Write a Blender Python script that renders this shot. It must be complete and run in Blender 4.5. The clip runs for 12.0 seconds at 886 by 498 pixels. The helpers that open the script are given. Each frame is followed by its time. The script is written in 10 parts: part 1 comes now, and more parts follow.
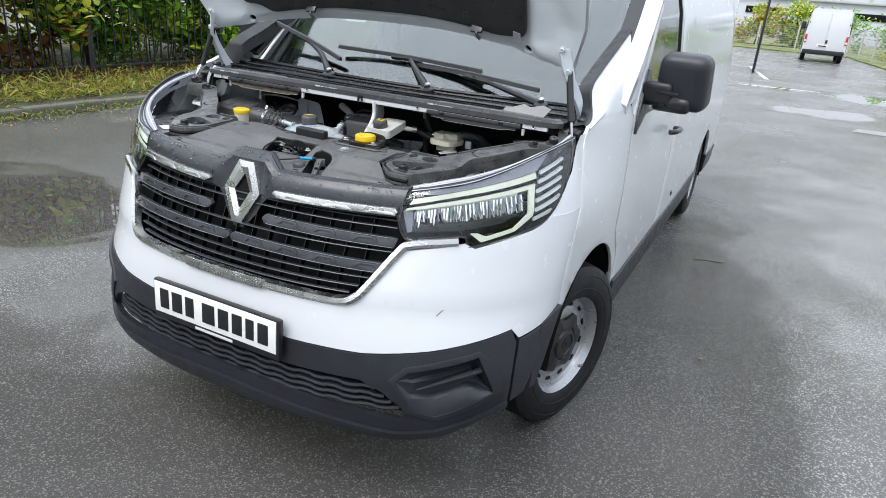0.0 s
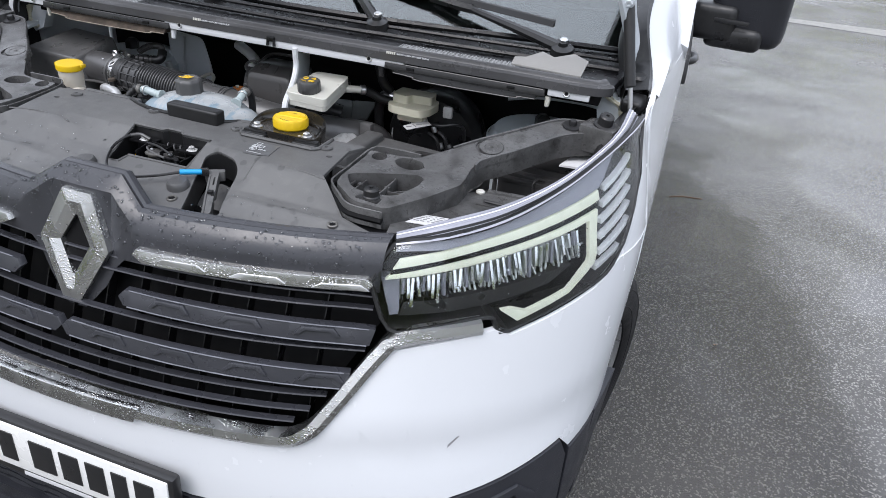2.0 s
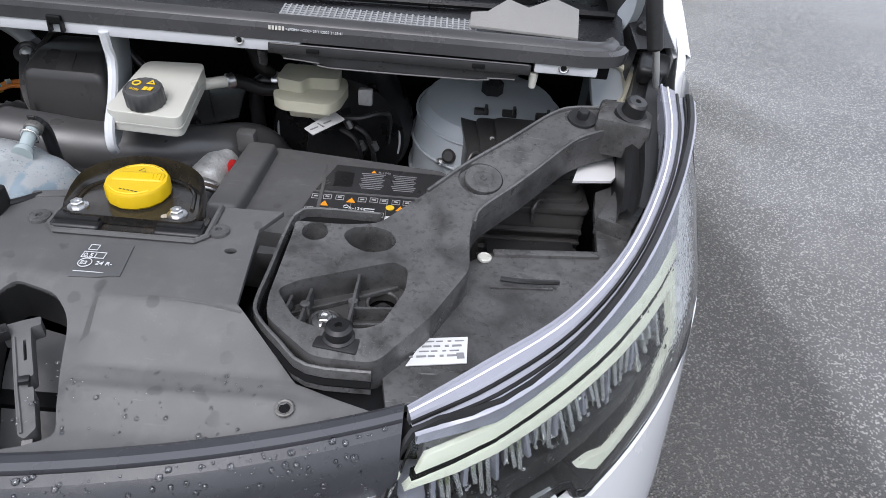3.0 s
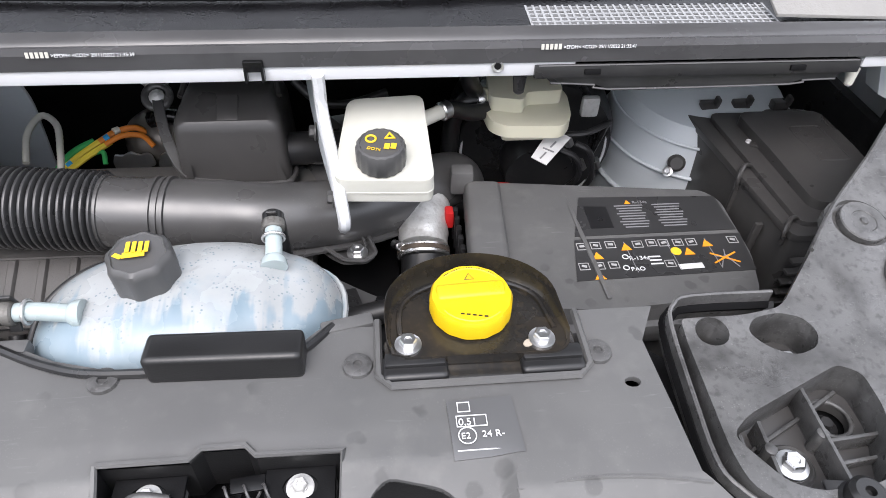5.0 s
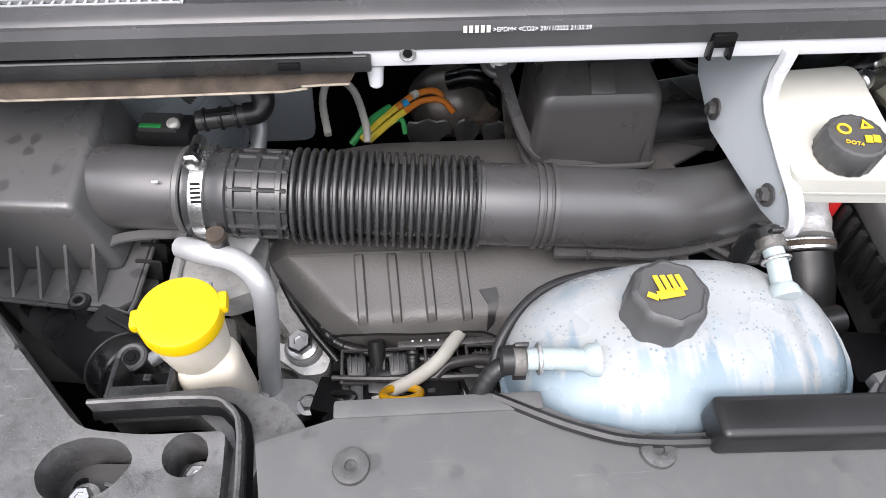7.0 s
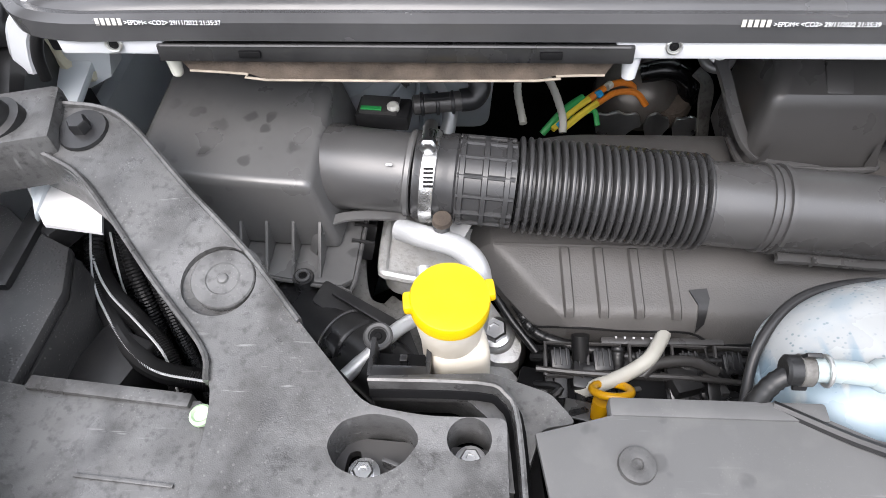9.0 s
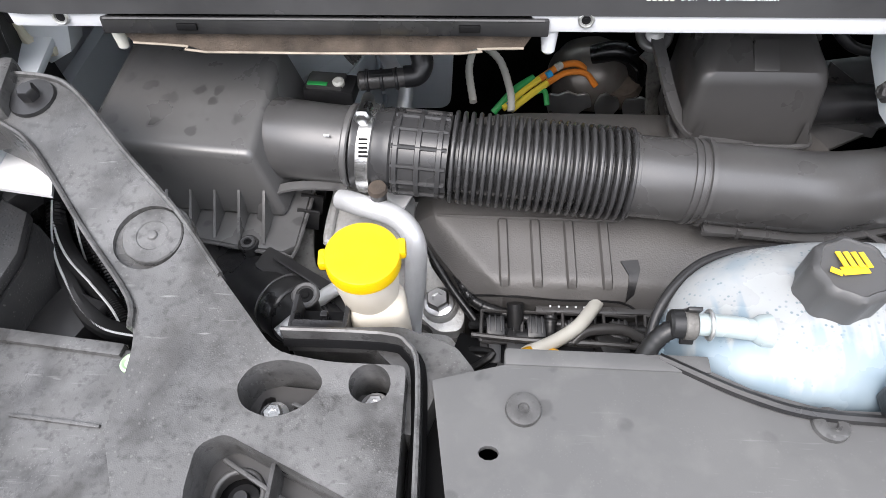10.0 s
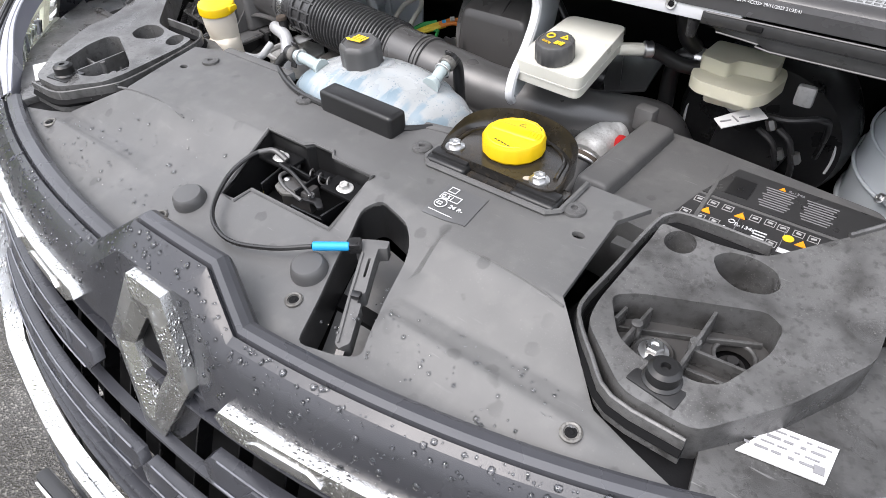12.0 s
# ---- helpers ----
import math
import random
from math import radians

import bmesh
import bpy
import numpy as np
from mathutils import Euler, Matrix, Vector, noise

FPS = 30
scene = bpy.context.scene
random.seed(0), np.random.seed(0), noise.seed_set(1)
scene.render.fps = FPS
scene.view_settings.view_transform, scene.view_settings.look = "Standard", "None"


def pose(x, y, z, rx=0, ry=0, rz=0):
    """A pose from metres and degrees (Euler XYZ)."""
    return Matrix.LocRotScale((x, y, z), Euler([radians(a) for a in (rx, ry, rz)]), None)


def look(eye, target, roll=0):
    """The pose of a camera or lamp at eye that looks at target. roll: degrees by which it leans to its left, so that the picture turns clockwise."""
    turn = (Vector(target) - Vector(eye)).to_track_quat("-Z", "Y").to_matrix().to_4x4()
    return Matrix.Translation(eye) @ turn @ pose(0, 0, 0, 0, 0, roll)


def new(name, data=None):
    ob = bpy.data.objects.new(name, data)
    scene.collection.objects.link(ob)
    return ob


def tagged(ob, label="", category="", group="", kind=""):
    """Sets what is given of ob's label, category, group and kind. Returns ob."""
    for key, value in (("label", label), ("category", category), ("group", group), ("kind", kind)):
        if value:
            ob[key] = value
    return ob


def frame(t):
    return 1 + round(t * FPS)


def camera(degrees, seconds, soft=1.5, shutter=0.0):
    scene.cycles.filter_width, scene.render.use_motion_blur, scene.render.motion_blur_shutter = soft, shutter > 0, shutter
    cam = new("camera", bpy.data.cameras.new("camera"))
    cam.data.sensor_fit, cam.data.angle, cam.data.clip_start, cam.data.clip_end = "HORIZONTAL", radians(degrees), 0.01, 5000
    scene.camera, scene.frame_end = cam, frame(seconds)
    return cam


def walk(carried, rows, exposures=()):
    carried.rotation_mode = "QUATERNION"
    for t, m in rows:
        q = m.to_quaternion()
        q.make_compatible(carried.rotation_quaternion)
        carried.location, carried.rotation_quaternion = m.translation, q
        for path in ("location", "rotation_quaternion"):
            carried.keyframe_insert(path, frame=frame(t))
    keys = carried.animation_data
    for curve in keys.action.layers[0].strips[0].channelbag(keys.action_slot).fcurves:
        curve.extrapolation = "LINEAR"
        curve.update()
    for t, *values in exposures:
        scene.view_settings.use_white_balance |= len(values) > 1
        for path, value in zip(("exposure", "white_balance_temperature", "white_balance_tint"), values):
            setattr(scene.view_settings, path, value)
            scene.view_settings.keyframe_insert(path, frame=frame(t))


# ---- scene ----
cam = camera(68.4, 12.0, soft=0.7)
# seconds, eye, target, roll; the van stands along y, its nose at y = 0, its left flank at positive x
PATH = [
    (0, (1.436, -1.376, 1.578), (0.624, 0.306, 0.861), 4.8),
    (0.5, (1.371, -1.356, 1.573), (0.584, 0.336, 0.855), 5.3),
    (1, (1.238, -1.215, 1.55), (0.476, 0.48, 0.811), 4.9),
    (1.5, (1.084, -0.928, 1.575), (0.395, 0.757, 0.747), 5.5),
    (2, (0.868, -0.629, 1.568), (0.393, 1.043, 0.579), 5.8),
    (2.5, (0.689, -0.387, 1.587), (0.559, 1.262, 0.462), 6.0),
    (3, (0.544, -0.131, 1.55), (0.584, 1.438, 0.311), 5.6),
    (3.5, (0.437, -0.013, 1.543), (0.469, 1.485, 0.218), 4.8),
    (5.5, (0.06, 0.198, 1.511), (0.262, 1.602, 0.101), 2.1),
    (6, (0.005, 0.278, 1.493), (0.194, 1.62, 0.023), 2.0),
    (6.5, (-0.123, 0.294, 1.49), (0.015, 1.583, -0.033), 1.7),
    (7, (-0.254, 0.294, 1.503), (-0.173, 1.557, -0.046), 0.6),
    (7.5, (-0.322, 0.302, 1.511), (-0.277, 1.543, -0.057), -0.2),
    (9.5, (-0.413, 0.299, 1.504), (-0.549, 1.526, -0.07), -3.2),
    (10, (-0.328, 0.266, 1.507), (-0.473, 1.486, -0.071), -3.5),
    (10.5, (-0.146, 0.186, 1.53), (-0.286, 1.395, -0.057), -2.8),
    (11, (0.027, 0.099, 1.538), (-0.49, 1.308, 0.032), -3.2),
    (11.5, (0.231, -0.013, 1.515), (-0.533, 1.142, 0.071), -2.6),
    (12, (0.533, -0.035, 1.501), (-0.427, 1.121, 0.18), -2.4),
]
walk(cam, [(t, look(e, g, r)) for t, e, g, r in PATH], exposures=[(0, 0.5, 6400, 11), (1.5, 0.5, 6400, 12), (2.5, 0.22, 6350, 16), (3.0, 0.32, 6400, 15), (3.5, 0.72, 6450, 15), (6.5, 1.03, 6750, 17), (7.5, 1.14, 6700, 16), (9.5, 1.22, 6700, 15), (10.5, 1.08, 6725, 15), (11, 0.95, 6740, 15), (11.5, 0.97, 6750, 15), (12, 1.0, 6750, 15)])

# overcast daylight: a pale sky and a wide, weak sun
world = bpy.data.worlds.new("overcast_sky")
scene.world = world
world.use_nodes = True
wn = world.node_tree
sky = wn.nodes.new("ShaderNodeTexSky")
sky.sky_type = "NISHITA"
sky.sun_disc = False
sky.sun_elevation, sky.sun_rotation = radians(57), radians(200)
sky.air_density, sky.dust_density = 1.0, 4.0
pale = wn.nodes.new("ShaderNodeHueSaturation")
pale.inputs["Saturation"].default_value = 0.35
wn.links.new(sky.outputs[0], pale.inputs["Color"])
# cloud cover: about three times as bright overhead as at the horizon
way = wn.nodes.new("ShaderNodeTexCoord")
split = wn.nodes.new("ShaderNodeSeparateXYZ")
wn.links.new(way.outputs["Generated"], split.inputs[0])
rise = wn.nodes.new("ShaderNodeMapRange")
for i, v in enumerate((0.0, 1.0, 0.95, 3.0)):
    rise.inputs[1 + i].default_value = v
wn.links.new(split.outputs["Z"], rise.inputs[0])
cloud = wn.nodes.new("ShaderNodeVectorMath")
cloud.operation = "SCALE"
cloud.inputs[0].default_value = (4.2, 4.6, 5.1)
wn.links.new(rise.outputs[0], cloud.inputs["Scale"])
over = wn.nodes.new("ShaderNodeMix")
over.data_type = "RGBA"
over.inputs[0].default_value = 0.75
wn.links.new(pale.outputs[0], over.inputs[6])
wn.links.new(cloud.outputs[0], over.inputs[7])
wn.links.new(over.outputs[2], wn.nodes["Background"].inputs["Color"])
wn.nodes["Background"].inputs["Strength"].default_value = 0.15
sun_data = bpy.data.lights.new("sun", "SUN")
sun_data.energy, sun_data.angle, sun_data.color = 1.4, radians(35), (1.0, 0.98, 0.95)
sun = new("sun", sun_data)
sun.matrix_world = look((-2, -5.5, 9), (0, 0, 0))


# ---- materials ----
def mat(name, color, rough=0.5, metal=0.0, spread=0.15, scale=6.0, grain=0.0, grain_scale=600.0, drops=0.0, coat=0.0, dirt=None, dirt_amount=0.0,
        dirt_scale=9.0, alpha_glass=0.0, emit=0.0, sub=0.0, rough_spread=0.1, spec=0.5, specks=0.0, stains=0.0, scuffs=0.0):
    """A surface with colour variation at two scales, roughness variation, fine grain, dirt patches and rain drops."""
    m = bpy.data.materials.new(name)
    m.use_nodes = True
    nt, nodes = m.node_tree, m.node_tree.nodes
    bsdf = nodes["Principled BSDF"]
    coord = nodes.new("ShaderNodeTexCoord")

    def noise_at(s, detail=4.0):
        n = nodes.new("ShaderNodeTexNoise")
        n.inputs["Scale"].default_value, n.inputs["Detail"].default_value = s, detail
        nt.links.new(coord.outputs["Object"], n.inputs["Vector"])
        return n.outputs["Fac"]

    def ramp(value, lo, hi, a, b):
        r = nodes.new("ShaderNodeMapRange")
        for i, v in enumerate((lo, hi, a, b)):
            r.inputs[1 + i].default_value = v
        nt.links.new(value, r.inputs[0])
        return r.outputs[0]

    def blend(fac, a, b):
        x = nodes.new("ShaderNodeMix")
        x.data_type = "RGBA"
        for sock, v in ((x.inputs[0], fac), (x.inputs[6], a), (x.inputs[7], b)):
            if isinstance(v, (int, float, tuple)):
                sock.default_value = v
            else:
                nt.links.new(v, sock)
        return x.outputs[2]

    c = (*color, 1)
    lo = tuple(v * (1 - spread) for v in color) + (1,)
    hi = tuple(min(v * (1 + spread), 1) for v in color) + (1,)
    col = blend(ramp(noise_at(scale), 0.3, 0.7, 0, 1), lo, hi)
    col = blend(ramp(noise_at(scale * 14, 3), 0.35, 0.65, 0, 0.35), col, c)
    if dirt:
        col = blend(ramp(noise_at(dirt_scale, 7), 0.48, 0.72, 0, dirt_amount), col, (*dirt, 1))
        col = blend(ramp(noise_at(dirt_scale * 7, 6), 0.52, 0.70, 0, dirt_amount * 0.7), col, (*dirt, 1))
    if specks:
        # grit and dried spray: small pale spots, thick in some places and thin in others
        for size, cover in ((420, 0.16), (150, 0.10)):
            g = nodes.new("ShaderNodeTexVoronoi")
            g.inputs["Scale"].default_value = size
            nt.links.new(coord.outputs["Object"], g.inputs["Vector"])
            spot = nodes.new("ShaderNodeMath")
            spot.operation = "MULTIPLY"
            nt.links.new(ramp(g.outputs["Distance"], cover, cover * 1.8, specks, 0), spot.inputs[0])
            nt.links.new(ramp(noise_at(size * 0.07, 4), 0.48, 0.62, 0, 1), spot.inputs[1])
            col = blend(spot.outputs[0], col, (0.36, 0.355, 0.34, 1))
    if stains:
        # dried water marks: rounded dark blots here and there
        g = nodes.new("ShaderNodeTexVoronoi")
        g.inputs["Scale"].default_value = 34
        bent = nodes.new("ShaderNodeVectorMath")
        shift = nodes.new("ShaderNodeVectorMath")
        shift.operation = "SCALE"
        shift.inputs["Scale"].default_value = 0.012
        fine = nodes.new("ShaderNodeTexNoise")
        fine.inputs["Scale"].default_value = 60
        nt.links.new(coord.outputs["Object"], fine.inputs["Vector"])
        nt.links.new(fine.outputs["Color"], shift.inputs[0])
        nt.links.new(coord.outputs["Object"], bent.inputs[0])
        nt.links.new(shift.outputs[0], bent.inputs[1])
        nt.links.new(bent.outputs[0], g.inputs["Vector"])
        spot = nodes.new("ShaderNodeMath")
        spot.operation = "MULTIPLY"
        nt.links.new(ramp(g.outputs["Distance"], 0.20, 0.27, stains, 0), spot.inputs[0])
        nt.links.new(ramp(noise_at(9, 3), 0.47, 0.58, 0, 1), spot.inputs[1])
        col = blend(spot.outputs[0], col, tuple(v * 0.25 for v in color) + (1,))
    if scuffs:
        # fine scratches in two directions
        for turn, along in ((0.9, 34.0), (-0.6, 26.0)):
            mp = nodes.new("ShaderNodeMapping")
            mp.inputs["Rotation"].default_value = (0, 0, turn)
            mp.inputs["Scale"].default_value = (along, 300, along)
            nt.links.new(coord.outputs["Object"], mp.inputs["Vector"])
            n = nodes.new("ShaderNodeTexNoise")
            n.inputs["Scale"].default_value, n.inputs["Detail"].default_value = 1.0, 2
            nt.links.new(mp.outputs[0], n.inputs["Vector"])
            spot = nodes.new("ShaderNodeMath")
            spot.operation = "MULTIPLY"
            nt.links.new(ramp(n.outputs["Fac"], 0.68, 0.76, 0, scuffs), spot.inputs[0])
            nt.links.new(ramp(noise_at(13, 3), 0.50, 0.60, 0, 1), spot.inputs[1])
            col = blend(spot.outputs[0], col, tuple(min(1, v * 2.4) for v in color) + (1,))
    nt.links.new(col, bsdf.inputs["Base Color"])
    nt.links.new(ramp(noise_at(scale * 3, 5), 0.3, 0.7, max(rough - rough_spread, 0.02), min(rough + rough_spread, 1)), bsdf.inputs["Roughness"])
    bsdf.inputs["Metallic"].default_value = metal
    bsdf.inputs["Specular IOR Level"].default_value = spec
    bsdf.inputs["Coat Weight"].default_value = coat
    bsdf.inputs["Coat Roughness"].default_value = 0.06
    bsdf.inputs["Transmission Weight"].default_value = alpha_glass
    if sub:
        bsdf.inputs["Subsurface Weight"].default_value = sub
        bsdf.inputs["Subsurface Radius"].default_value = (0.02, 0.02, 0.02)
        bsdf.inputs["Subsurface Scale"].default_value = 0.5
    if emit:
        bsdf.inputs["Emission Color"].default_value = c
        bsdf.inputs["Emission Strength"].default_value = emit
    normal = None
    if grain:
        b = nodes.new("ShaderNodeBump")
        b.inputs["Strength"].default_value, b.inputs["Distance"].default_value = grain, 0.001
        nt.links.new(noise_at(grain_scale, 2), b.inputs["Height"])
        normal = b.outputs[0]
    if drops:
        v = nodes.new("ShaderNodeTexVoronoi")
        v.inputs["Scale"].default_value, v.inputs["Randomness"].default_value = 230, 1
        nt.links.new(coord.outputs["Object"], v.inputs["Vector"])
        mask = nodes.new("ShaderNodeMath")
        mask.operation = "MULTIPLY"
        nt.links.new(ramp(v.outputs["Distance"], 0.12, 0.42, 1, 0), mask.inputs[0])
        nt.links.new(ramp(noise_at(25), 0.42, 0.62, 0, 1), mask.inputs[1])
        b = nodes.new("ShaderNodeBump")
        b.inputs["Strength"].default_value, b.inputs["Distance"].default_value = drops, 0.002
        nt.links.new(mask.outputs[0], b.inputs["Height"])
        if normal:
            nt.links.new(normal, b.inputs["Normal"])
        normal = b.outputs[0]
    if normal:
        nt.links.new(normal, bsdf.inputs["Normal"])
    return m


M = dict(
    paint=mat("white_paint", (0.63, 0.645, 0.665), 0.26, spread=0.006, coat=0.6, drops=0.0, rough_spread=0.015),
    paint_in=mat("white_paint_inner", (0.56, 0.60, 0.63), 0.42, spread=0.06, drops=0.0),
    cover=mat("black_cover_plastic", (0.096, 0.096, 0.096), 0.50, spec=0.35, spread=0.12, scale=5, grain=0.12, grain_scale=2600, dirt=(0.17, 0.168, 0.162), dirt_amount=0.30, dirt_scale=6, specks=0.05, stains=0.35, scuffs=0.25, rough_spread=0.12),
    bracket=mat("dusty_moulded_plastic", (0.086, 0.0855, 0.085), 0.38, spread=0.40, scale=9, grain=0.20, grain_scale=1100, dirt=(0.024, 0.023, 0.022), dirt_amount=0.85, dirt_scale=24, rough_spread=0.2, specks=0.14, scuffs=0.55),
    plastic=mat("black_plastic", (0.015, 0.015, 0.016), 0.36, spread=0.25, grain=0.08, grain_scale=1600, dirt=(0.05, 0.048, 0.045), dirt_amount=0.25, dirt_scale=14, rough_spread=0.14),
    duct=mat("satin_black_plastic", (0.066, 0.065, 0.065), 0.32, spec=0.75, spread=0.16, grain=0.05, grain_scale=1500, dirt=(0.085, 0.082, 0.078), dirt_amount=0.3, dirt_scale=10, rough_spread=0.10, specks=0.05),
    acoustic=mat("soft_grey_engine_cover", (0.088, 0.084, 0.081), 0.44, spread=0.15, grain=0.3, dirt=(0.10, 0.095, 0.09), dirt_amount=0.3),
    # near black; in gaps, pits and slots it carries their shade in its colour
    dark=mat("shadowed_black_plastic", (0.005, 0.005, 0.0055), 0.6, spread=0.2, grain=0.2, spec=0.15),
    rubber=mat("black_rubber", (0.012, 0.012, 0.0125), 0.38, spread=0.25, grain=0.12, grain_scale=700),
    tyre=mat("tyre_rubber", (0.008, 0.008, 0.009), 0.5, spec=0.3, spread=0.25, grain=0.4, grain_scale=500),
    trim=mat("wet_black_trim", (0.034, 0.035, 0.040), 0.24, spread=0.15, grain=0.15, grain_scale=1200),
    bumper=mat("grained_bumper_plastic", (0.017, 0.018, 0.023), 0.40, spread=0.15, grain=0.22, grain_scale=1500, drops=0.25),
    bar=mat("gloss_grille_bar", (0.034, 0.035, 0.041), 0.28, spread=0.15, drops=0.12),
    chrome=mat("wet_chrome", (0.56, 0.56, 0.55), 0.26, metal=1.0, spread=0.10, grain=0.25, grain_scale=900, drops=0.6),
    steel=mat("zinc_steel", (0.62, 0.62, 0.62), 0.32, metal=1.0, spread=0.1),
    alu=mat("cast_aluminium", (0.55, 0.55, 0.54), 0.42, metal=0.35, spread=0.2, grain=0.8, grain_scale=230, dirt=(0.25, 0.23, 0.21), dirt_amount=0.5, dirt_scale=20),
    pipe=mat("brushed_aluminium_pipe", (0.62, 0.63, 0.64), 0.38, metal=0.4, spread=0.15, grain=0.3),
    rim=mat("silver_wheel_paint", (0.33, 0.335, 0.345), 0.32, metal=0.6, spread=0.06),
    milky=mat("milky_white_plastic", (0.54, 0.537, 0.485), 0.35, spread=0.04, sub=0.5),
    cream=mat("cream_plastic", (0.66, 0.635, 0.50), 0.38, spread=0.06, sub=0.3),
    yellow=mat("yellow_plastic", (0.68, 0.45, 0.002), 0.42, spread=0.05, grain=0.12, dirt=(0.40, 0.24, 0.02), dirt_amount=0.15),
    neck=mat("filler_neck_plastic", (0.66, 0.61, 0.52), 0.4, spread=0.06, sub=0.4),
    icon=mat("yellow_print", (0.80, 0.52, 0.03), 0.5, spread=0.05),
    orange=mat("orange_print", (0.85, 0.32, 0.02), 0.5, spread=0.05),
    print=mat("white_print", (0.62, 0.63, 0.64), 0.5, spread=0.05),
    paper=mat("white_paper_label", (0.62, 0.62, 0.62), 0.6, spread=0.04),
    grey_print=mat("grey_print", (0.22, 0.22, 0.23), 0.5, spread=0.05),
    sticker=mat("smoke_grey_label", (0.085, 0.086, 0.088), 0.35, spread=0.08),
    blue=mat("blue_sleeve", (0.01, 0.30, 0.62), 0.4, spread=0.06),
    red=mat("red_plastic", (0.55, 0.02, 0.02), 0.4, spread=0.08),
    green=mat("green_wire", (0.02, 0.32, 0.08), 0.45, spread=0.08),
    orange_wire=mat("orange_wire", (0.75, 0.22, 0.02), 0.45, spread=0.08),
    yellow_wire=mat("yellow_wire", (0.75, 0.58, 0.05), 0.45, spread=0.08),
    hose=mat("grey_hose", (0.52, 0.51, 0.46), 0.5, spread=0.1),
    felt=mat("brown_felt", (0.075, 0.058, 0.045), 0.9, spread=0.5, grain=0.8, grain_scale=500, scale=40),
    heat=mat("heat_shield", (0.17, 0.155, 0.14), 0.45, metal=0.6, spread=0.25, dirt=(0.10, 0.05, 0.03), dirt_amount=0.4),
    plate=mat("plate_white", (0.80, 0.80, 0.78), 0.3, spread=0.03),
    black_print=mat("black_print", (0.015, 0.015, 0.016), 0.35, spread=0.1),
    lens_trim=mat("silver_lamp_reflector", (0.88, 0.90, 0.90), 0.20, metal=1.0, spread=0.08),
    led=mat("daytime_light", (0.70, 0.73, 0.60), 0.3, spread=0.02, emit=0.22),
    red_lens=mat("red_lamp_lens", (0.45, 0.02, 0.02), 0.2, spread=0.1, coat=0.5),
)


def glass(name, tint, rough=0.0, density=1.0, beads=0.0):
    m = bpy.data.materials.new(name)
    m.use_nodes = True
    nt = m.node_tree
    b = nt.nodes["Principled BSDF"]
    b.inputs["Base Color"].default_value = (*tint, 1)
    b.inputs["Roughness"].default_value = rough
    b.inputs["Transmission Weight"].default_value = density
    b.inputs["IOR"].default_value = 1.34 if beads else 1.45
    if beads:
        # rain beads in patches
        coord = nt.nodes.new("ShaderNodeTexCoord")
        v = nt.nodes.new("ShaderNodeTexVoronoi")
        v.inputs["Scale"].default_value = 190
        nt.links.new(coord.outputs["Object"], v.inputs["Vector"])
        dome = nt.nodes.new("ShaderNodeMapRange")
        for i, q in enumerate((0.10, 0.45, 1, 0)):
            dome.inputs[1 + i].default_value = q
        nt.links.new(v.outputs["Distance"], dome.inputs[0])
        bump = nt.nodes.new("ShaderNodeBump")
        bump.inputs["Strength"].default_value, bump.inputs["Distance"].default_value = beads, 0.002
        nt.links.new(dome.outputs[0], bump.inputs["Height"])
        nt.links.new(bump.outputs[0], b.inputs["Normal"])
    return m


M["dip"] = mat("orange_yellow_plastic", (0.66, 0.33, 0.005), 0.35, spread=0.05)
M["seal"] = mat("smooth_seal_rubber", (0.065, 0.065, 0.067), 0.23, spread=0.3, grain=0.03, rough_spread=0.08)
M["lip"] = mat("smooth_black_lip", (0.05, 0.051, 0.057), 0.28, spread=0.12)
M["lid"] = mat("spotted_black_plastic", (0.098, 0.097, 0.096), 0.34, spec=0.7, spread=0.12, grain=0.08, grain_scale=2200, dirt=(0.06, 0.059, 0.058), dirt_amount=0.3, dirt_scale=12, stains=0.6)
M["bellows"] = mat("ribbed_duct_rubber", (0.042, 0.042, 0.043), 0.30, spread=0.2, grain=0.04)
M["lamp_grey"] = mat("grey_clear_plastic", (0.30, 0.305, 0.35), 0.22, spread=0.12, coat=0.35, drops=0.15)
M["flap"] = mat("weathered_grey_foam", (0.24, 0.235, 0.225), 0.8, spread=0.12, grain=0.6, grain_scale=300)
M["tray"] = mat("oily_black_plastic", (0.016, 0.015, 0.014), 0.22, spread=0.25, grain=0.05, dirt=(0.07, 0.052, 0.032), dirt_amount=0.3, dirt_scale=22, rough_spread=0.12)
M["cap"] = mat("ribbed_cap_plastic", (0.072, 0.072, 0.073), 0.40, spread=0.15, grain=0.15, grain_scale=1500)
M["port"] = mat("sea_green_port_plastic", (0.36, 0.42, 0.425), 0.22, spread=0.10, sub=0.3)
M["scuttle"] = mat("wet_scuttle_plastic", (0.007, 0.007, 0.008), 0.30, spread=0.3, grain=0.15, grain_scale=900, spec=0.35, drops=0.3)
M["mesh_grey"] = mat("wet_grey_mesh", (0.30, 0.305, 0.31), 0.25, spread=0.2)
M["clamp"] = mat("stainless_clamp", (0.66, 0.66, 0.65), 0.30, metal=0.9, spread=0.1, grain=0.3, grain_scale=500)
M["slab_edge"] = mat("pale_felt_hem", (0.30, 0.26, 0.21), 0.8, spread=0.4, scale=60)
M["gloss"] = mat("gloss_black_plastic", (0.004, 0.004, 0.0045), 0.26, spread=0.2, spec=0.35)
M["dirty_alu"] = mat("oily_cast_aluminium", (0.16, 0.155, 0.145), 0.5, metal=0.5, spread=0.35, grain=0.4, grain_scale=500, dirt=(0.03, 0.026, 0.022), dirt_amount=0.7, dirt_scale=30)
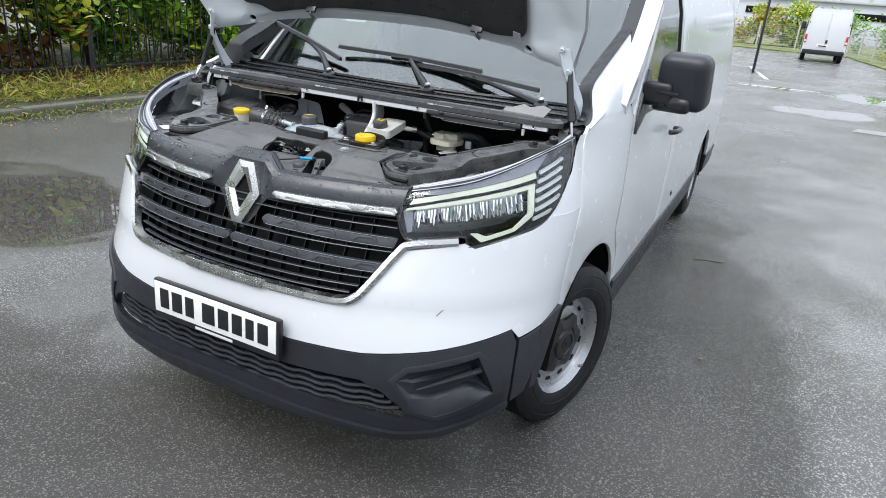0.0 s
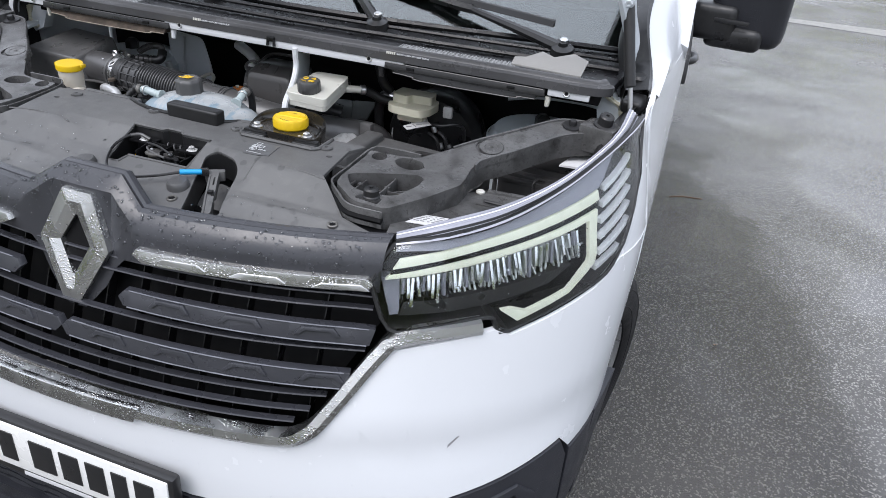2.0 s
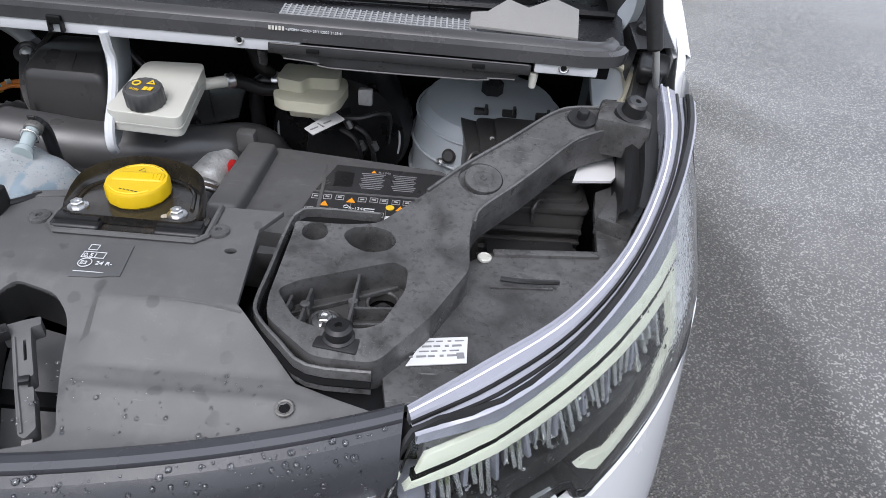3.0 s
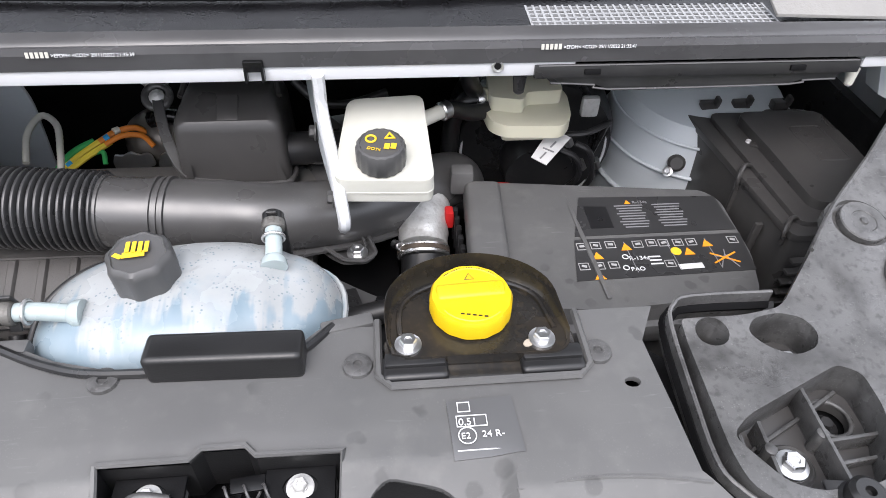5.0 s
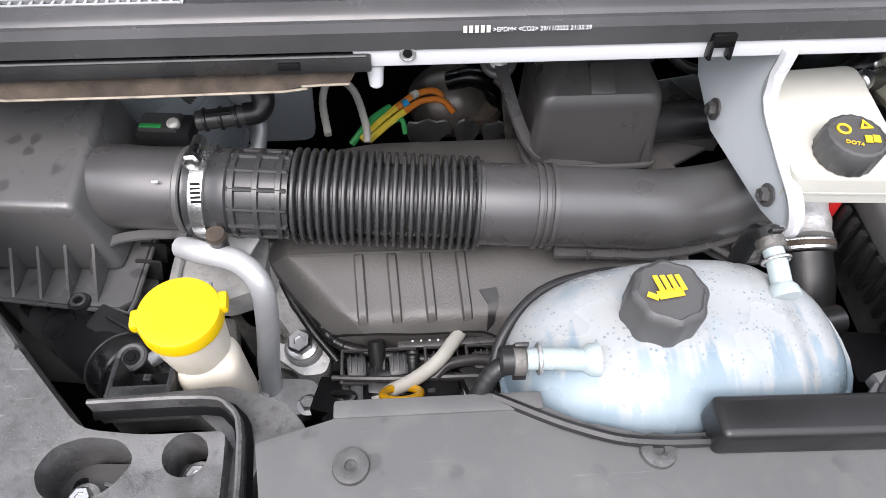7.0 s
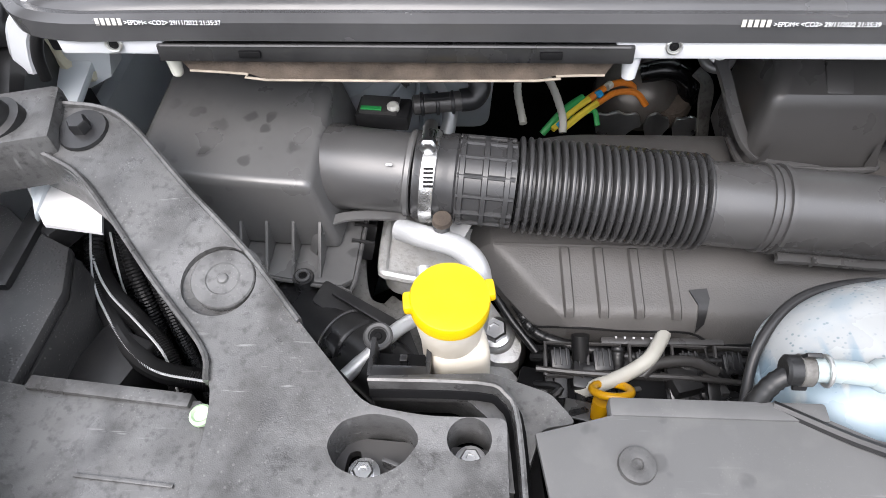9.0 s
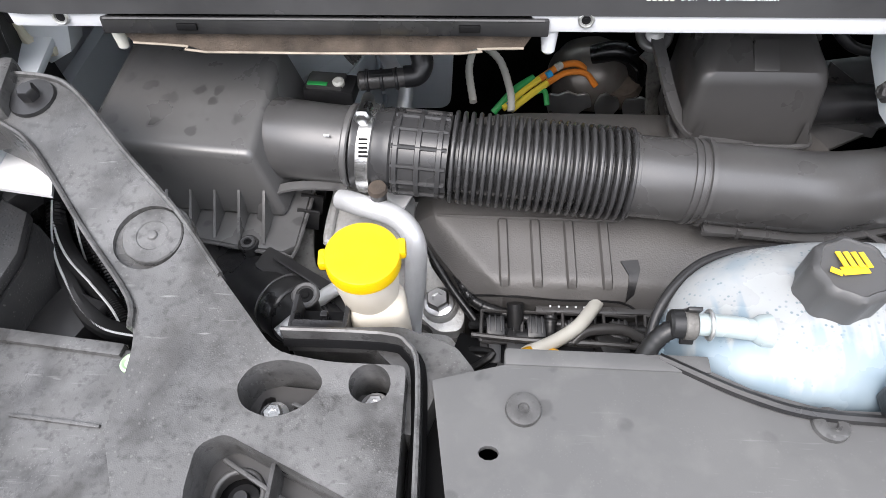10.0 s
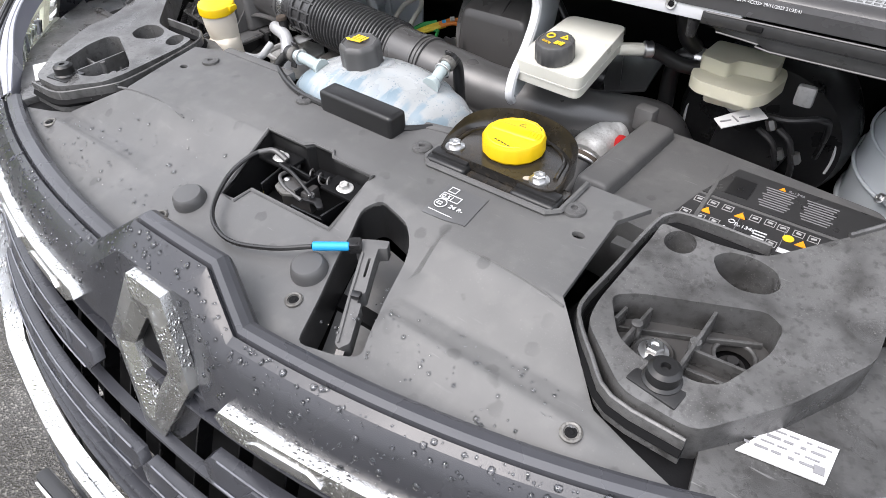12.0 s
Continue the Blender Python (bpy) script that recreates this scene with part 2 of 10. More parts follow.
# paler than the bars: a highlight painted along their edges
M["bar_edge"] = mat("bar_edge_highlight", (0.16, 0.165, 0.185), 0.2, spread=0.3, scale=40)
M["label_black"] = mat("black_label_film", (0.034, 0.034, 0.035), 0.32, spread=0.2)
M["box_black"] = mat("satin_box_plastic", (0.050, 0.048, 0.047), 0.34, spread=0.18, grain=0.05, grain_scale=1500, dirt=(0.06, 0.058, 0.055), dirt_amount=0.3, dirt_scale=12)
M["reflector"] = mat("frosted_reflector", (0.62, 0.64, 0.62), 0.34, metal=0.7, spread=0.25, scale=60, grain=0.4, grain_scale=300)
M["blade"] = mat("white_lamp_blade", (0.80, 0.81, 0.82), 0.3, spread=0.04)
M["wet_box"] = mat("rain_spotted_plastic", (0.055, 0.055, 0.056), 0.36, spread=0.25, grain=0.1, grain_scale=1200, specks=0.30, drops=0.25, dirt=(0.08, 0.078, 0.075), dirt_amount=0.4, dirt_scale=14)
M["icon_grey"] = mat("pale_grey_print", (0.36, 0.36, 0.36), 0.5, spread=0.05)
M["leaf_clip"] = mat("pale_green_plastic", (0.42, 0.58, 0.38), 0.4, spread=0.05)
M["lens"] = glass("clear_lamp_lens", (0.92, 0.94, 0.95), 0.03, beads=0.04)
M["screen"] = glass("windscreen_glass", (0.72, 0.80, 0.78), 0.0, beads=0.03)
M["screen"].node_tree.nodes["Principled BSDF"].inputs["IOR"].default_value = 1.8
M["water"] = glass("rain_water", (0.95, 0.97, 1.0), 0.0)


def tank_material():
    """Milky tank wall: blue coolant below, pale foam with small bubbles above it."""
    m = mat("coolant_tank_plastic", (0.34, 0.40, 0.455), 0.26, spread=0.06, sub=0.15)
    nt, nodes = m.node_tree, m.node_tree.nodes
    bsdf = nodes["Principled BSDF"]
    coord = nodes.new("ShaderNodeTexCoord")

    def link_math(op, a, b):
        n = nodes.new("ShaderNodeMath")
        n.operation = op
        for s, v in ((n.inputs[0], a), (n.inputs[1], b)):
            if isinstance(v, (int, float)):
                s.default_value = v
            else:
                nt.links.new(v, s)
        return n.outputs[0]

    def ramp(v, lo, hi, p, q):
        r = nodes.new("ShaderNodeMapRange")
        for i, x in enumerate((lo, hi, p, q)):
            r.inputs[1 + i].default_value = x
        nt.links.new(v, r.inputs[0])
        return r.outputs[0]

    def mixed(fac, a, b):
        x = nodes.new("ShaderNodeMix")
        x.data_type = "RGBA"
        for sock, v in ((x.inputs[0], fac), (x.inputs[6], a), (x.inputs[7], b)):
            if isinstance(v, tuple):
                sock.default_value = v
            else:
                nt.links.new(v, sock)
        return x.outputs[2]

    def noise_along(sx, sy, sz, detail=3):
        stretch = nodes.new("ShaderNodeMapping")
        stretch.inputs["Scale"].default_value = (sx, sy, sz)
        nt.links.new(coord.outputs["Object"], stretch.inputs["Vector"])
        n = nodes.new("ShaderNodeTexNoise")
        n.inputs["Scale"].default_value, n.inputs["Detail"].default_value = 1.0, detail
        nt.links.new(stretch.outputs[0], n.inputs["Vector"])
        return n.outputs["Fac"]

    split = nodes.new("ShaderNodeSeparateXYZ")
    nt.links.new(coord.outputs["Object"], split.inputs[0])
    v = nodes.new("ShaderNodeTexVoronoi")
    v.inputs["Scale"].default_value = 230
    nt.links.new(coord.outputs["Object"], v.inputs["Vector"])
    bubbles = link_math("MULTIPLY", ramp(v.outputs["Distance"], 0.16, 0.30, 1.0, 0.0), ramp(noise_along(55, 55, 55), 0.40, 0.62, 0.0, 1.0))
    foam = mixed(bubbles, (0.345, 0.36, 0.365, 1), (0.15, 0.20, 0.225, 1))
    liquid = mixed(ramp(noise_along(26, 12, 12), 0.35, 0.65, 0.0, 1.0), (0.19, 0.255, 0.30, 1), (0.26, 0.32, 0.36, 1))
    runs = link_math("ADD", ramp(noise_along(95, 9, 9, 2), 0.34, 0.66, -0.028, 0.028), ramp(noise_along(30, 30, 30, 6), 0.3, 0.7, -0.020, 0.020))
    height = link_math("ADD", split.outputs["Z"], link_math("MULTIPLY", split.outputs["Y"], 0.9))
    line = link_math("ADD", height, runs)
    col = mixed(ramp(line, 1.545, 1.568, 1.0, 0.0), foam, liquid)
    patch = ramp(noise_along(20, 20, 20, 5), 0.54, 0.66, 0.0, 0.6)
    col = mixed(patch, col, liquid)
    nt.links.new(col, bsdf.inputs["Base Color"])
    return m


M["tank"] = tank_material()


def asphalt_material():
    """Wet asphalt: fine aggregate, damp patches, puddles where the ground lies low, and the van's shade painted at nose
    and flank.
    """
    m = bpy.data.materials.new("wet_asphalt")
    m.use_nodes = True
    nt, nodes = m.node_tree, m.node_tree.nodes
    bsdf = nodes["Principled BSDF"]
    coord = nodes.new("ShaderNodeTexCoord")

    def noise_at(s, detail, d=0.0):
        n = nodes.new("ShaderNodeTexNoise")
        n.inputs["Scale"].default_value, n.inputs["Detail"].default_value, n.inputs["Distortion"].default_value = s, detail, d
        nt.links.new(coord.outputs["Object"], n.inputs["Vector"])
        return n.outputs["Fac"]

    def ramp(value, lo, hi, a, b):
        r = nodes.new("ShaderNodeMapRange")
        r.interpolation_type = "SMOOTHSTEP"
        for i, v in enumerate((lo, hi, a, b)):
            r.inputs[1 + i].default_value = v
        nt.links.new(value, r.inputs[0])
        return r.outputs[0]

    def math_node(op, a, b):
        n = nodes.new("ShaderNodeMath")
        n.operation = op
        for s, v in ((n.inputs[0], a), (n.inputs[1], b)):
            if isinstance(v, (int, float)):
                s.default_value = v
            else:
                nt.links.new(v, s)
        return n.outputs[0]

    def blob(x, y, rx, ry):
        """1 inside an ellipse with a wavering edge."""
        mp = nodes.new("ShaderNodeMapping")
        mp.vector_type = "TEXTURE"
        mp.inputs["Location"].default_value, mp.inputs["Scale"].default_value = (x, y, 0), (rx, ry, 1)
        nt.links.new(coord.outputs["Object"], mp.inputs["Vector"])
        ln = nodes.new("ShaderNodeVectorMath")
        ln.operation = "LENGTH"
        nt.links.new(mp.outputs[0], ln.inputs[0])
        return ramp(math_node("ADD", ln.outputs["Value"], math_node("MULTIPLY", math_node("SUBTRACT", noise_at(0.9, 4, 0.4), 0.5), 1.5)), 0.72, 1.02, 1, 0)

    pool = blob(-3.1, 1.25, 1.45, 0.95)
    for b in (blob(3.6, 18.6, 1.5, 1.6), blob(1.2, 19.0, 1.3, 0.5), blob(2.4, 14.0, 1.2, 1.0), blob(-3.6, 8.0, 1.6, 3.0)):
        pool = math_node("MAXIMUM", pool, b)
    stones = nodes.new("ShaderNodeTexVoronoi")
    stones.inputs["Scale"].default_value = 190
    nt.links.new(coord.outputs["Object"], stones.inputs["Vector"])
    col = nodes.new("ShaderNodeMix")
    col.data_type = "RGBA"
    col.inputs[6].default_value, col.inputs[7].default_value = (0.085, 0.082, 0.080, 1), (0.145, 0.141, 0.138, 1)
    nt.links.new(ramp(noise_at(0.8, 6), 0.3, 0.7, 0, 1), col.inputs[0])
    chips = nodes.new("ShaderNodeMix")
    chips.data_type = "RGBA"
    sep = nodes.new("ShaderNodeSeparateColor")
    nt.links.new(stones.outputs["Color"], sep.inputs[0])
    nt.links.new(ramp(sep.outputs[0], 0.78, 0.90, 0, 1.0), chips.inputs[0])
    nt.links.new(col.outputs[2], chips.inputs[6])
    chips.inputs[7].default_value = (0.31, 0.30, 0.28, 1)
    # puddle and kerb side darker when wet; van's shade painted at nose and flank
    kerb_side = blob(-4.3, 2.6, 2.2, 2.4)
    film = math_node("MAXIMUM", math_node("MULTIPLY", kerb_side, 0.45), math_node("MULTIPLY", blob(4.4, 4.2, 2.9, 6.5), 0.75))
    damp_shade = math_node("MAXIMUM", blob(-0.2, -0.9, 3.0, 1.7), blob(1.25, 1.6, 0.65, 3.0))
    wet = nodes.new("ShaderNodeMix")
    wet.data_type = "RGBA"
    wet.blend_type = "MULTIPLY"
    nt.links.new(math_node("MULTIPLY", math_node("MAXIMUM", damp_shade, math_node("MAXIMUM", blob(-3.1, 1.25, 1.45, 0.95), math_node("MULTIPLY", kerb_side, 0.7))), 0.72), wet.inputs[0])
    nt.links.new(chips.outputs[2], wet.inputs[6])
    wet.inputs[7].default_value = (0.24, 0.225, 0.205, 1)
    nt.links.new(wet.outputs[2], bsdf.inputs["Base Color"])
    damp = ramp(noise_at(0.55, 5, 0.6), 0.36, 0.66, 0.13, 0.30)
    damp = math_node("MULTIPLY", damp, math_node("SUBTRACT", 1.0, math_node("MULTIPLY", damp_shade, 0.35)))
    rough = math_node("MULTIPLY", damp, math_node("SUBTRACT", 1.0, math_node("MULTIPLY", pool, 0.96)))
    rough = math_node("MULTIPLY", rough, math_node("SUBTRACT", 1.0, math_node("MULTIPLY", film, 0.7)))
    nt.links.new(rough, bsdf.inputs["Roughness"])
    bump = nodes.new("ShaderNodeBump")
    bump.inputs["Distance"].default_value = 0.0048
    nt.links.new(math_node("MULTIPLY", math_node("SUBTRACT", 1.0, math_node("MAXIMUM", pool, film)), 0.95), bump.inputs["Strength"])
    nt.links.new(math_node("ADD", stones.outputs["Distance"], math_node("MULTIPLY", noise_at(230, 3), 0.6)), bump.inputs["Height"])
    nt.links.new(bump.outputs[0], bsdf.inputs["Normal"])
    return m


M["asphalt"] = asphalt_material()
M["kerb"] = mat("mossy_concrete", (0.12, 0.113, 0.095), 0.7, spread=0.3, grain=0.8, grain_scale=90, dirt=(0.06, 0.08, 0.025), dirt_amount=0.8, dirt_scale=5)
M["soil"] = mat("verge_soil", (0.045, 0.035, 0.024), 0.9, spread=0.4, grain=1.0, grain_scale=60, dirt=(0.06, 0.09, 0.02), dirt_amount=0.8, dirt_scale=2)
M["far_grass"] = mat("far_grass", (0.12, 0.15, 0.04), 0.9, spread=0.4, scale=1.0, grain=1.0, grain_scale=30, dirt=(0.24, 0.21, 0.07), dirt_amount=0.8, dirt_scale=1)
M["fence"] = mat("black_fence_paint", (0.015, 0.016, 0.018), 0.4, spread=0.2)
M["concrete"] = mat("pale_concrete", (0.42, 0.42, 0.40), 0.8, spread=0.15, grain=0.6, grain_scale=60)
M["cladding"] = mat("pale_cladding", (0.55, 0.58, 0.60), 0.6, spread=0.06, scale=0.3)
M["line"] = mat("worn_road_paint", (0.62, 0.62, 0.60), 0.55, spread=0.15, dirt=(0.10, 0.10, 0.10), dirt_amount=0.7, dirt_scale=7)
M["slab"] = mat("pale_wet_slab", (0.22, 0.21, 0.19), 0.4, spread=0.2)
M["bark"] = mat("brown_stems", (0.10, 0.06, 0.035), 0.85, spread=0.4, grain=0.8, grain_scale=100)


def leaf_material(name, a, b):
    m = bpy.data.materials.new(name)
    m.use_nodes = True
    nt, nodes = m.node_tree, m.node_tree.nodes
    bsdf = nodes["Principled BSDF"]
    geo = nodes.new("ShaderNodeNewGeometry")
    r = nodes.new("ShaderNodeValToRGB")
    r.color_ramp.elements[0].color, r.color_ramp.elements[1].color = (*a, 1), (*b, 1)
    nt.links.new(geo.outputs["Random Per Island"], r.inputs[0])
    nt.links.new(r.outputs[0], bsdf.inputs["Base Color"])
    bsdf.inputs["Roughness"].default_value = 0.4
    thin = nodes.new("ShaderNodeBsdfTranslucent")
    nt.links.new(r.outputs[0], thin.inputs["Color"])
    both = nodes.new("ShaderNodeMixShader")
    both.inputs[0].default_value = 0.4
    nt.links.new(bsdf.outputs[0], both.inputs[1])
    nt.links.new(thin.outputs[0], both.inputs[2])
    nt.links.new(both.outputs[0], nodes["Material Output"].inputs["Surface"])
    return m


M["leaf_green"] = leaf_material("green_leaves", (0.12, 0.30, 0.035), (0.46, 0.64, 0.08))
M["leaf_dark"] = leaf_material("deep_green_leaves", (0.06, 0.17, 0.03), (0.24, 0.46, 0.06))
M["leaf_yellow"] = leaf_material("yellow_green_leaves", (0.36, 0.46, 0.05), (0.75, 0.66, 0.08))
M["leaf_red"] = leaf_material("red_brown_leaves", (0.10, 0.035, 0.018), (0.30, 0.14, 0.05))
M["leaf_orange"] = leaf_material("orange_leaves", (0.35, 0.16, 0.02), (0.55, 0.34, 0.04))
M["grass"] = leaf_material("grass_blades", (0.09, 0.17, 0.02), (0.48, 0.42, 0.08))


# ---- building tools ----
def thing(name, at, label, category, group="", kind=""):
    ob = new(name)
    ob.location = at
    ob.empty_display_size = 0.1
    return tagged(ob, label, category, group, kind)


def part(name, bm, material, parent=None, label="", angle=38, kind="", category="", group=""):
    """Links a bmesh, built in world coordinates, as one mesh object under a thing or part, or by itself with a category."""
    me = bpy.data.meshes.new(name)
    bm.normal_update()
    bm.to_mesh(me)
    bm.free()
    me.materials.append(material)
    me.polygons.foreach_set("use_smooth", [True] * len(me.polygons))
    me.set_sharp_from_angle(angle=radians(angle))
    ob = new(name, me)
    if parent:
        ob.parent = parent
        if parent.parent is None:
            ob.matrix_parent_inverse = parent.matrix_basis.inverted()
    return tagged(ob, label, category, group, kind)


def merge(bm, other):
    me = bpy.data.meshes.new("merge")
    other.to_mesh(me)
    other.free()
    bm.from_mesh(me)
    bpy.data.meshes.remove(me)
    return bm


def rounded(bm, amount, segments=2, angle=40):
    if amount > 0:
        bm.normal_update()
        edges = [e for e in bm.edges if len(e.link_faces) == 2 and e.calc_face_angle(0) > radians(angle)]
        bmesh.ops.bevel(bm, geom=edges, offset=amount, segments=segments, profile=0.6, affect="EDGES", clamp_overlap=True)
    return bm


def box(c, s, rot=(0, 0, 0), bev=0.003, bm=None, taper=1.0, seg=2):
    """A rounded box; taper narrows its top."""
    b = bmesh.new()
    bmesh.ops.create_cube(b, size=1.0)
    for v in b.verts:
        k = taper if v.co.z > 0 else 1.0
        v.co = Vector((v.co.x * s[0] * k, v.co.y * s[1] * k, v.co.z * s[2]))
    rounded(b, min(bev, 0.45 * min(s)), seg)
    b.transform(pose(*c, *rot))
    return merge(bm, b) if bm else b


def frame_of(axis):
    return Vector(axis).to_track_quat("Z", "Y").to_matrix().to_4x4()


def lathe(profile, origin, axis=(0, 0, 1), seg=32, bm=None, ripple=0.0, count=0):
    """Turns (radius, height) pairs round an axis; ripple and count give a fluted rim."""
    b = bmesh.new()
    rings = []
    for r, h in profile:
        ring = []
        for i in range(seg):
            a = 2 * math.pi * i / seg
            k = 1 + (ripple * math.copysign(abs(math.cos(count * a)) ** 0.5, math.cos(count * a)) if count and r > 0.6 * max(p[0] for p in profile) else 0)
            ring.append(b.verts.new((r * k * math.cos(a), r * k * math.sin(a), h)))
        rings.append(ring)
    for lo, hi in zip(rings, rings[1:]):
        for i in range(seg):
            j = (i + 1) % seg
            b.faces.new((lo[i], lo[j], hi[j], hi[i]))
    b.faces.new(list(reversed(rings[0])))
    b.faces.new(rings[-1])
    b.transform(Matrix.Translation(origin) @ frame_of(axis))
    bmesh.ops.recalc_face_normals(b, faces=b.faces)
    return merge(bm, b) if bm else b


def cyl(p0, p1, r, r1=None, seg=20, bev=0.0, bm=None):
    p0, p1 = Vector(p0), Vector(p1)
    n = (p1 - p0).length
    r1 = r if r1 is None else r1
    e = min(bev, 0.4 * n, 0.6 * r)
    prof = [(r - e, 0), (r, e), (r1, n - e), (r1 - e, n)] if e else [(r, 0), (r1, n)]
    return lathe(prof, p0, p1 - p0, seg, bm)


def smooth_line(pts, steps=6):
    """Catmull-Rom points through pts."""
    p = [Vector(q) for q in pts]
    p = [2 * p[0] - p[1], *p, 2 * p[-1] - p[-2]]
    out = []
    for a, b, c, d in zip(p, p[1:], p[2:], p[3:]):
        for k in range(steps):
            t = k / steps
            out.append(0.5 * (2 * b + (c - a) * t + (2 * a - 5 * b + 4 * c - d) * t * t + (3 * b - a - 3 * c + d) * t ** 3))
    return out + [p[-2]]


def tube(pts, r, seg=12, steps=6, bm=None, radii=None, section=None, up=(0, 0, 1)):
    """A tube along a smooth line. radii: a function of the way along, 0 to 1; section: its own outline of (side, up) pairs."""
    line = smooth_line(pts, steps) if steps else [Vector(q) for q in pts]
    b = bmesh.new()
    prev, rings = None, []
    n = len(line)
    for i, p in enumerate(line):
        d = (line[min(i + 1, n - 1)] - line[max(i - 1, 0)]).normalized()
        side = d.cross(Vector(up))
        if side.length < 0.05:
            side = prev if prev else d.cross(Vector((0, 1, 0.3)))
        if prev and prev.dot(side) < 0 and not section:
            side = -side
        side.normalize()
        prev = side
        u = side.cross(d)
        k = radii(i / (n - 1)) if radii else 1.0
        if section:
            ring = [b.verts.new(p + side * s * k + u * h * k) for s, h in section]
        else:
            ring = [b.verts.new(p + (side * math.cos(2 * math.pi * j / seg) + u * math.sin(2 * math.pi * j / seg)) * r * k) for j in range(seg)]
        rings.append(ring)
    m = len(rings[0])
    for lo, hi in zip(rings, rings[1:]):
        for j in range(m):
            b.faces.new((lo[j], lo[(j + 1) % m], hi[(j + 1) % m], hi[j]))
    b.faces.new(list(reversed(rings[0])))
    b.faces.new(rings[-1])
    bmesh.ops.recalc_face_normals(b, faces=b.faces)
    return merge(bm, b) if bm else b


def ring(c, axis, big, small, seg=32, bm=None):
    prof_pts = [(big + small * math.cos(a), small * math.sin(a)) for a in [2 * math.pi * k / 10 for k in range(10)]]
    b = bmesh.new()
    rows = []
    for i in range(seg):
        a = 2 * math.pi * i / seg
        rows.append([b.verts.new((r * math.cos(a), r * math.sin(a), h)) for r, h in prof_pts])
    for i in range(seg):
        for j in range(10):
            b.faces.new((rows[i][j], rows[(i + 1) % seg][j], rows[(i + 1) % seg][(j + 1) % 10], rows[i][(j + 1) % 10]))
    b.transform(Matrix.Translation(c) @ frame_of(axis))
    bmesh.ops.recalc_face_normals(b, faces=b.faces)
    return merge(bm, b) if bm else b


def sheet(outline, place, thick, holes=(), du=0.0, dv=0.0, bev=0.0, bm=None, seg=2):
    """A panel: the flat outline with its holes, cut into a grid, carried onto a surface by place(u, v, depth) and given a thickness."""
    flat = bmesh.new()
    edges = []
    for loop in (outline, *holes):
        vs = [flat.verts.new((u, v, 0)) for u, v in loop]
        edges += [flat.edges.new((a, b)) for a, b in zip(vs, vs[1:] + vs[:1])]
    bmesh.ops.triangle_fill(flat, use_beauty=True, use_dissolve=False, edges=edges, normal=(0, 0, 1))
    us, vs_ = [p[0] for p in outline], [p[1] for p in outline]
    for step, values, normal in ((du, us, (1, 0, 0)), (dv, vs_, (0, 1, 0))):
        if step:
            k = math.ceil(min(values) / step)
            while k * step < max(values):
                bmesh.ops.bisect_plane(flat, geom=flat.verts[:] + flat.edges[:] + flat.faces[:], dist=1e-5, plane_co=(k * step * normal[0], k * step * normal[1], 0), plane_no=normal)
                k += 1
    flat.verts.index_update()
    flat.normal_update()
    for f in flat.faces:
        if f.normal.z < 0:
            f.normal_flip()
    n = len(flat.verts)
    coords = [place(v.co.x, v.co.y, 0.0) for v in flat.verts] + [place(v.co.x, v.co.y, thick) for v in flat.verts]
    faces = []
    for f in flat.faces:
        ids = [v.index for v in f.verts]
        faces.append(ids)
        faces.append([i + n for i in reversed(ids)])
    for e in flat.edges:
        if len(e.link_loops) == 1:
            a, b = e.link_loops[0].vert.index, e.link_loops[0].link_loop_next.vert.index
            faces.append([b, a, a + n, b + n])
    flat.free()
    me = bpy.data.meshes.new("sheet")
    me.from_pydata([tuple(c) for c in coords], [], faces)
    b = bmesh.new()
    b.from_mesh(me)
    bpy.data.meshes.remove(me)
    bmesh.ops.recalc_face_normals(b, faces=b.faces)
    rounded(b, bev, seg, 55)
    return merge(bm, b) if bm else b


def level(z):
    """place() for a flat panel with its top at z, a number or a function of x and y."""
    f = z if callable(z) else (lambda x, y: z)
    return lambda x, y, d: Vector((x, y, f(x, y) - d))


def arc(cx, cy, r, a0, a1, n=10, ry=None):
    ry = r if ry is None else ry
    return [(cx + r * math.cos(radians(a0 + (a1 - a0) * i / n)), cy + ry * math.sin(radians(a0 + (a1 - a0) * i / n))) for i in range(n + 1)]


def oval(cx, cy, rx, ry, n=20, turn=0):
    c, s = math.cos(radians(turn)), math.sin(radians(turn))
    pts = [(rx * math.cos(2 * math.pi * i / n), ry * math.sin(2 * math.pi * i / n)) for i in range(n)]
    return [(cx + x * c - y * s, cy + x * s + y * c) for x, y in pts]


def soft_corners(pts, r, n=4):
    """Rounds the corners of an outline."""
    out = []
    for i, p in enumerate(pts):
        a, b, c = Vector(pts[i - 1]), Vector(p), Vector(pts[(i + 1) % len(pts)])
        k = min(r, 0.4 * (a - b).length, 0.4 * (c - b).length)
        s, e = b + (a - b).normalized() * k, b + (c - b).normalized() * k
        for j in range(n + 1):
            t = j / n
            q = (1 - t) ** 2 * s + 2 * t * (1 - t) * b + t * t * e
            out.append((q.x, q.y))
    return out


def lerp(x, xs, ys):
    return float(np.interp(x, xs, ys))


def writing(name, body, size, m, material, parent, depth=0.0004, align="LEFT"):
    """Words in the built-in font as a thin mesh at the pose m."""
    cu = bpy.data.curves.new("text", "FONT")
    cu.body, cu.size, cu.extrude, cu.align_x = body, size, depth, align
    ob = bpy.data.objects.new("text", cu)
    scene.collection.objects.link(ob)
    bpy.context.view_layer.update()
    me = bpy.data.meshes.new_from_object(ob.evaluated_get(bpy.context.evaluated_depsgraph_get()))
    bpy.data.objects.remove(ob)
    b = bmesh.new()
    b.from_mesh(me)
    bpy.data.meshes.remove(me)
    b.transform(m)
    return part(name, b, material, parent)


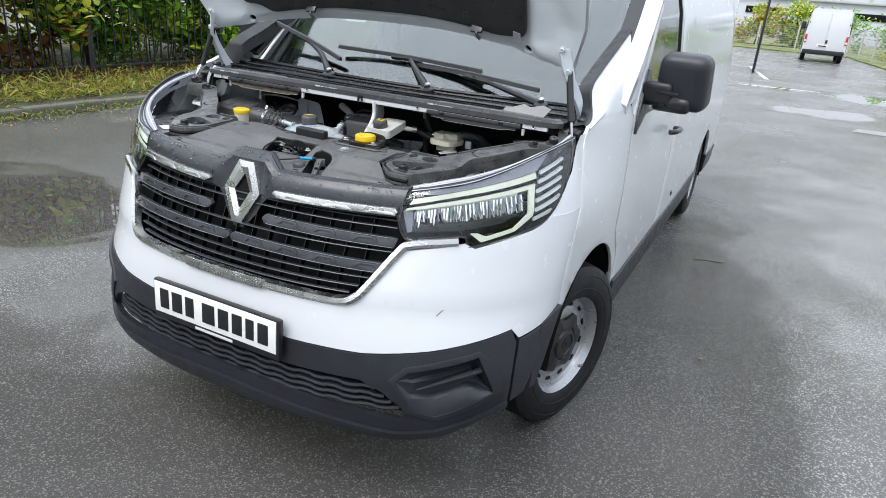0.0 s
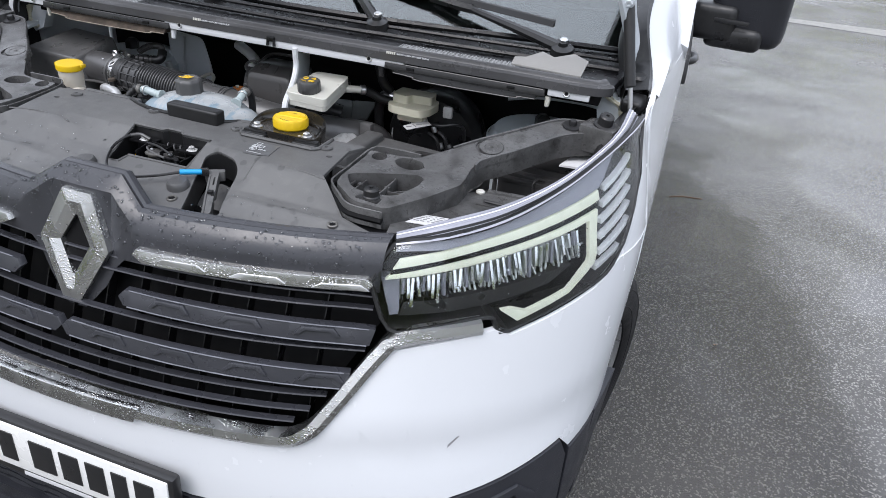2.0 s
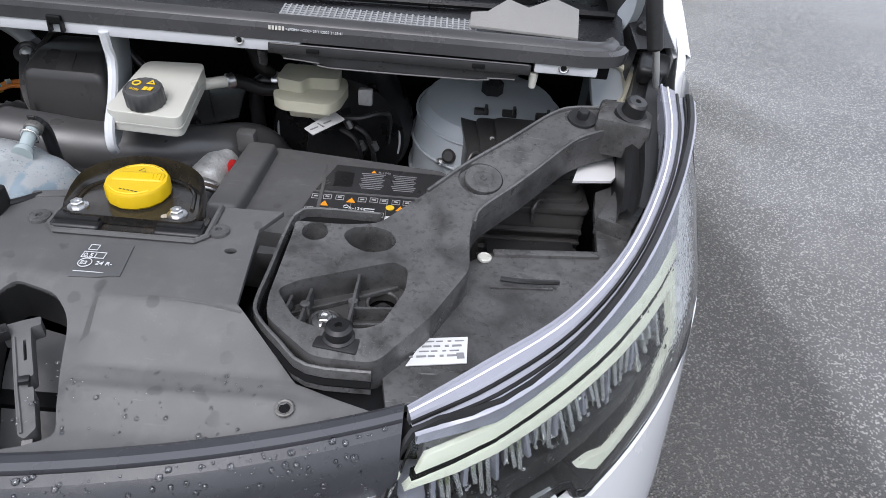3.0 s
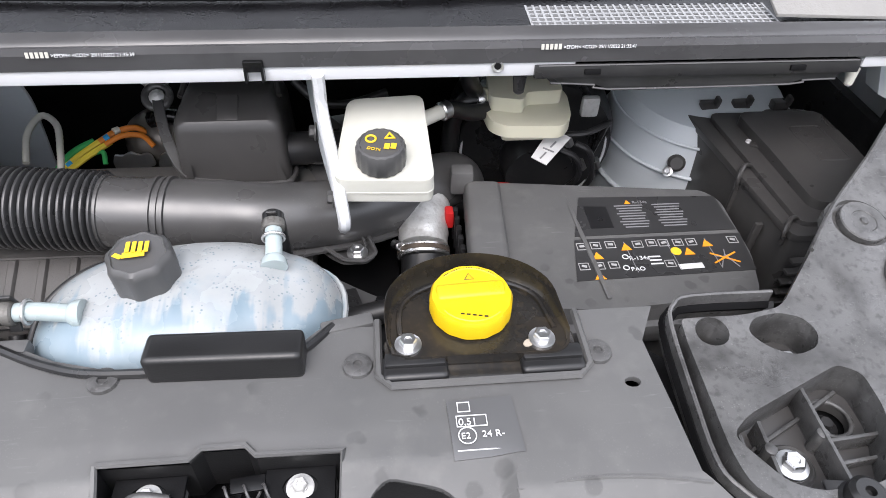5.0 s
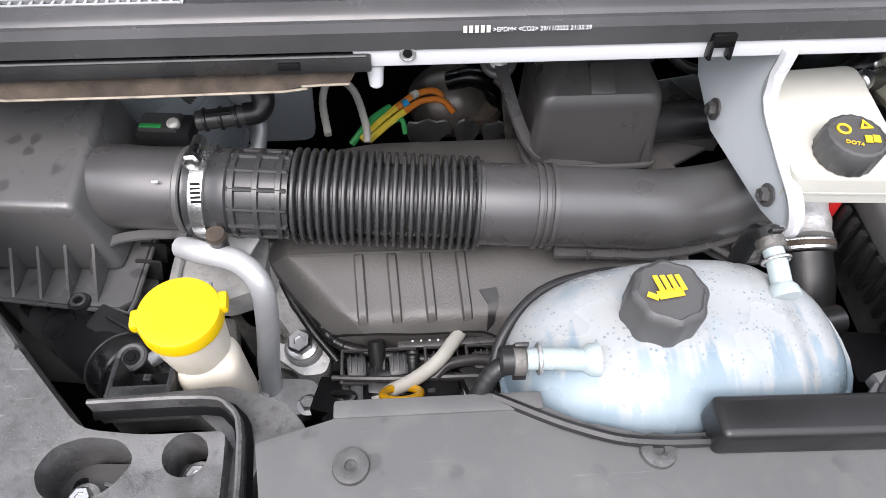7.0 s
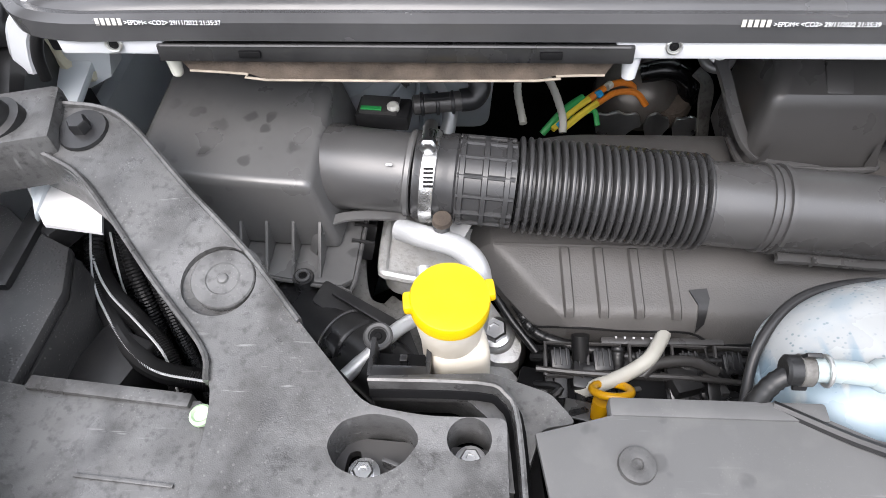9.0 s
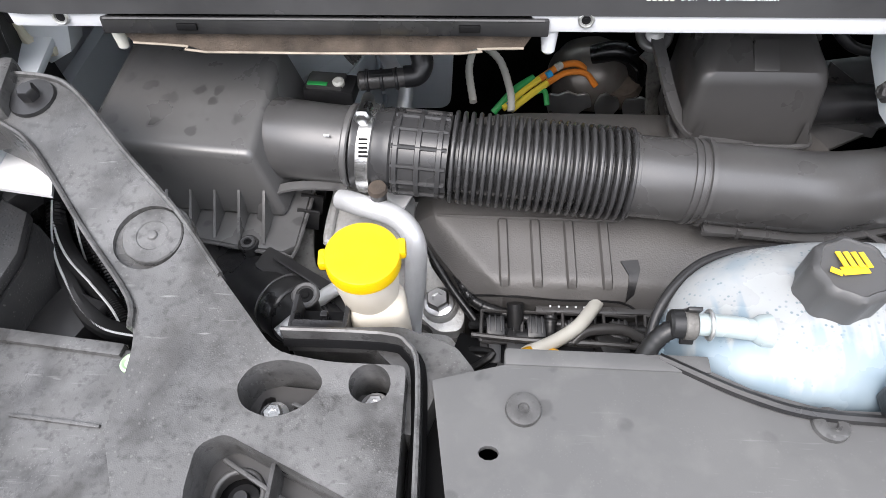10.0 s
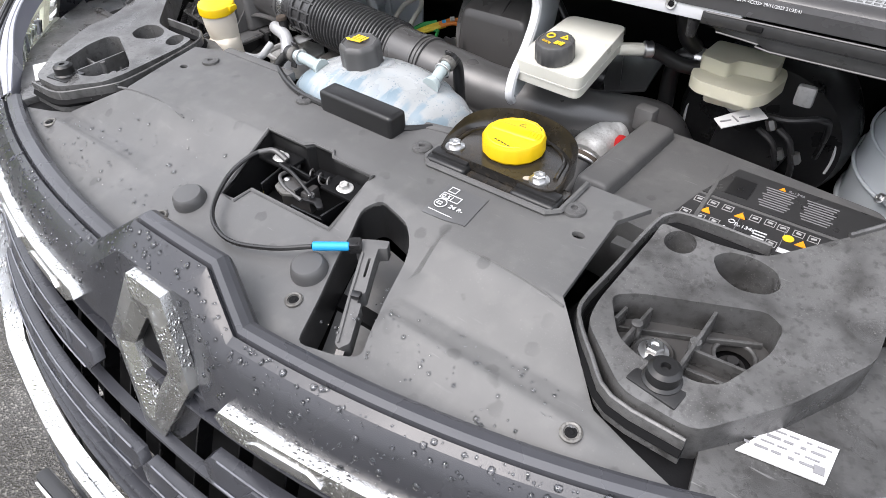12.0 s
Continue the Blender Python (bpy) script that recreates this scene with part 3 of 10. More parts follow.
def hex_bolt(name, c, r, parent, material=None, axis=(0, 0, 1), washer=1.5, h=None):
    h = h or r * 1.0
    b = lathe([(r * washer, 0), (r * washer, h * 0.25), (r * 1.02, h * 0.35)], c, axis, 20)
    lathe([(r, 0), (r, h), (r * 0.85, h * 1.15), (r * 0.45, h * 1.15), (r * 0.42, h * 0.95)], c, axis, 6, b)
    return part(name, b, material or M["steel"], parent)


def torx_screw(name, c, r, parent, axis, material=None):
    """A flat screw head: outer ring, sunk socket and a pin in it."""
    b = lathe([(r, 0), (r, r * 0.22), (r * 0.86, r * 0.34), (r * 0.66, r * 0.30), (r * 0.60, r * 0.12)], c, axis, 22)
    ob = part(name, b, material or M["clamp"], parent)
    part("socket", lathe([(r * 0.58, r * 0.05), (r * 0.56, r * 0.16), (r * 0.30, r * 0.17), (r * 0.24, r * 0.24), (r * 0.1, r * 0.24)], c, axis, 12), M["dark"], ob)
    return ob


# ---- the white van: body ----
van = thing("van", (0, 2.7, 0), "white panel van with open bonnet on wet asphalt", "van")


def loft(rows):
    """A skin through rows of points."""
    b = bmesh.new()
    vs = [[b.verts.new(p) for p in r] for r in rows]
    for r0, r1 in zip(vs, vs[1:]):
        for p, q, r, s in zip(r0, r1, r1[1:], r0[1:]):
            b.faces.new((p, q, r, s))
    bmesh.ops.recalc_face_normals(b, faces=b.faces)
    return b


def half_width(z):
    return lerp(z, [0.2, 0.45, 0.9, 1.2, 1.6, 1.95], [0.93, 0.955, 0.965, 0.955, 0.90, 0.80])


def nose(z, x=1.0):
    """How far back the front lies at a height: upright round the badge, leaning on the trim beside it, and at the lamps."""
    k = abs(x)
    lamp = lerp(z, [0.2, 0.32, 0.45, 0.62, 0.75, 0.9, 0.98, 1.05, 1.1, 1.2, 1.3], [0.05, 0.0, -0.012, -0.004, 0.01, 0.06, 0.085, 0.105, 0.125, 0.17, 0.22])
    if k > 0.62 or z < 0.75:
        return lamp
    trim = lerp(z, [0.75, 0.9, 0.98, 1.0, 1.02, 1.04, 1.05, 1.06, 1.09], [0.01, 0.070, 0.106, 0.111, 0.119, 0.136, 0.15, 0.165, 0.18])
    if k > 0.5:
        return trim + (lamp - trim) * (k - 0.5) / 0.12
    return trim


CORNER = 0.6


def front_width(z):
    """Narrowing above the lamps' lower edge."""
    return 0.969 * half_width(z) * lerp(z, [1.0, 1.056, 1.1, 1.163, 1.2, 1.3], [1.0, 0.984, 0.974, 0.955, 0.957, 0.957])


def lamp_x(x, z):
    """Draws the outer part of a lamp in with the narrowing front."""
    r = front_width(z) / (0.969 * half_width(z))
    return x * (1 + (r - 1) * max(0, min(1, (x - 0.55) / 0.25)))


def roundness(z):
    """Exponent of the plan outline: squarer at the lower bumper."""
    return lerp(z, [0.5, 0.7], [2.6, 2.15])


def skin(u, z, d):
    """The rounded front of the van: u is the angle from straight ahead, d the depth below the surface."""
    a, k = front_width(z), 2 / roundness(z)
    sn, cs = math.copysign(abs(math.sin(u)) ** k, u), abs(math.cos(u)) ** k
    n = Vector((math.sin(u) * CORNER, -math.cos(u) * a, 0)).normalized()
    return Vector((a * sn, nose(z, a * sn) + CORNER * (1 - cs), z)) - n * d


def ang(x, z=0.7):
    q = max(-1, min(1, x / front_width(z)))
    return math.asin(math.copysign(abs(q) ** (roundness(z) / 2), q))


def on_front(points):
    return [(ang(x, z), z) for x, z in points]


def mirrored(points):
    return list(points) + [(-x, z) for x, z in reversed(points)]


def flank_x(y, z):
    draw_in = 0.045 * max(0, min(1, (z - 0.97) / 0.2)) * max(0, min(1, (1.15 - y) / 0.4))
    return half_width(z) * lerp(y, [0.6, 0.8, 1.1, 1.5], [0.969, 0.976, 0.99, 1.0]) - draw_in


def flank(side):
    return lambda y, z, d: Vector((side * (flank_x(y, z) - d), y, z))


def front_panel(name, pts, d0, thick, material, label="", bev=0.002, du=0.06, dv=0.04, holes=(), parent=None):
    f = lambda u, z, d: skin(u, z, d0 + d)
    return part(name, sheet(on_front(pts), f, thick, [on_front(h) for h in holes], du, dv, bev), material, parent or van, label)


# white bumper skin between the grille and the black lower bumper, round to the wheel arches
right_low = [(0.0, 0.60), (0.27, 0.573), (0.506, 0.576), (0.686, 0.600), (0.865, 0.646), (0.884, 0.612), (0.93, 0.637)]
right_up = [(0.935, 0.76), (0.935, 0.97), (0.895, 0.978), (0.865, 0.944), (0.745, 0.899), (0.722, 0.912), (0.572, 0.885), (0.505, 0.79), (0.468, 0.735), (0.40, 0.705), (0.0, 0.712)]
front_panel("bumper_skin", mirrored(right_low + right_up)[:-1], 0.0, 0.012, M["paint"], "wet white painted bumper skin", bev=0.004, du=0.05, dv=0.03)

for s in (1, -1):
    edge = []
    for x, z, y in ((0.893, 0.972, 0.684), (0.9125, 1.035, 0.705), (0.9225, 1.095, 0.735), (0.9245, 1.16, 0.762), (0.9245, 1.195, 0.783)):
        p = skin(ang(s * lamp_x(x, z), z), z, 0.0)
        lx, a = lamp_x(x, z), front_width(z)
        row = [skin(ang(s * (lx + (a - lx) * t), z), z, 0.0012) for t in (-0.1, 0.3, 0.6, 0.85, 0.97)]
        q = Vector((s * flank_x(max(y, row[-1].y + 0.004), z) - s * 0.001, max(y, row[-1].y + 0.004) + 0.004, z))
        edge.append(row + [q])
    part("fender_front", loft(edge), M["paint"], van)
# fenders, doors and side panels
arch_front = arc(0.955, 0.335, 0.415, 8, 141, 16)
arch_rear = arc(4.43, 0.335, 0.40, 15, 165, 16)
fender_pts = arch_front[1:] + [(0.605, 0.64), (0.612, 0.76), (0.655, 0.9), (0.687, 0.985), (0.705, 1.05), (0.735, 1.10), (0.772, 1.185), (0.80, 1.215), (0.90, 1.232), (1.02, 1.242), (1.17, 1.262), (1.235, 1.21), (1.235, 0.74), (1.33, 0.62), (1.37, 0.47)]
window_pts = [(1.27, 1.20), (1.45, 1.375), (1.82, 1.70), (2.31, 1.73), (2.31, 1.18)]
door_pts = [(1.243, 0.745), (1.243, 1.215), (1.33, 1.30), (1.78, 1.735), (1.86, 1.80), (2.345, 1.80), (2.345, 0.47), (1.378, 0.47), (1.338, 0.63)]
side_pts = [(2.355, 0.47), (2.355, 1.88), (5.42, 1.88), (5.44, 1.3), (5.46, 0.47)] + arch_rear
for side in (1, -1):
    part("fender", sheet(fender_pts, flank(side), 0.012, (), 0.06, 0.06, 0.004), M["paint"], van)
    door = part("front_door", sheet(door_pts, flank(side), 0.02, [window_pts], 0.1, 0.08, 0.004), M["paint"], van, "white front door with black mirror")
    sunk = lambda y, z, d, s=side: Vector((s * (half_width(z) - 0.012 - d), y, z))
    part("side_window", sheet(window_pts, sunk, 0.004, (), 0.2, 0.1), M["screen"], door, "dark wet door window")
    inner = soft_corners([(1.285, 1.21), (1.45, 1.36), (1.82, 1.685), (2.295, 1.71), (2.295, 1.195)], 0.03)
    part("window_seal", sheet(window_pts, lambda y, z, d, s=side: Vector((s * (half_width(z) - 0.004 - d), y, z)), 0.01, [inner], 0, 0.1), M["rubber"], door)
    tri = [(1.262, 1.135), (1.275, 1.215), (1.45, 1.375), (1.50, 1.375), (1.46, 1.20), (1.40, 1.20)]
    part("mirror_base", sheet(tri, lambda y, z, d, s=side: Vector((s * (half_width(z) + 0.006 - d), y, z)), 0.02, (), 0, 0, 0.004), M["plastic"], door)
    part("side_panel", sheet(side_pts, flank(side), 0.02, (), 0.25, 0.1, 0.004), M["paint"], van, "long white cargo side panel")
    sill = [(1.37, 0.30), (1.37, 0.465), (2.35, 0.465), (4.02, 0.465), (4.05, 0.30)]
    part("sill_trim", sheet(sill, lambda y, z, d, s=side: Vector((s * (half_width(z) + 0.008 - d), y, z)), 0.03, (), 0.3, 0, 0.006), M["bumper"], van, "grained black lower sill trim")
    tail = [(4.83, 0.30), (4.80, 0.465), (5.46, 0.465), (5.46, 0.30)]
    part("sill_trim", sheet(tail, lambda y, z, d, s=side: Vector((s * (half_width(z) + 0.008 - d), y, z)), 0.03, (), 0.3, 0, 0.006), M["bumper"], van)
    # arch liners
    for cy in (0.955, 4.43):
        liner = bmesh.new()
        rows = [[liner.verts.new((side * x, cy + 0.40 * math.cos(radians(a)), 0.335 + 0.40 * math.sin(radians(a)))) for a in range(-10, 171 if cy < 2 else 191, 10)] for x in (0.935, 0.62)]
        for i in range(len(rows[0]) - 1):
            liner.faces.new((rows[0][i], rows[0][i + 1], rows[1][i + 1], rows[1][i]))
        liner.faces.new(rows[1])
        part("arch_liner", liner, M["dark"], van)
    # handle
    h = tube([(side * 0.985, 2.03, 1.045), (side * 1.012, 2.06, 1.048), (side * 1.015, 2.15, 1.048), (side * 0.985, 2.19, 1.045)], 0.013, 10)
    part("door_handle", h, M["plastic"], door, "black door handle")
    # mirror: arm and two-part housing
    mir = part("mirror", box((side * 1.085, 1.405, 1.345), (0.205, 0.13, 0.215), (8, 0, side * -8), 0.05, taper=0.93, seg=4), M["bumper"], van, "large black grained wing mirror wet with rain")
    arm = box((side * 1.00, 1.385, 1.292), (0.12, 0.085, 0.095), (4, 0, side * -10), 0.022, seg=3)
    box((side * 1.062, 1.402, 1.262), (0.15, 0.122, 0.062), (8, 0, side * -8), 0.026, arm, seg=3)
    part("mirror_arm", arm, M["plastic"], mir)
    part("mirror_glass", box((side * 1.085, 1.472, 1.36), (0.165, 0.004, 0.165), (8, 0, side * -8), 0.001), M["chrome"], mir)
    part("turn_lamp", box((side * 1.04, 1.335, 1.30), (0.09, 0.01, 0.012), (0, 0, side * -12), 0.004), M["plastic"], mir)
    # pillar from the cowl to the roof
    pts = [(side * 0.895, 1.10, 1.245), (side * 0.885, 1.35, 1.43), (side * 0.865, 1.62, 1.65), (side * 0.815, 1.93, 1.885)]
    part("pillar", tube(pts, 0.05, 10, 6, section=[(-0.045, -0.02), (0.045, -0.02), (0.045, 0.02), (0.02, 0.035), (-0.03, 0.03)]), M["paint"], van)
    pts = [(side * 0.845, 1.09, 1.262), (side * 0.835, 1.34, 1.452), (side * 0.815, 1.61, 1.672), (side * 0.765, 1.92, 1.905)]
    part("pillar_trim", tube(pts, 0.03, 8, 6, section=[(-0.03, -0.01), (0.03, -0.01), (0.03, 0.012), (-0.03, 0.008)]), M["plastic"], van)
    low = [(flank_x(y, z), y, z) for y, z in ((0.785, 1.196), (0.90, 1.229), (1.02, 1.239), (1.17, 1.258), (1.28, 1.305), (1.42, 1.43))]
    high = [(0.876, 0.80, 1.203), (0.868, 0.89, 1.232), (0.838, 0.95, 1.315), (0.834, 1.08, 1.372), (0.840, 1.25, 1.445), (0.845, 1.40, 1.51)]
    face = []
    for p, q in zip(low, high):
        p, q = Vector((side * p[0], p[1], p[2])), Vector((side * q[0], q[1], q[2]))
        face.append([p, p.lerp(q, 0.3) + Vector((side * 0.010, 0, 0.012)), p.lerp(q, 0.65) + Vector((side * 0.010, 0, 0.012)), q, q - Vector((0, 0, 0.03))])
    inner_line = smooth_line([r[3] for r in face], 4)
    part("screen_trim", loft([[p + Vector((side * 0.004, 0, 0.006)), p + Vector((-side * 0.004, 0.0, 0.016)), p + Vector((-side * 0.05, 0.02, 0.002)), p + Vector((-side * 0.055, 0.02, -0.05))] for p in inner_line]), M["plastic"], van, "black plastic strip beside the windscreen")
    part("cowl_corner", loft([list(r) for r in zip(*[smooth_line([r[k] for r in face], 4) for k in range(5)])]), M["paint"], van, "white panel between bonnet gap and windscreen")
    part("repeater", lathe([(0.018, 0), (0.016, 0.006), (0.006, 0.008)], (side * 0.968, 2.72, 0.575), (side, 0, 0), 16), M["plastic"], van)

roof = lambda x, y, d: Vector((x, y, 1.965 - 0.10 * (abs(x) / 0.82) ** 4 - 0.02 * max(0, 2.3 - y) - d))
part("roof", sheet([(-0.82, 1.90), (-0.82, 5.42), (0.82, 5.42), (0.82, 1.90)], roof, 0.03, (), 0.1, 0.4, 0.008), M["paint"], van)
part("rear_wall", box((0, 5.44, 1.17), (1.80, 0.05, 1.5), (0, 0, 0), 0.02), M["paint"], van)
part("rear_bumper", box((0, 5.48, 0.42), (1.88, 0.10, 0.22), (0, 0, 0), 0.03), M["bumper"], van)
part("floor_pan", box((0, 3.30, 0.36), (1.7, 4.2, 0.06), (0, 0, 0), 0.01), M["dark"], van)
part("bulkhead", box((0, 2.5, 1.13), (1.72, 0.03, 1.45), (0, 0, 0), 0.005), M["dark"], van)
part("dashboard", box((0, 1.42, 1.17), (1.55, 0.45, 0.16), (0, 0, 0), 0.05), M["dark"], van)


def screen_place(x, t, d):
    y = 0.985 + 0.16 * (x / 0.82) ** 2 + t * (0.93 - 0.05 * (x / 0.82) ** 2)
    z = 1.228 + t * 0.655 + 0.03 * math.sin(math.pi * t) - 0.01 * (x / 0.82) ** 2
    return Vector((x * (1 - 0.08 * t), y + d * 0.57, z - d * 0.82))


part("windscreen", sheet([(-0.82, 0), (0.82, 0), (0.82, 1), (-0.82, 1)], screen_place, 0.005, (), 0.1, 0.1), M["screen"], van, "raked wet windscreen")
band = mirrored([(0, -0.02), (0.81, -0.02), (0.83, 0.3), (0.83, 1.0), (0.79, 1.0), (0.79, 0.3), (0.75, 0.11), (0.0, 0.09)])
part("screen_band", sheet([p for i, p in enumerate(band) if i not in (8, 15)], lambda x, t, d: screen_place(x, t, 0.008 + d), 0.003, (), 0.1, 0.1), M["dark"], van)

# black front trim with the faceted hump over the badge, and the smooth lip behind it


def bend(x):
    """How far the front falls back from the middle at a distance x to the side."""
    return CORNER * (1 - (1 - (abs(x) / 0.935) ** 2.15) ** (1 / 2.15))


TRIM = [(0.110, 0.962), (0.112, 0.985), (0.116, 1.005), (0.1225, 1.020), (0.131, 1.032), (0.140, 1.040), (0.149, 1.044)]


def badge_face(z):
    return 0.104 + 0.29 * (z - 0.9)


def trim_rows(x):
    """The section of the trim at x, from its lower edge to its crest."""
    k = abs(x)
    low = lerp(k, [0.0, 0.02, 0.05, 0.08, 0.105, 0.118], [0.85, 0.852, 0.885, 0.925, 0.955, 0.962])
    hump = [(badge_face(low), low), (badge_face(max(low, 0.955)), max(low + 0.005, 0.955)), (badge_face(1.03), 1.03), (0.1475, 1.060), (0.157, 1.068), (0.167, 1.0765), (0.176, 1.083)]
    w = max(0, min(1, (k - 0.062) / 0.056))
    rise = 0.006 * max(0, k - 0.118) / 0.41
    return [Vector((x, a + (c - a) * w + bend(x), b + (d - b) * w + rise)) for (a, b), (c, d) in zip(hump, TRIM)]


stations = [0.0, 0.02, 0.04, 0.062, 0.08, 0.10, 0.118] + [0.118 + 0.0207 * i for i in range(1, 21)]
stations = [-x for x in reversed(stations[1:])] + stations
rows = [trim_rows(x) for x in stations]
part("front_trim", loft([[*r, r[-1] + Vector((0, 0.004, -0.008))] for r in rows]), M["trim"], van, "wet black front trim with rain drops", angle=16)
part("trim_lip", loft([[r[-1] + Vector((0, y, z)) for y, z in ((0.002, -0.010), (0.004, -0.004), (0.0055, -0.001), (0.012, 0.001), (0.020, 0.0), (0.025, -0.003), (0.027, -0.008), (0.029, -0.022))] for r in rows]), M["lip"], van, "smooth black lip behind the trim", angle=16)


def on_trim(x, f):
    """A point and its outward direction on the trim, f from the lower edge to the crest."""
    r0, r1 = trim_rows(x), trim_rows(x + 0.002)
    i = min(5, int(f * 6))
    g = f * 6 - i
    p, q = r0[i].lerp(r0[i + 1], g), r1[i].lerp(r1[i + 1], g)
    n = (q - p).cross(r0[i + 1] - r0[i]).normalized()
    return p, (n if n.z - n.y > 0 else -n)


# rain on the trim, the lip and the lamp lenses: small domes of water


def rain(name, count, seed, place, parent, big=0.0042):
    """Domes of water on a surface; place(u, v) gives a point and its outward direction, or None."""
    rnd = random.Random(seed)
    verts, faces = [], []
    while count:
        hit = place(rnd.random(), rnd.random())
        if not hit:
            continue
        count -= 1
        p, n = hit
        r = big * (0.25 + 0.75 * rnd.random() ** 3)
        f = frame_of(n).to_3x3()
        k0 = len(verts)
        wob = [1 + 0.25 * (rnd.random() - 0.5) for _ in range(8)]
        for rr, h in ((1.0, -0.05), (0.92, 0.22), (0.6, 0.46)):
            for j in range(8):
                a = math.pi * j / 4
                verts.append(p + f @ Vector((r * rr * wob[j] * math.cos(a), r * rr * wob[j] * math.sin(a), r * h)))
        verts.append(p + f @ Vector((0, 0, r * 0.55)))
        for q in (0, 8):
            for j in range(8):
                faces.append((k0 + q + j, k0 + q + (j + 1) % 8, k0 + q + 8 + (j + 1) % 8, k0 + q + 8 + j))
        faces += [(k0 + 16 + j, k0 + 16 + (j + 1) % 8, k0 + 24) for j in range(8)]
    b = bmesh.new()
    me = bpy.data.meshes.new(name)
    me.from_pydata([tuple(v) for v in verts], [], faces)
    b.from_mesh(me)
    bpy.data.meshes.remove(me)
    for fc in b.faces:
        fc.smooth = True
    return part(name, b, M["water"], parent, "clear rain drops", kind="stuff")


def front_spot(x, z, d):
    p = skin(ang(x, z), z, d)
    q, r = skin(ang(x + 0.003, z), z, d), skin(ang(x, z + 0.003), z + 0.003, d)
    n = (q - p).cross(r - p).normalized()
    return p, (n if n.y < 0 else -n)


def trim_place(u, v):
    x = (u - 0.5) * 1.04
    p, n = on_trim(x, 0.2 + 0.78 * v)
    if abs(x) < 0.08 and p.z < 1.06 and abs(p.z - 0.962) < 0.10 * (1 - abs(x) / 0.09) + 0.02:
        return None
    return p, n


rain("rain_film", 700, 5, trim_place, van)
rain("rain_film", 260, 6, lambda u, v: front_spot((1 if u < 0.5 else -1) * (0.56 + 0.30 * (2 * u % 1)), 0.95 + 0.05 * v + 0.2 * v * max(0, 2 * u % 1 - 0.3), 0.002), van, 0.0032)
rain("rain_film", 150, 7, lambda u, v: front_spot((u - 0.5) * 1.7, 0.60 + 0.10 * v, 0.0), van, 0.002)
rain("rain_film", 330, 8, lambda u, v: front_spot((0.30 + 0.55 * u) * (1 if v < 0.6 else -1), 0.52 + 0.06 * (5 * v % 1), -0.0045), van, 0.0022)
# badge: a plain faceted lozenge ring, blunt at its top and bottom
lozenge = [(-0.030, 1.055), (0.030, 1.055), (0.072, 0.966), (0.017, 0.866), (-0.017, 0.866), (-0.072, 0.966)]
ridge = [(-0.014, 1.038), (0.014, 1.038), (0.050, 0.966), (0.008, 0.888), (-0.008, 0.888), (-0.050, 0.966)]
hole = [(-0.002, 1.014), (0.002, 1.014), (0.031, 0.966), (0.002, 0.912), (-0.002, 0.912), (-0.031, 0.966)]
sections = [[(p, h) for p, h in zip((a, a, b, c, c), (0.0, 0.013, 0.017, 0.010, -0.002))] for a, b, c in zip(lozenge, ridge, hole)]
part("badge", loft([[Vector((p[0], badge_face(p[1]) - h, p[1])) for p, h in s] for s in sections + sections[:1]]), M["chrome"], van, "wet chrome lozenge badge", angle=12)
part("badge_well", loft([[Vector((x, badge_face(z) - 0.001, z)) for x in (-0.033, 0.033)] for z in (0.905, 1.02)]), M["dark"], van)


def badge_place(u, v):
    x, z = (u - 0.5) * 0.13, 0.87 + 0.18 * v
    k = abs(x) / (0.072 - 0.05 * abs(z - 0.966) / 0.09)
    if 0.55 < k < 0.95 and abs(z - 0.966) < 0.08:
        return Vector((x, badge_face(z) - 0.0165, z)), Vector((0, -1, 0.29))
    return None


rain("rain_film", 160, 9, badge_place, van, 0.0024)
# chrome strips left and right of the badge
for s in (1, -1):
    pts = [(s * x, z) for x, z in ((0.128, 0.982), (0.148, 0.972), (0.515, 0.977), (0.524, 0.988), (0.515, 0.997), (0.135, 0.992))]
    strip = front_panel("chrome_strip", pts, -0.008, 0.02, M["chrome"], "wet chrome grille strip", bev=0.003)
    for k in range(3):
        x0 = 0.17 + 0.13 * k
        slot = [(s * a, b) for a, b in ((x0, 0.978), (x0 + 0.015, 0.986), (x0 + 0.075, 0.987), (x0 + 0.09, 0.979))]
        front_panel("strip_notch", slot, -0.011, 0.004, M["steel"], bev=0.001, parent=strip)

# grille: chrome frame, dark mesh behind, thick bars and thin fins
frame_line = [(0.70, 0.922), (0.585, 0.905), (0.555, 0.88), (0.50, 0.79), (0.462, 0.74), (0.40, 0.722), (0.20, 0.725), (0.0, 0.728)]
line = [skin(ang(x, z), z, 0.004) for x, z in frame_line + [(-x, z) for x, z in reversed(frame_line[:-1])]]
part("grille_frame", tube(line, 0.012, 8, 5, section=[(-0.014, -0.012), (-0.014, 0.010), (-0.004, 0.016), (0.010, 0.012), (0.012, -0.012)], up=(0, -1, 0)), M["chrome"], van, "wet chrome grille frame")
grille_pts = mirrored([(0.0, 0.725), (0.40, 0.72), (0.46, 0.738), (0.5, 0.79), (0.555, 0.885), (0.53, 0.985), (0.0, 0.985)])
front_panel("grille_backing", [p for i, p in enumerate(grille_pts) if i not in (7, 13)], 0.075, 0.01, M["dark"], bev=0.0)


def grille_half(z):
    """Half width of the grille opening at a height."""
    return lerp(z, [0.72, 0.745, 0.79, 0.88, 0.93, 0.99], [0.40, 0.455, 0.495, 0.55, 0.545, 0.53])


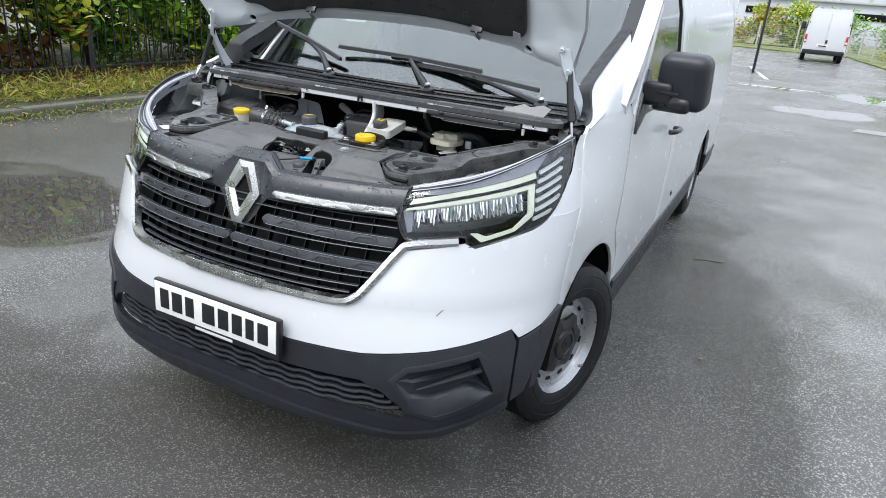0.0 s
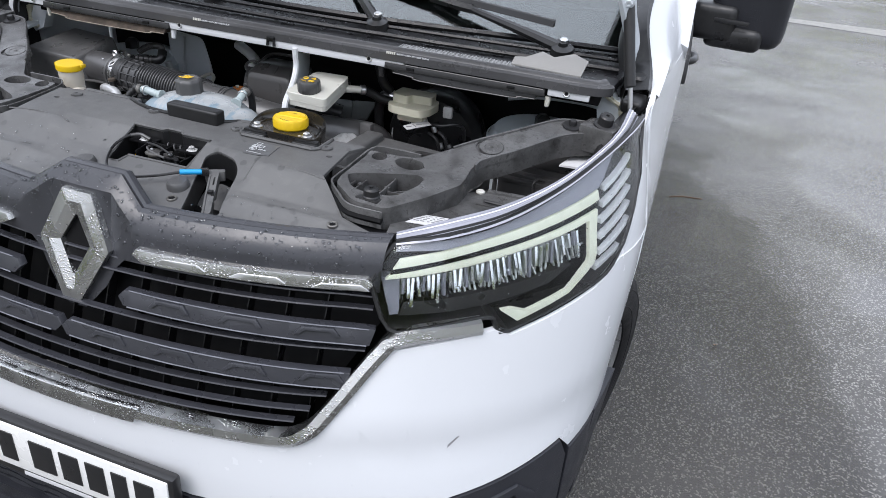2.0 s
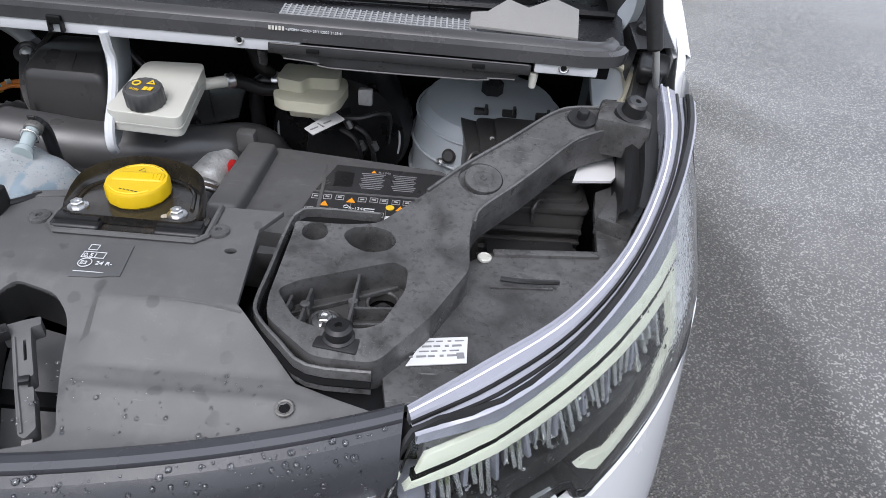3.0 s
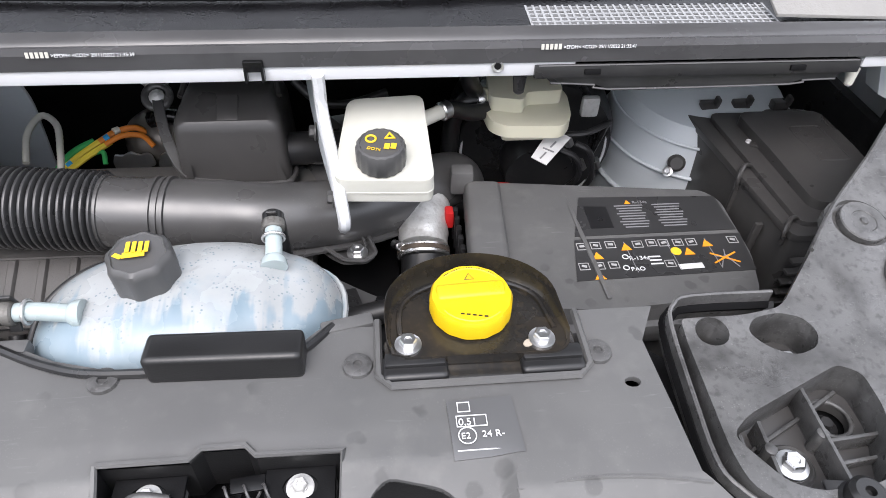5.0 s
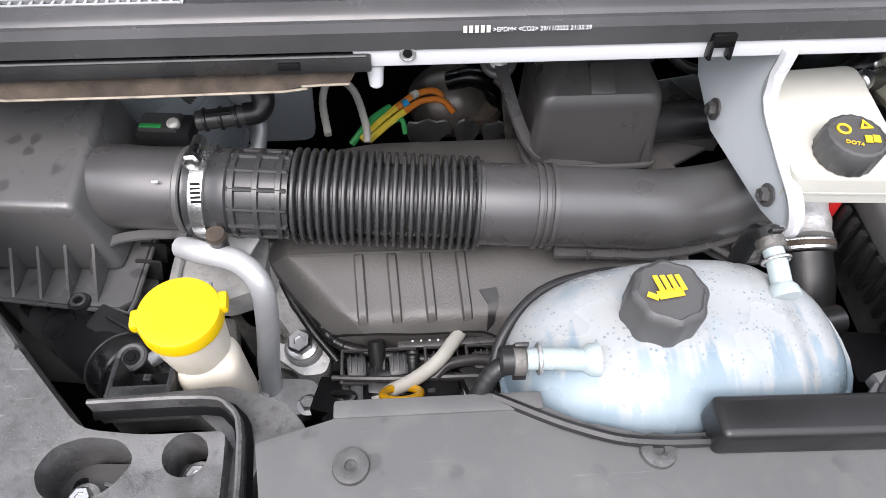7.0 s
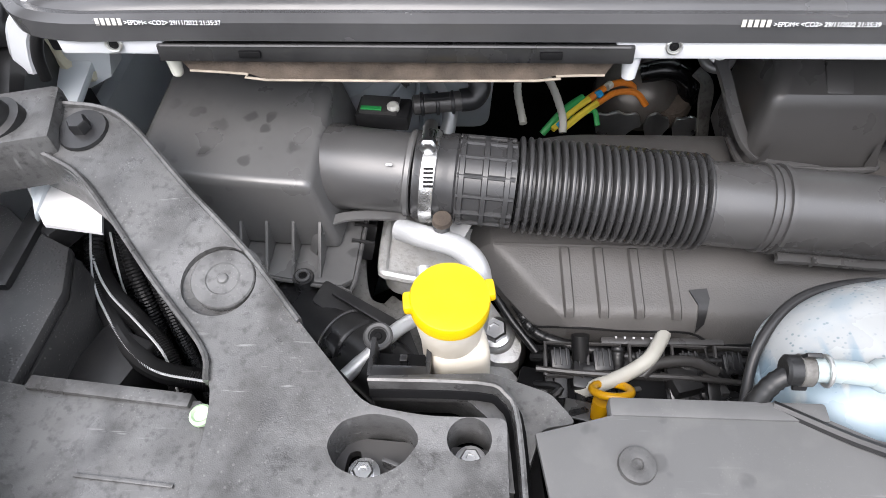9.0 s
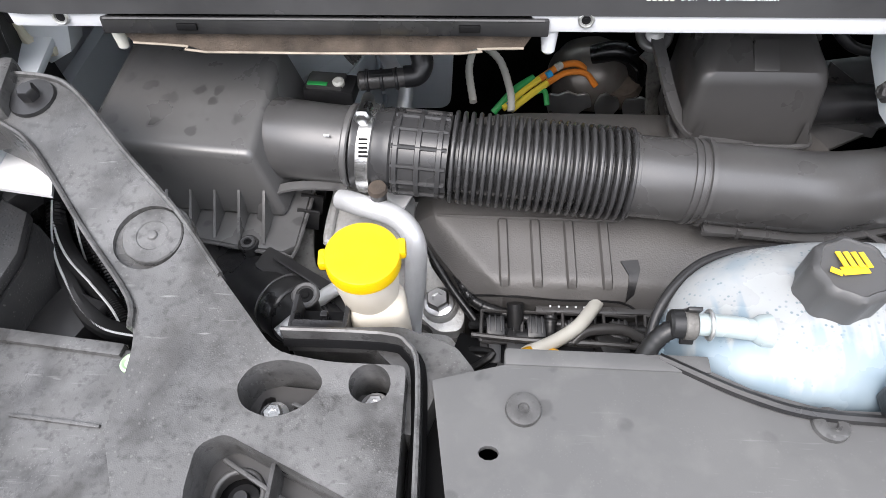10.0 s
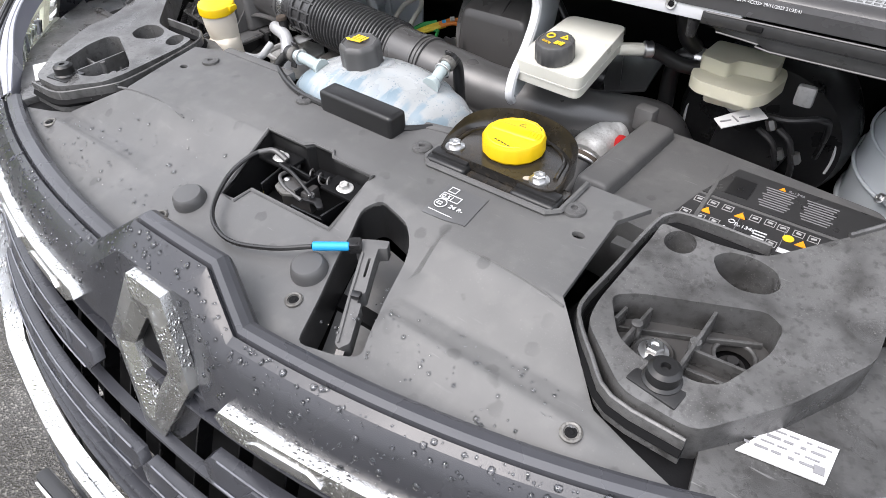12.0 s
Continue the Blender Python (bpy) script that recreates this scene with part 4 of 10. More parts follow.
for z in (0.956, 0.936, 0.869, 0.790, 0.764, 0.742):
    w = grille_half(z) - 0.01
    pts = [skin(ang(-w + 2 * w * i / 24, z), z, 0.026) for i in range(25)]
    part("grille_fin", tube(pts, 0.004, 6, 0, section=[(-0.006, -0.0018), (0.006, -0.0020), (0.0075, 0), (0.006, 0.0020), (-0.006, 0.0018)]), M["bar"], van)
for i in range(-7, 8):
    x = 0.066 * i
    part("grille_post", tube([skin(ang(x, z), z, 0.043) for z in (0.73, 0.80, 0.88, 0.97)], 0.004, 4, 2, section=[(-0.0012, -0.010), (0.0012, -0.010), (0.0012, 0.010), (-0.0012, 0.010)]), M["gloss"], van)
for z, gap in ((0.905, 0.105), (0.832, 0.0)):
    for s in (1, -1):
        w = grille_half(z) - 0.005
        dz = -0.008
        pts = [(gap + 0.012, z - 0.013), (gap, z), (gap + 0.01, z + 0.011)] + [(w * k, z + 0.0125 + dz * (k - 0.3)) for k in (0.5, 0.75, 1.0)] + [(w * k, z - 0.0145 + dz * (k - 0.3)) for k in (0.99, 0.75, 0.5)]
        bar = front_panel("grille_bar", [(s * x, y) for x, y in pts], 0.008, 0.014, M["bar"], "wet dark grey grille bar", bev=0.004)
        # thin pale lines paint the highlight on upper and lower bar edge
        for edge in (0.0120, -0.0140):
            part("bar_edge", tube([skin(ang(s * x, z + edge + dz * (x / w - 0.3)), z + edge + dz * (x / w - 0.3), 0.0068) for x in [gap + 0.02 + (w - gap - 0.03) * k / 10 for k in range(11)]], 0.0012, 6, 0), M["bar_edge"], bar)
        x0 = gap + 0.06
        while x0 + 0.08 < w:
            zz = z + dz * (x0 / w - 0.3)
            notch = [(x0, zz - 0.004), (x0 + 0.012, zz + 0.009), (x0 + 0.062, zz + 0.009), (x0 + 0.074, zz - 0.004), (x0 + 0.066, zz - 0.004), (x0 + 0.056, zz + 0.003), (x0 + 0.018, zz + 0.003), (x0 + 0.008, zz - 0.004)]
            front_panel("bar_notch", [(s * x, y) for x, y in notch], 0.004, 0.006, M["bar"], bev=0.001, parent=bar)
            x0 += 0.125
front_panel("frame_plate", [(-0.14, 0.712), (0.17, 0.712), (0.18, 0.742), (-0.15, 0.742)], -0.012, 0.012, M["chrome"], bev=0.003)

# lower bumper in grained black plastic
edge_up = [(x, z - 0.003) for x, z in right_low[:5]] + [(0.870, 0.63)]
lower = mirrored([(0.0, 0.322), (0.243, 0.317), (0.44, 0.303), (0.61, 0.286), (0.72, 0.303), (0.828, 0.366), (0.878, 0.385)] + [(0.884, 0.47), (0.880, 0.6)] + list(reversed(edge_up)))[:-1]
POCKET = [(0.612, 0.506), (0.641, 0.536), (0.805, 0.580), (0.852, 0.455), (0.721, 0.386), (0.655, 0.407)]
bump = front_panel("lower_bumper", lower, -0.004, 0.02, M["bumper"], "grained black lower bumper wet with rain", bev=0.004, du=0.05, dv=0.03,
                   holes=[mirrored([(0.0, 0.489), (0.26, 0.491), (0.51, 0.494), (0.58, 0.462), (0.655, 0.388), (0.63, 0.366), (0.446, 0.381), (0.20, 0.398), (0.0, 0.402)])[1:-1], POCKET, [(-x, z) for x, z in POCKET]])
front_panel("intake_backing", mirrored([(0.0, 0.50), (0.53, 0.505), (0.67, 0.39), (0.63, 0.355), (0.0, 0.39)])[1:-1], 0.06, 0.01, M["dark"], bev=0)
for k, z in enumerate((0.398, 0.420, 0.442, 0.465)):
    w = lerp(z, [0.37, 0.388, 0.46, 0.494], [0.58, 0.64, 0.57, 0.50]) - 0.005
    n = 80
    pts = [skin(ang(-w + 2 * w * i / n, z), z + 0.0028 * math.tanh(6 * math.sin(2 * math.pi * (-w + 2 * w * i / n) / 0.10)), 0.02) for i in range(n + 1)]
    part("intake_slat", tube(pts, 0.005, 6, 0, section=[(-0.006, -0.007), (0.008, -0.007), (0.011, -0.002), (0.008, 0.005), (-0.006, 0.006)]), M["bumper"], van)
front_panel("splitter", mirrored([(0.0, 0.325), (0.44, 0.305), (0.61, 0.288), (0.72, 0.305), (0.828, 0.366), (0.874, 0.383), (0.876, 0.405), (0.72, 0.334), (0.62, 0.318), (0.44, 0.336), (0.0, 0.358)])[1:-1], -0.018, 0.03, M["bumper"], "black front lip", bev=0.006)
for s in (1, -1):
    pocket = [(0.59, 0.506), (0.629, 0.549), (0.72, 0.574), (0.807, 0.598), (0.838, 0.565), (0.873, 0.447), (0.721, 0.368), (0.64, 0.395)]
    pk = front_panel("corner_pocket", [(s * x, z) for x, z in pocket], -0.010, 0.012, M["bumper"], "black moulded corner pocket", bev=0.004, holes=[[(s * x, z) for x, z in POCKET]])
    rows = []
    for i in range(25):
        x = 0.615 + (0.848 - 0.615) * i / 24
        lo, hi = lerp(x, [0.612, 0.655, 0.721, 0.852], [0.506, 0.407, 0.386, 0.455]), lerp(x, [0.612, 0.641, 0.805, 0.852], [0.506, 0.536, 0.580, 0.458])
        deep = min(1, (x - 0.610) / 0.10) * min(1, (0.856 - x) / 0.025)
        rows.append([skin(ang(s * x, lo + (hi - lo) * v), lo + (hi - lo) * v, -0.007 + 0.055 * k * deep) for v, k in ((-0.02, 0), (0.05, 0.06), (0.2, 0.26), (0.30, 0.44), (0.36, 0.80), (0.5, 0.84), (0.66, 0.72), (0.72, 0.95), (0.80, 0.78), (0.93, 0.5), (0.98, 0.2), (1.02, 0))])
    part("pocket_dish", loft(rows), M["bumper"], pk, angle=30)
    fin = [skin(ang(s * x, z), z, d) for x, z, d in ((0.672, 0.472, 0.012), (0.72, 0.489, 0.018), (0.76, 0.503, 0.022), (0.832, 0.527, 0.016))]
    part("pocket_fin", tube(fin, 0.009, 8, 5, radii=lambda t: 0.35 + 0.9 * t), M["bumper"], pk)
    wing = [(s * 0.884, 0.385), (s * 0.905, 0.395), (s * 0.929, 0.630), (s * 0.886, 0.606)]
    front_panel("corner_trim", wing, -0.002, 0.02, M["bumper"], bev=0.004)
    arch = [(0.445, 0.395), (0.475, 0.395), (0.515, 0.465), (0.558, 0.575), (0.592, 0.652), (0.54, 0.642), (0.470, 0.625), (0.455, 0.52)]
    part("arch_trim", sheet(arch, lambda y, z, d, s=s: Vector((s * (0.919 + 0.20 * (y - 0.455) - d), y, z)), 0.03, (), 0.03, 0.05, 0.005), M["bumper"], van, "grained black trim before the wheel arch")
# plate, dark holder, plain bars for its lettering
holder = part("plate_holder", box((0, -0.022, 0.574), (0.535, 0.022, 0.138), (-1.5, 0, 0), 0.008), M["black_print"], van, "black number plate holder")
plate = part("number_plate", box((0, -0.035, 0.584), (0.515, 0.004, 0.108), (-1.5, 0, 0), 0.004), M["plate"], van, "white number plate with black bars")
x = -0.230
for w in (0.038, 0.044, 0.036, 0.052, 0.042, 0.040, 0.032, 0.040):
    part("plate_bar", box((x + w / 2, -0.0378, 0.584), (w, 0.003, 0.068), (-1.5, 0, 0), 0.001), M["black_print"], plate)
    x += w + (0.016 if w != 0.036 else 0.038)
part("holder_bar", box((0, -0.034, 0.516), (0.16, 0.003, 0.010), (-1.5, 0, 0), 0.001), M["print"], holder)
# a chip in the paint
front_panel("paint_chip", [(0.682, 0.698), (0.70, 0.722), (0.696, 0.722), (0.680, 0.702)], -0.0005, 0.001, M["grey_print"], bev=0)


# ---- headlamps ----
def headlamp(s):
    def P(pts):
        return [(s * lamp_x(x, z), z) for x, z in pts]
    outline = [(0.52, 0.985), (0.545, 1.045), (0.63, 1.066), (0.715, 1.087), (0.80, 1.121), (0.865, 1.155), (0.905, 1.180), (0.919, 1.191), (0.9215, 1.184), (0.920, 1.095), (0.911, 1.035), (0.893, 0.983), (0.863, 0.948), (0.745, 0.904), (0.722, 0.918), (0.707, 0.933), (0.62, 0.92), (0.562, 0.916)]
    lamp = front_panel("headlamp_housing", P([(x, z if z < 0.99 else 0.99 + (z - 1.0) * 0.06) for x, z in outline]), 0.075, 0.02, M["dark"], "lit headlamp under a clear wet lens", bev=0, du=0.05, dv=0.03)
    front_panel("lens", P(outline), 0.002, 0.004, M["lens"], "clear wet headlamp lens", bev=0, du=0.03, dv=0.02, parent=lamp)
    rim_line = [skin(ang(x, z), z, 0.006) for x, z in P(outline + outline[:1])]
    part("lens_seal", tube(rim_line, 0.0046, 6, 3), M["rubber"], lamp)
    wall = bmesh.new()
    n = len(outline)
    a = [wall.verts.new(skin(ang(x, z), z, 0.008)) for x, z in P(outline)]
    b = [wall.verts.new(skin(ang(x, z), z, 0.08 if abs(x) < 0.85 else 0.03) - Vector((0, 0, 0.4 * max(0, z - 1.0)))) for x, z in P(outline)]
    for i in range(n):
        if not 1 <= i <= 8:
            wall.faces.new((a[i], a[(i + 1) % n], b[(i + 1) % n], b[i]))
    part("housing_wall", wall, M["plastic"], lamp)
    front_panel("upper_panel", P([(0.550, 1.034), (0.633, 1.046), (0.69, 1.060), (0.754, 1.076), (0.862, 1.110), (0.885, 1.160), (0.80, 1.117), (0.715, 1.083), (0.63, 1.062), (0.552, 1.043)]), 0.010, 0.004, M["lamp_grey"], "lilac grey inner panel", bev=0, parent=lamp)
    front_panel("upper_light_bar", P([(0.552, 1.008), (0.560, 1.024), (0.633, 1.043), (0.69, 1.057), (0.754, 1.073), (0.86, 1.106), (0.863, 1.090), (0.754, 1.058), (0.69, 1.044), (0.633, 1.030)]), 0.010, 0.006, M["led"], "pale light guide", bev=0.003, parent=lamp)
    front_panel("lamp_rule", P([(0.550, 1.006), (0.633, 1.030), (0.69, 1.044), (0.754, 1.058), (0.864, 1.090), (0.864, 1.078), (0.754, 1.048), (0.69, 1.034), (0.633, 1.021), (0.550, 0.998)]), 0.014, 0.006, M["dark"], bev=0, parent=lamp)
    front_panel("day_light", P([(0.543, 0.990), (0.550, 0.998), (0.633, 1.020), (0.754, 1.047), (0.862, 1.074), (0.861, 0.985), (0.830, 0.944), (0.757, 0.915), (0.728, 0.938), (0.745, 0.939), (0.768, 0.930), (0.825, 0.951), (0.850, 0.990), (0.850, 1.060), (0.754, 1.037), (0.633, 1.010)]),
                0.012, 0.008, M["led"], "lit white daytime running light", bev=0.003, parent=lamp)
    # reflector cells: an upright row below the light, taller faint ones behind
    rnd = random.Random(31)
    for k in range(34):
        x0 = 0.575 + 0.0078 * k
        hi = lerp(x0, [0.55, 0.7, 0.83], [0.984, 1.018, 1.046])
        tall = rnd.choice((0.026, 0.034, 0.040, 0.050))
        c = skin(ang(s * x0, hi - tall / 2), hi - tall / 2, 0.024)
        part("reflector_cell", box(tuple(c), (0.0052, 0.008, tall), (rnd.uniform(-30, -10), rnd.uniform(-4, 4), s * lerp(x0, [0.55, 0.83], [25, 50]) + rnd.uniform(-14, 14)), 0.001), M["lens_trim"] if k % 4 else M["lamp_grey"], lamp)
        lo = hi - 0.058
        c = skin(ang(s * (x0 + 0.004), lo + 0.02), lo + 0.02, 0.040)
        part("reflector_cell", box(tuple(c), (0.0036, 0.006, 0.040), (rnd.uniform(-42, -20), rnd.uniform(-12, 12), s * lerp(x0, [0.55, 0.83], [25, 50]) + rnd.uniform(-30, 30)), 0.001), M["reflector"] if k > 9 else M["bar"], lamp)
    front_panel("reflector_floor", P([(0.57, 0.925), (0.70, 0.94), (0.80, 0.965), (0.835, 0.99), (0.84, 1.045), (0.70, 1.02), (0.575, 1.0)]), 0.05, 0.01, M["reflector"], bev=0, parent=lamp)
    front_panel("lamp_shelf", P([(0.575, 0.93), (0.70, 0.944), (0.80, 0.966), (0.83, 0.99), (0.80, 0.986), (0.68, 0.965), (0.58, 0.952)]), 0.022, 0.03, M["plastic"], bev=0.004, parent=lamp)
    front_panel("inner_facet", P([(0.536, 0.985), (0.562, 0.925), (0.578, 0.928), (0.568, 0.985)]), 0.03, 0.02, M["lamp_grey"], bev=0.004, parent=lamp)
    # side blades behind the clear rear part
    front_panel("side_backing", P([(0.862, 0.965), (0.893, 0.995), (0.908, 1.04), (0.912, 1.09), (0.910, 1.165), (0.862, 1.125)]), 0.034, 0.006, M["bar"], bev=0, parent=lamp)
    for k in range(6):
        z0 = 0.975 + 0.026 * k
        xa = lerp(z0, [0.95, 1.05, 1.15], [0.868, 0.872, 0.878])
        front_panel("side_blade", P([(xa - 0.004, z0 - 0.006), (0.912, z0 + 0.026), (0.912, z0 + 0.033), (xa - 0.004, z0 + 0.002)]), 0.012, 0.01, M["blade"], bev=0.002, parent=lamp)
    # grey top flange between lens and slam panel
    outer = [tuple(skin(ang(lamp_x(x, z), z), z, 0.0) + Vector((0, 0, 0.001))) for x, z in outline[1:8]]
    inner = [(0.535, 0.256, 1.052), (0.604, 0.301, 1.071), (0.689, 0.357, 1.096), (0.758, 0.438, 1.122), (0.810, 0.545, 1.150), (0.836, 0.640, 1.168), (0.845, 0.735, 1.188)]
    rows = []
    for o, i2 in zip(outer, inner):
        o, i2 = Vector(o), Vector(i2)
        row = [o.lerp(i2, f) + Vector((0, 0, h)) for f, h in ((0, 0), (0.08, 0.002), (0.20, 0.001), (0.28, -0.003), (0.50, -0.003), (0.60, 0.002), (0.96, 0.001), (1.0, -0.030))]
        rows.append([Vector((s * p.x, p.y, p.z)) for p in row])
    smooth_rows = list(zip(*[smooth_line([r[j] for r in rows], 5) for j in range(8)]))
    b = bmesh.new()
    vs = [[b.verts.new(p) for p in r] for r in smooth_rows]
    for r0, r1 in zip(vs, vs[1:]):
        for j in range(7):
            b.faces.new((r0[j], r1[j], r1[j + 1], r0[j + 1]))
    bmesh.ops.recalc_face_normals(b, faces=b.faces)
    part("lamp_flange", b, M["lamp_grey"], lamp, "pale grey clear-coated lamp flange")
    part("flange_edge", tube([r[6] + Vector((0, 0, 0.0005)) for r in smooth_rows], 0.0022, 6, 0), M["lamp_grey"], lamp)
    for k, w in ((3, 0.0030), (4, 0.0024)):
        part("flange_groove", tube([r[k] + Vector((0, 0, 0.0012)) for r in smooth_rows], w, 6, 0), M["rubber"], lamp)
    part("flange_lip", tube([(r[5] + r[6]) / 2 + Vector((0, 0, 0.001)) for r in smooth_rows], 0.0012, 6, 0), M["blade"], lamp)


headlamp(1)
headlamp(-1)


# ---- wheels ----
def wheel(name, x, y, s, steer=0):
    w = 0.235
    turn = Matrix.Rotation(radians(steer), 3, "Z")
    face = turn @ Vector((s, 0, 0))
    side_way = turn @ Vector((0, 1, 0))
    prof = [(0.20, -w / 2 + 0.02), (0.225, -w / 2), (0.30, -w / 2 + 0.004), (0.328, -w / 2 + 0.02), (0.335, -0.06), (0.337, -0.03), (0.331, -0.025), (0.331, -0.018), (0.338, -0.013), (0.338, 0.013), (0.331, 0.018), (0.331, 0.025), (0.337, 0.03), (0.335, 0.06), (0.328, w / 2 - 0.02), (0.30, w / 2 - 0.004), (0.225, w / 2), (0.205, w / 2 - 0.01), (0.198, 0.05), (0.198, -0.05)]
    c = Vector((x, y, 0.335))
    wh = part(name, lathe(prof, c, face, 64), M["tyre"], van, "black tyre on a silver steel wheel with a black hub cap")
    rimb = lathe([(0.200, 0.060), (0.207, 0.090), (0.216, 0.104), (0.220, 0.108), (0.218, 0.112), (0.212, 0.111), (0.203, 0.101), (0.197, 0.088), (0.192, 0.084), (0.187, 0.070), (0.180, 0.047), (0.176, 0.044), (0.168, 0.052), (0.150, 0.062), (0.12, 0.070), (0.09, 0.060)], c, face, 64)
    part("rim", rimb, M["rim"], wh, "silver steel rim")
    part("rim_groove", ring(tuple(c + face * 0.049), face, 0.1785, 0.0035, 56), M["tyre"], wh)
    for k in range(12):
        a = 2 * math.pi * (k + 0.5) / 12
        way = side_way * math.cos(a) + Vector((0, 0, math.sin(a)))
        tang = face.cross(way)
        p = c + face * 0.0565 + way * 0.160
        part("rim_slot", tube([p - tang * 0.013, p + face * 0.0008, p + tang * 0.013], 0.0085, 10, 4), M["dark"], wh)
    for k in range(2):
        part("tyre_ring", ring(tuple(c + face * (0.116 - 0.003 * k)), face, 0.245 + 0.05 * k, 0.0022, 64), M["tyre"], wh)
    cap = lathe([(0.118, 0.066), (0.113, 0.079), (0.074, 0.086), (0.070, 0.082), (0.062, 0.083), (0.058, 0.092), (0.045, 0.094), (0.043, 0.089)], c, face, 72, None, 0.085, 6)
    part("hub_cap", cap, M["plastic"], wh, "black plastic hub cap")
    part("cap_mark", sheet([(0.0, 0.028), (0.02, 0.0), (0.0, -0.028), (-0.02, 0.0)], lambda u, v, d: c + face * (0.092 - d) + side_way * u + Vector((0, 0, v)), 0.006, [[(0.0, 0.016), (0.01, 0.0), (0.0, -0.016), (-0.01, 0.0)]]), M["plastic"], wh)
    part("balance_weight", box(tuple(c + face * 0.102 + side_way * 0.14 + Vector((0, 0, -0.15))), (0.006, 0.012, 0.035), (43, 0, steer), 0.002), M["steel"], wh)


for s in (1, -1):
    wheel("wheel", s * 0.815, 0.945, s, -17)
    wheel("wheel", s * 0.815, 4.43, s)


# ---- the open bonnet, its arms and struts ----
def bonnet_place(x, t, d):
    """t runs from the rear edge up the raised panel."""
    k = abs(x) / 0.82
    y = 0.93 - 0.10 * k ** 2 - 0.30 * t - 0.03 * math.sin(math.pi * t)
    z = 1.468 - 0.115 * k ** 2.6 + 0.82 * t
    return Vector((x * (1 + 0.05 * t), y - d * 0.86, z - d * 0.5))


hood_out = [(-0.80, 0.02), (-0.6, 0.0), (0.6, 0.0), (0.80, 0.02), (0.84, 0.2), (0.82, 0.9), (0.6, 1.02), (-0.6, 1.02), (-0.82, 0.9), (-0.84, 0.2)]
hood = part("bonnet", sheet(hood_out, lambda x, t, d: bonnet_place(x, t, d - 0.022), 0.006, (), 0.1, 0.1, 0.002), M["paint"], van, "raised white bonnet with a pressed inner panel")


def inner_relief(x, t):
    """Pressed ribs and hollows of the inner panel."""
    k = abs(x)
    r = 0.010 * math.exp(-((k - 0.66) / 0.05) ** 2) + 0.012 * math.exp(-((t - 0.05) / 0.03) ** 2)
    for cx, ct, s in ((0.622, 0.035, 0.03), (0.75, 0.18, 0.05), (0.70, 0.26, 0.04), (0.55, 0.02, 0.03)):
        r -= 0.012 * math.exp(-(((k - cx) / s) ** 2 + ((t - ct) / s) ** 2))
    return r


inner_out = [(x * 0.99, 0.005 + t * 0.985) for x, t in hood_out]
port_holes = [oval(s * 0.622, 0.035, 0.013, 0.013, 16) for s in (1, -1)]
part("inner_panel", sheet(inner_out, lambda x, t, d: bonnet_place(x, t, d * -1 + inner_relief(x, t)), 0.004, port_holes, 0.025, 0.03), M["paint_in"], hood, "pressed pale inner bonnet panel")
for s in (1, -1):
    part("hole_plug", sheet(oval(s * 0.622, 0.035, 0.018, 0.018, 16), lambda x, t, d: bonnet_place(x, t, -0.010 - d), 0.003), M["dark"], hood, "black plug behind the panel hole")
    part("hole_ring", tube([bonnet_place(s * 0.622 + 0.017 * math.cos(0.4 * k), 0.035 + 0.019 * math.sin(0.4 * k), inner_relief(s * 0.622, 0.035) + 0.002) for k in range(17)], 0.003, 6, 0), M["paint_in"], hood)
pad = [(-0.55, 0.10), (-0.50, 0.055), (-0.2, 0.07), (0.2, 0.07), (0.50, 0.06), (0.62, 0.09), (0.62, 0.8), (0.5, 0.92), (-0.5, 0.92), (-0.62, 0.8), (-0.62, 0.12)]
part("insulation_pad", sheet(soft_corners(pad, 0.03), lambda x, t, d: bonnet_place(x, t, 0.028 - d), 0.012, (), 0.08, 0.08, 0.004), M["plastic"], hood, "black quilted insulation pad")
for x in (-0.32, 0.42):
    c = bonnet_place(x, 0.065, 0.03)
    part("pad_clip", box(tuple(c), (0.045, 0.012, 0.03), (-30, 0, 0), 0.004), M["plastic"], hood)
    part("pad_hook", tube([tuple(c), tuple(c + Vector((0.005, -0.01, -0.02))), tuple(c + Vector((0.018, -0.004, -0.035)))], 0.006, 8), M["plastic"], hood)
part("pad_label", sheet([(0.57, 0.075), (0.60, 0.075), (0.60, 0.10), (0.57, 0.10)], lambda x, t, d: bonnet_place(x, t, 0.03 - d), 0.002), M["grey_print"], hood)
for s in (1, -1):
    arm = [(s * 0.815, 0.93, 1.19), (s * 0.825, 0.87, 1.27), (s * 0.80, 0.80, 1.36), (s * 0.775, 0.775, 1.45)]
    hinge = part("bonnet_hinge", tube(arm, 0.02, 8, 6, section=[(-0.006, -0.018), (0.006, -0.018), (0.006, 0.018), (-0.006, 0.018)]), M["paint_in"], van, "white bonnet hinge arm")
    for q in ((s * 0.772, 0.765, 1.452), (s * 0.796, 0.785, 1.385)):
        hex_bolt("hinge_bolt", q, 0.008, hinge, M["paint_in"], (0, -1, -0.3))
    strut = part("gas_strut", cyl((s * 0.835, 0.765, 1.225), (s * 0.795, 0.80, 1.385), 0.0115, bev=0.003), M["plastic"], van, "black gas strut with a steel rod")
    part("strut_rod", cyl((s * 0.865, 0.745, 1.10), (s * 0.835, 0.765, 1.23), 0.005), M["steel"], strut)
    part("strut_end", lathe([(0.008, 0), (0.012, 0.005), (0.012, 0.018), (0.006, 0.022)], (s * 0.79, 0.80, 1.38), (0, 0, 1), 16), M["steel"], strut)

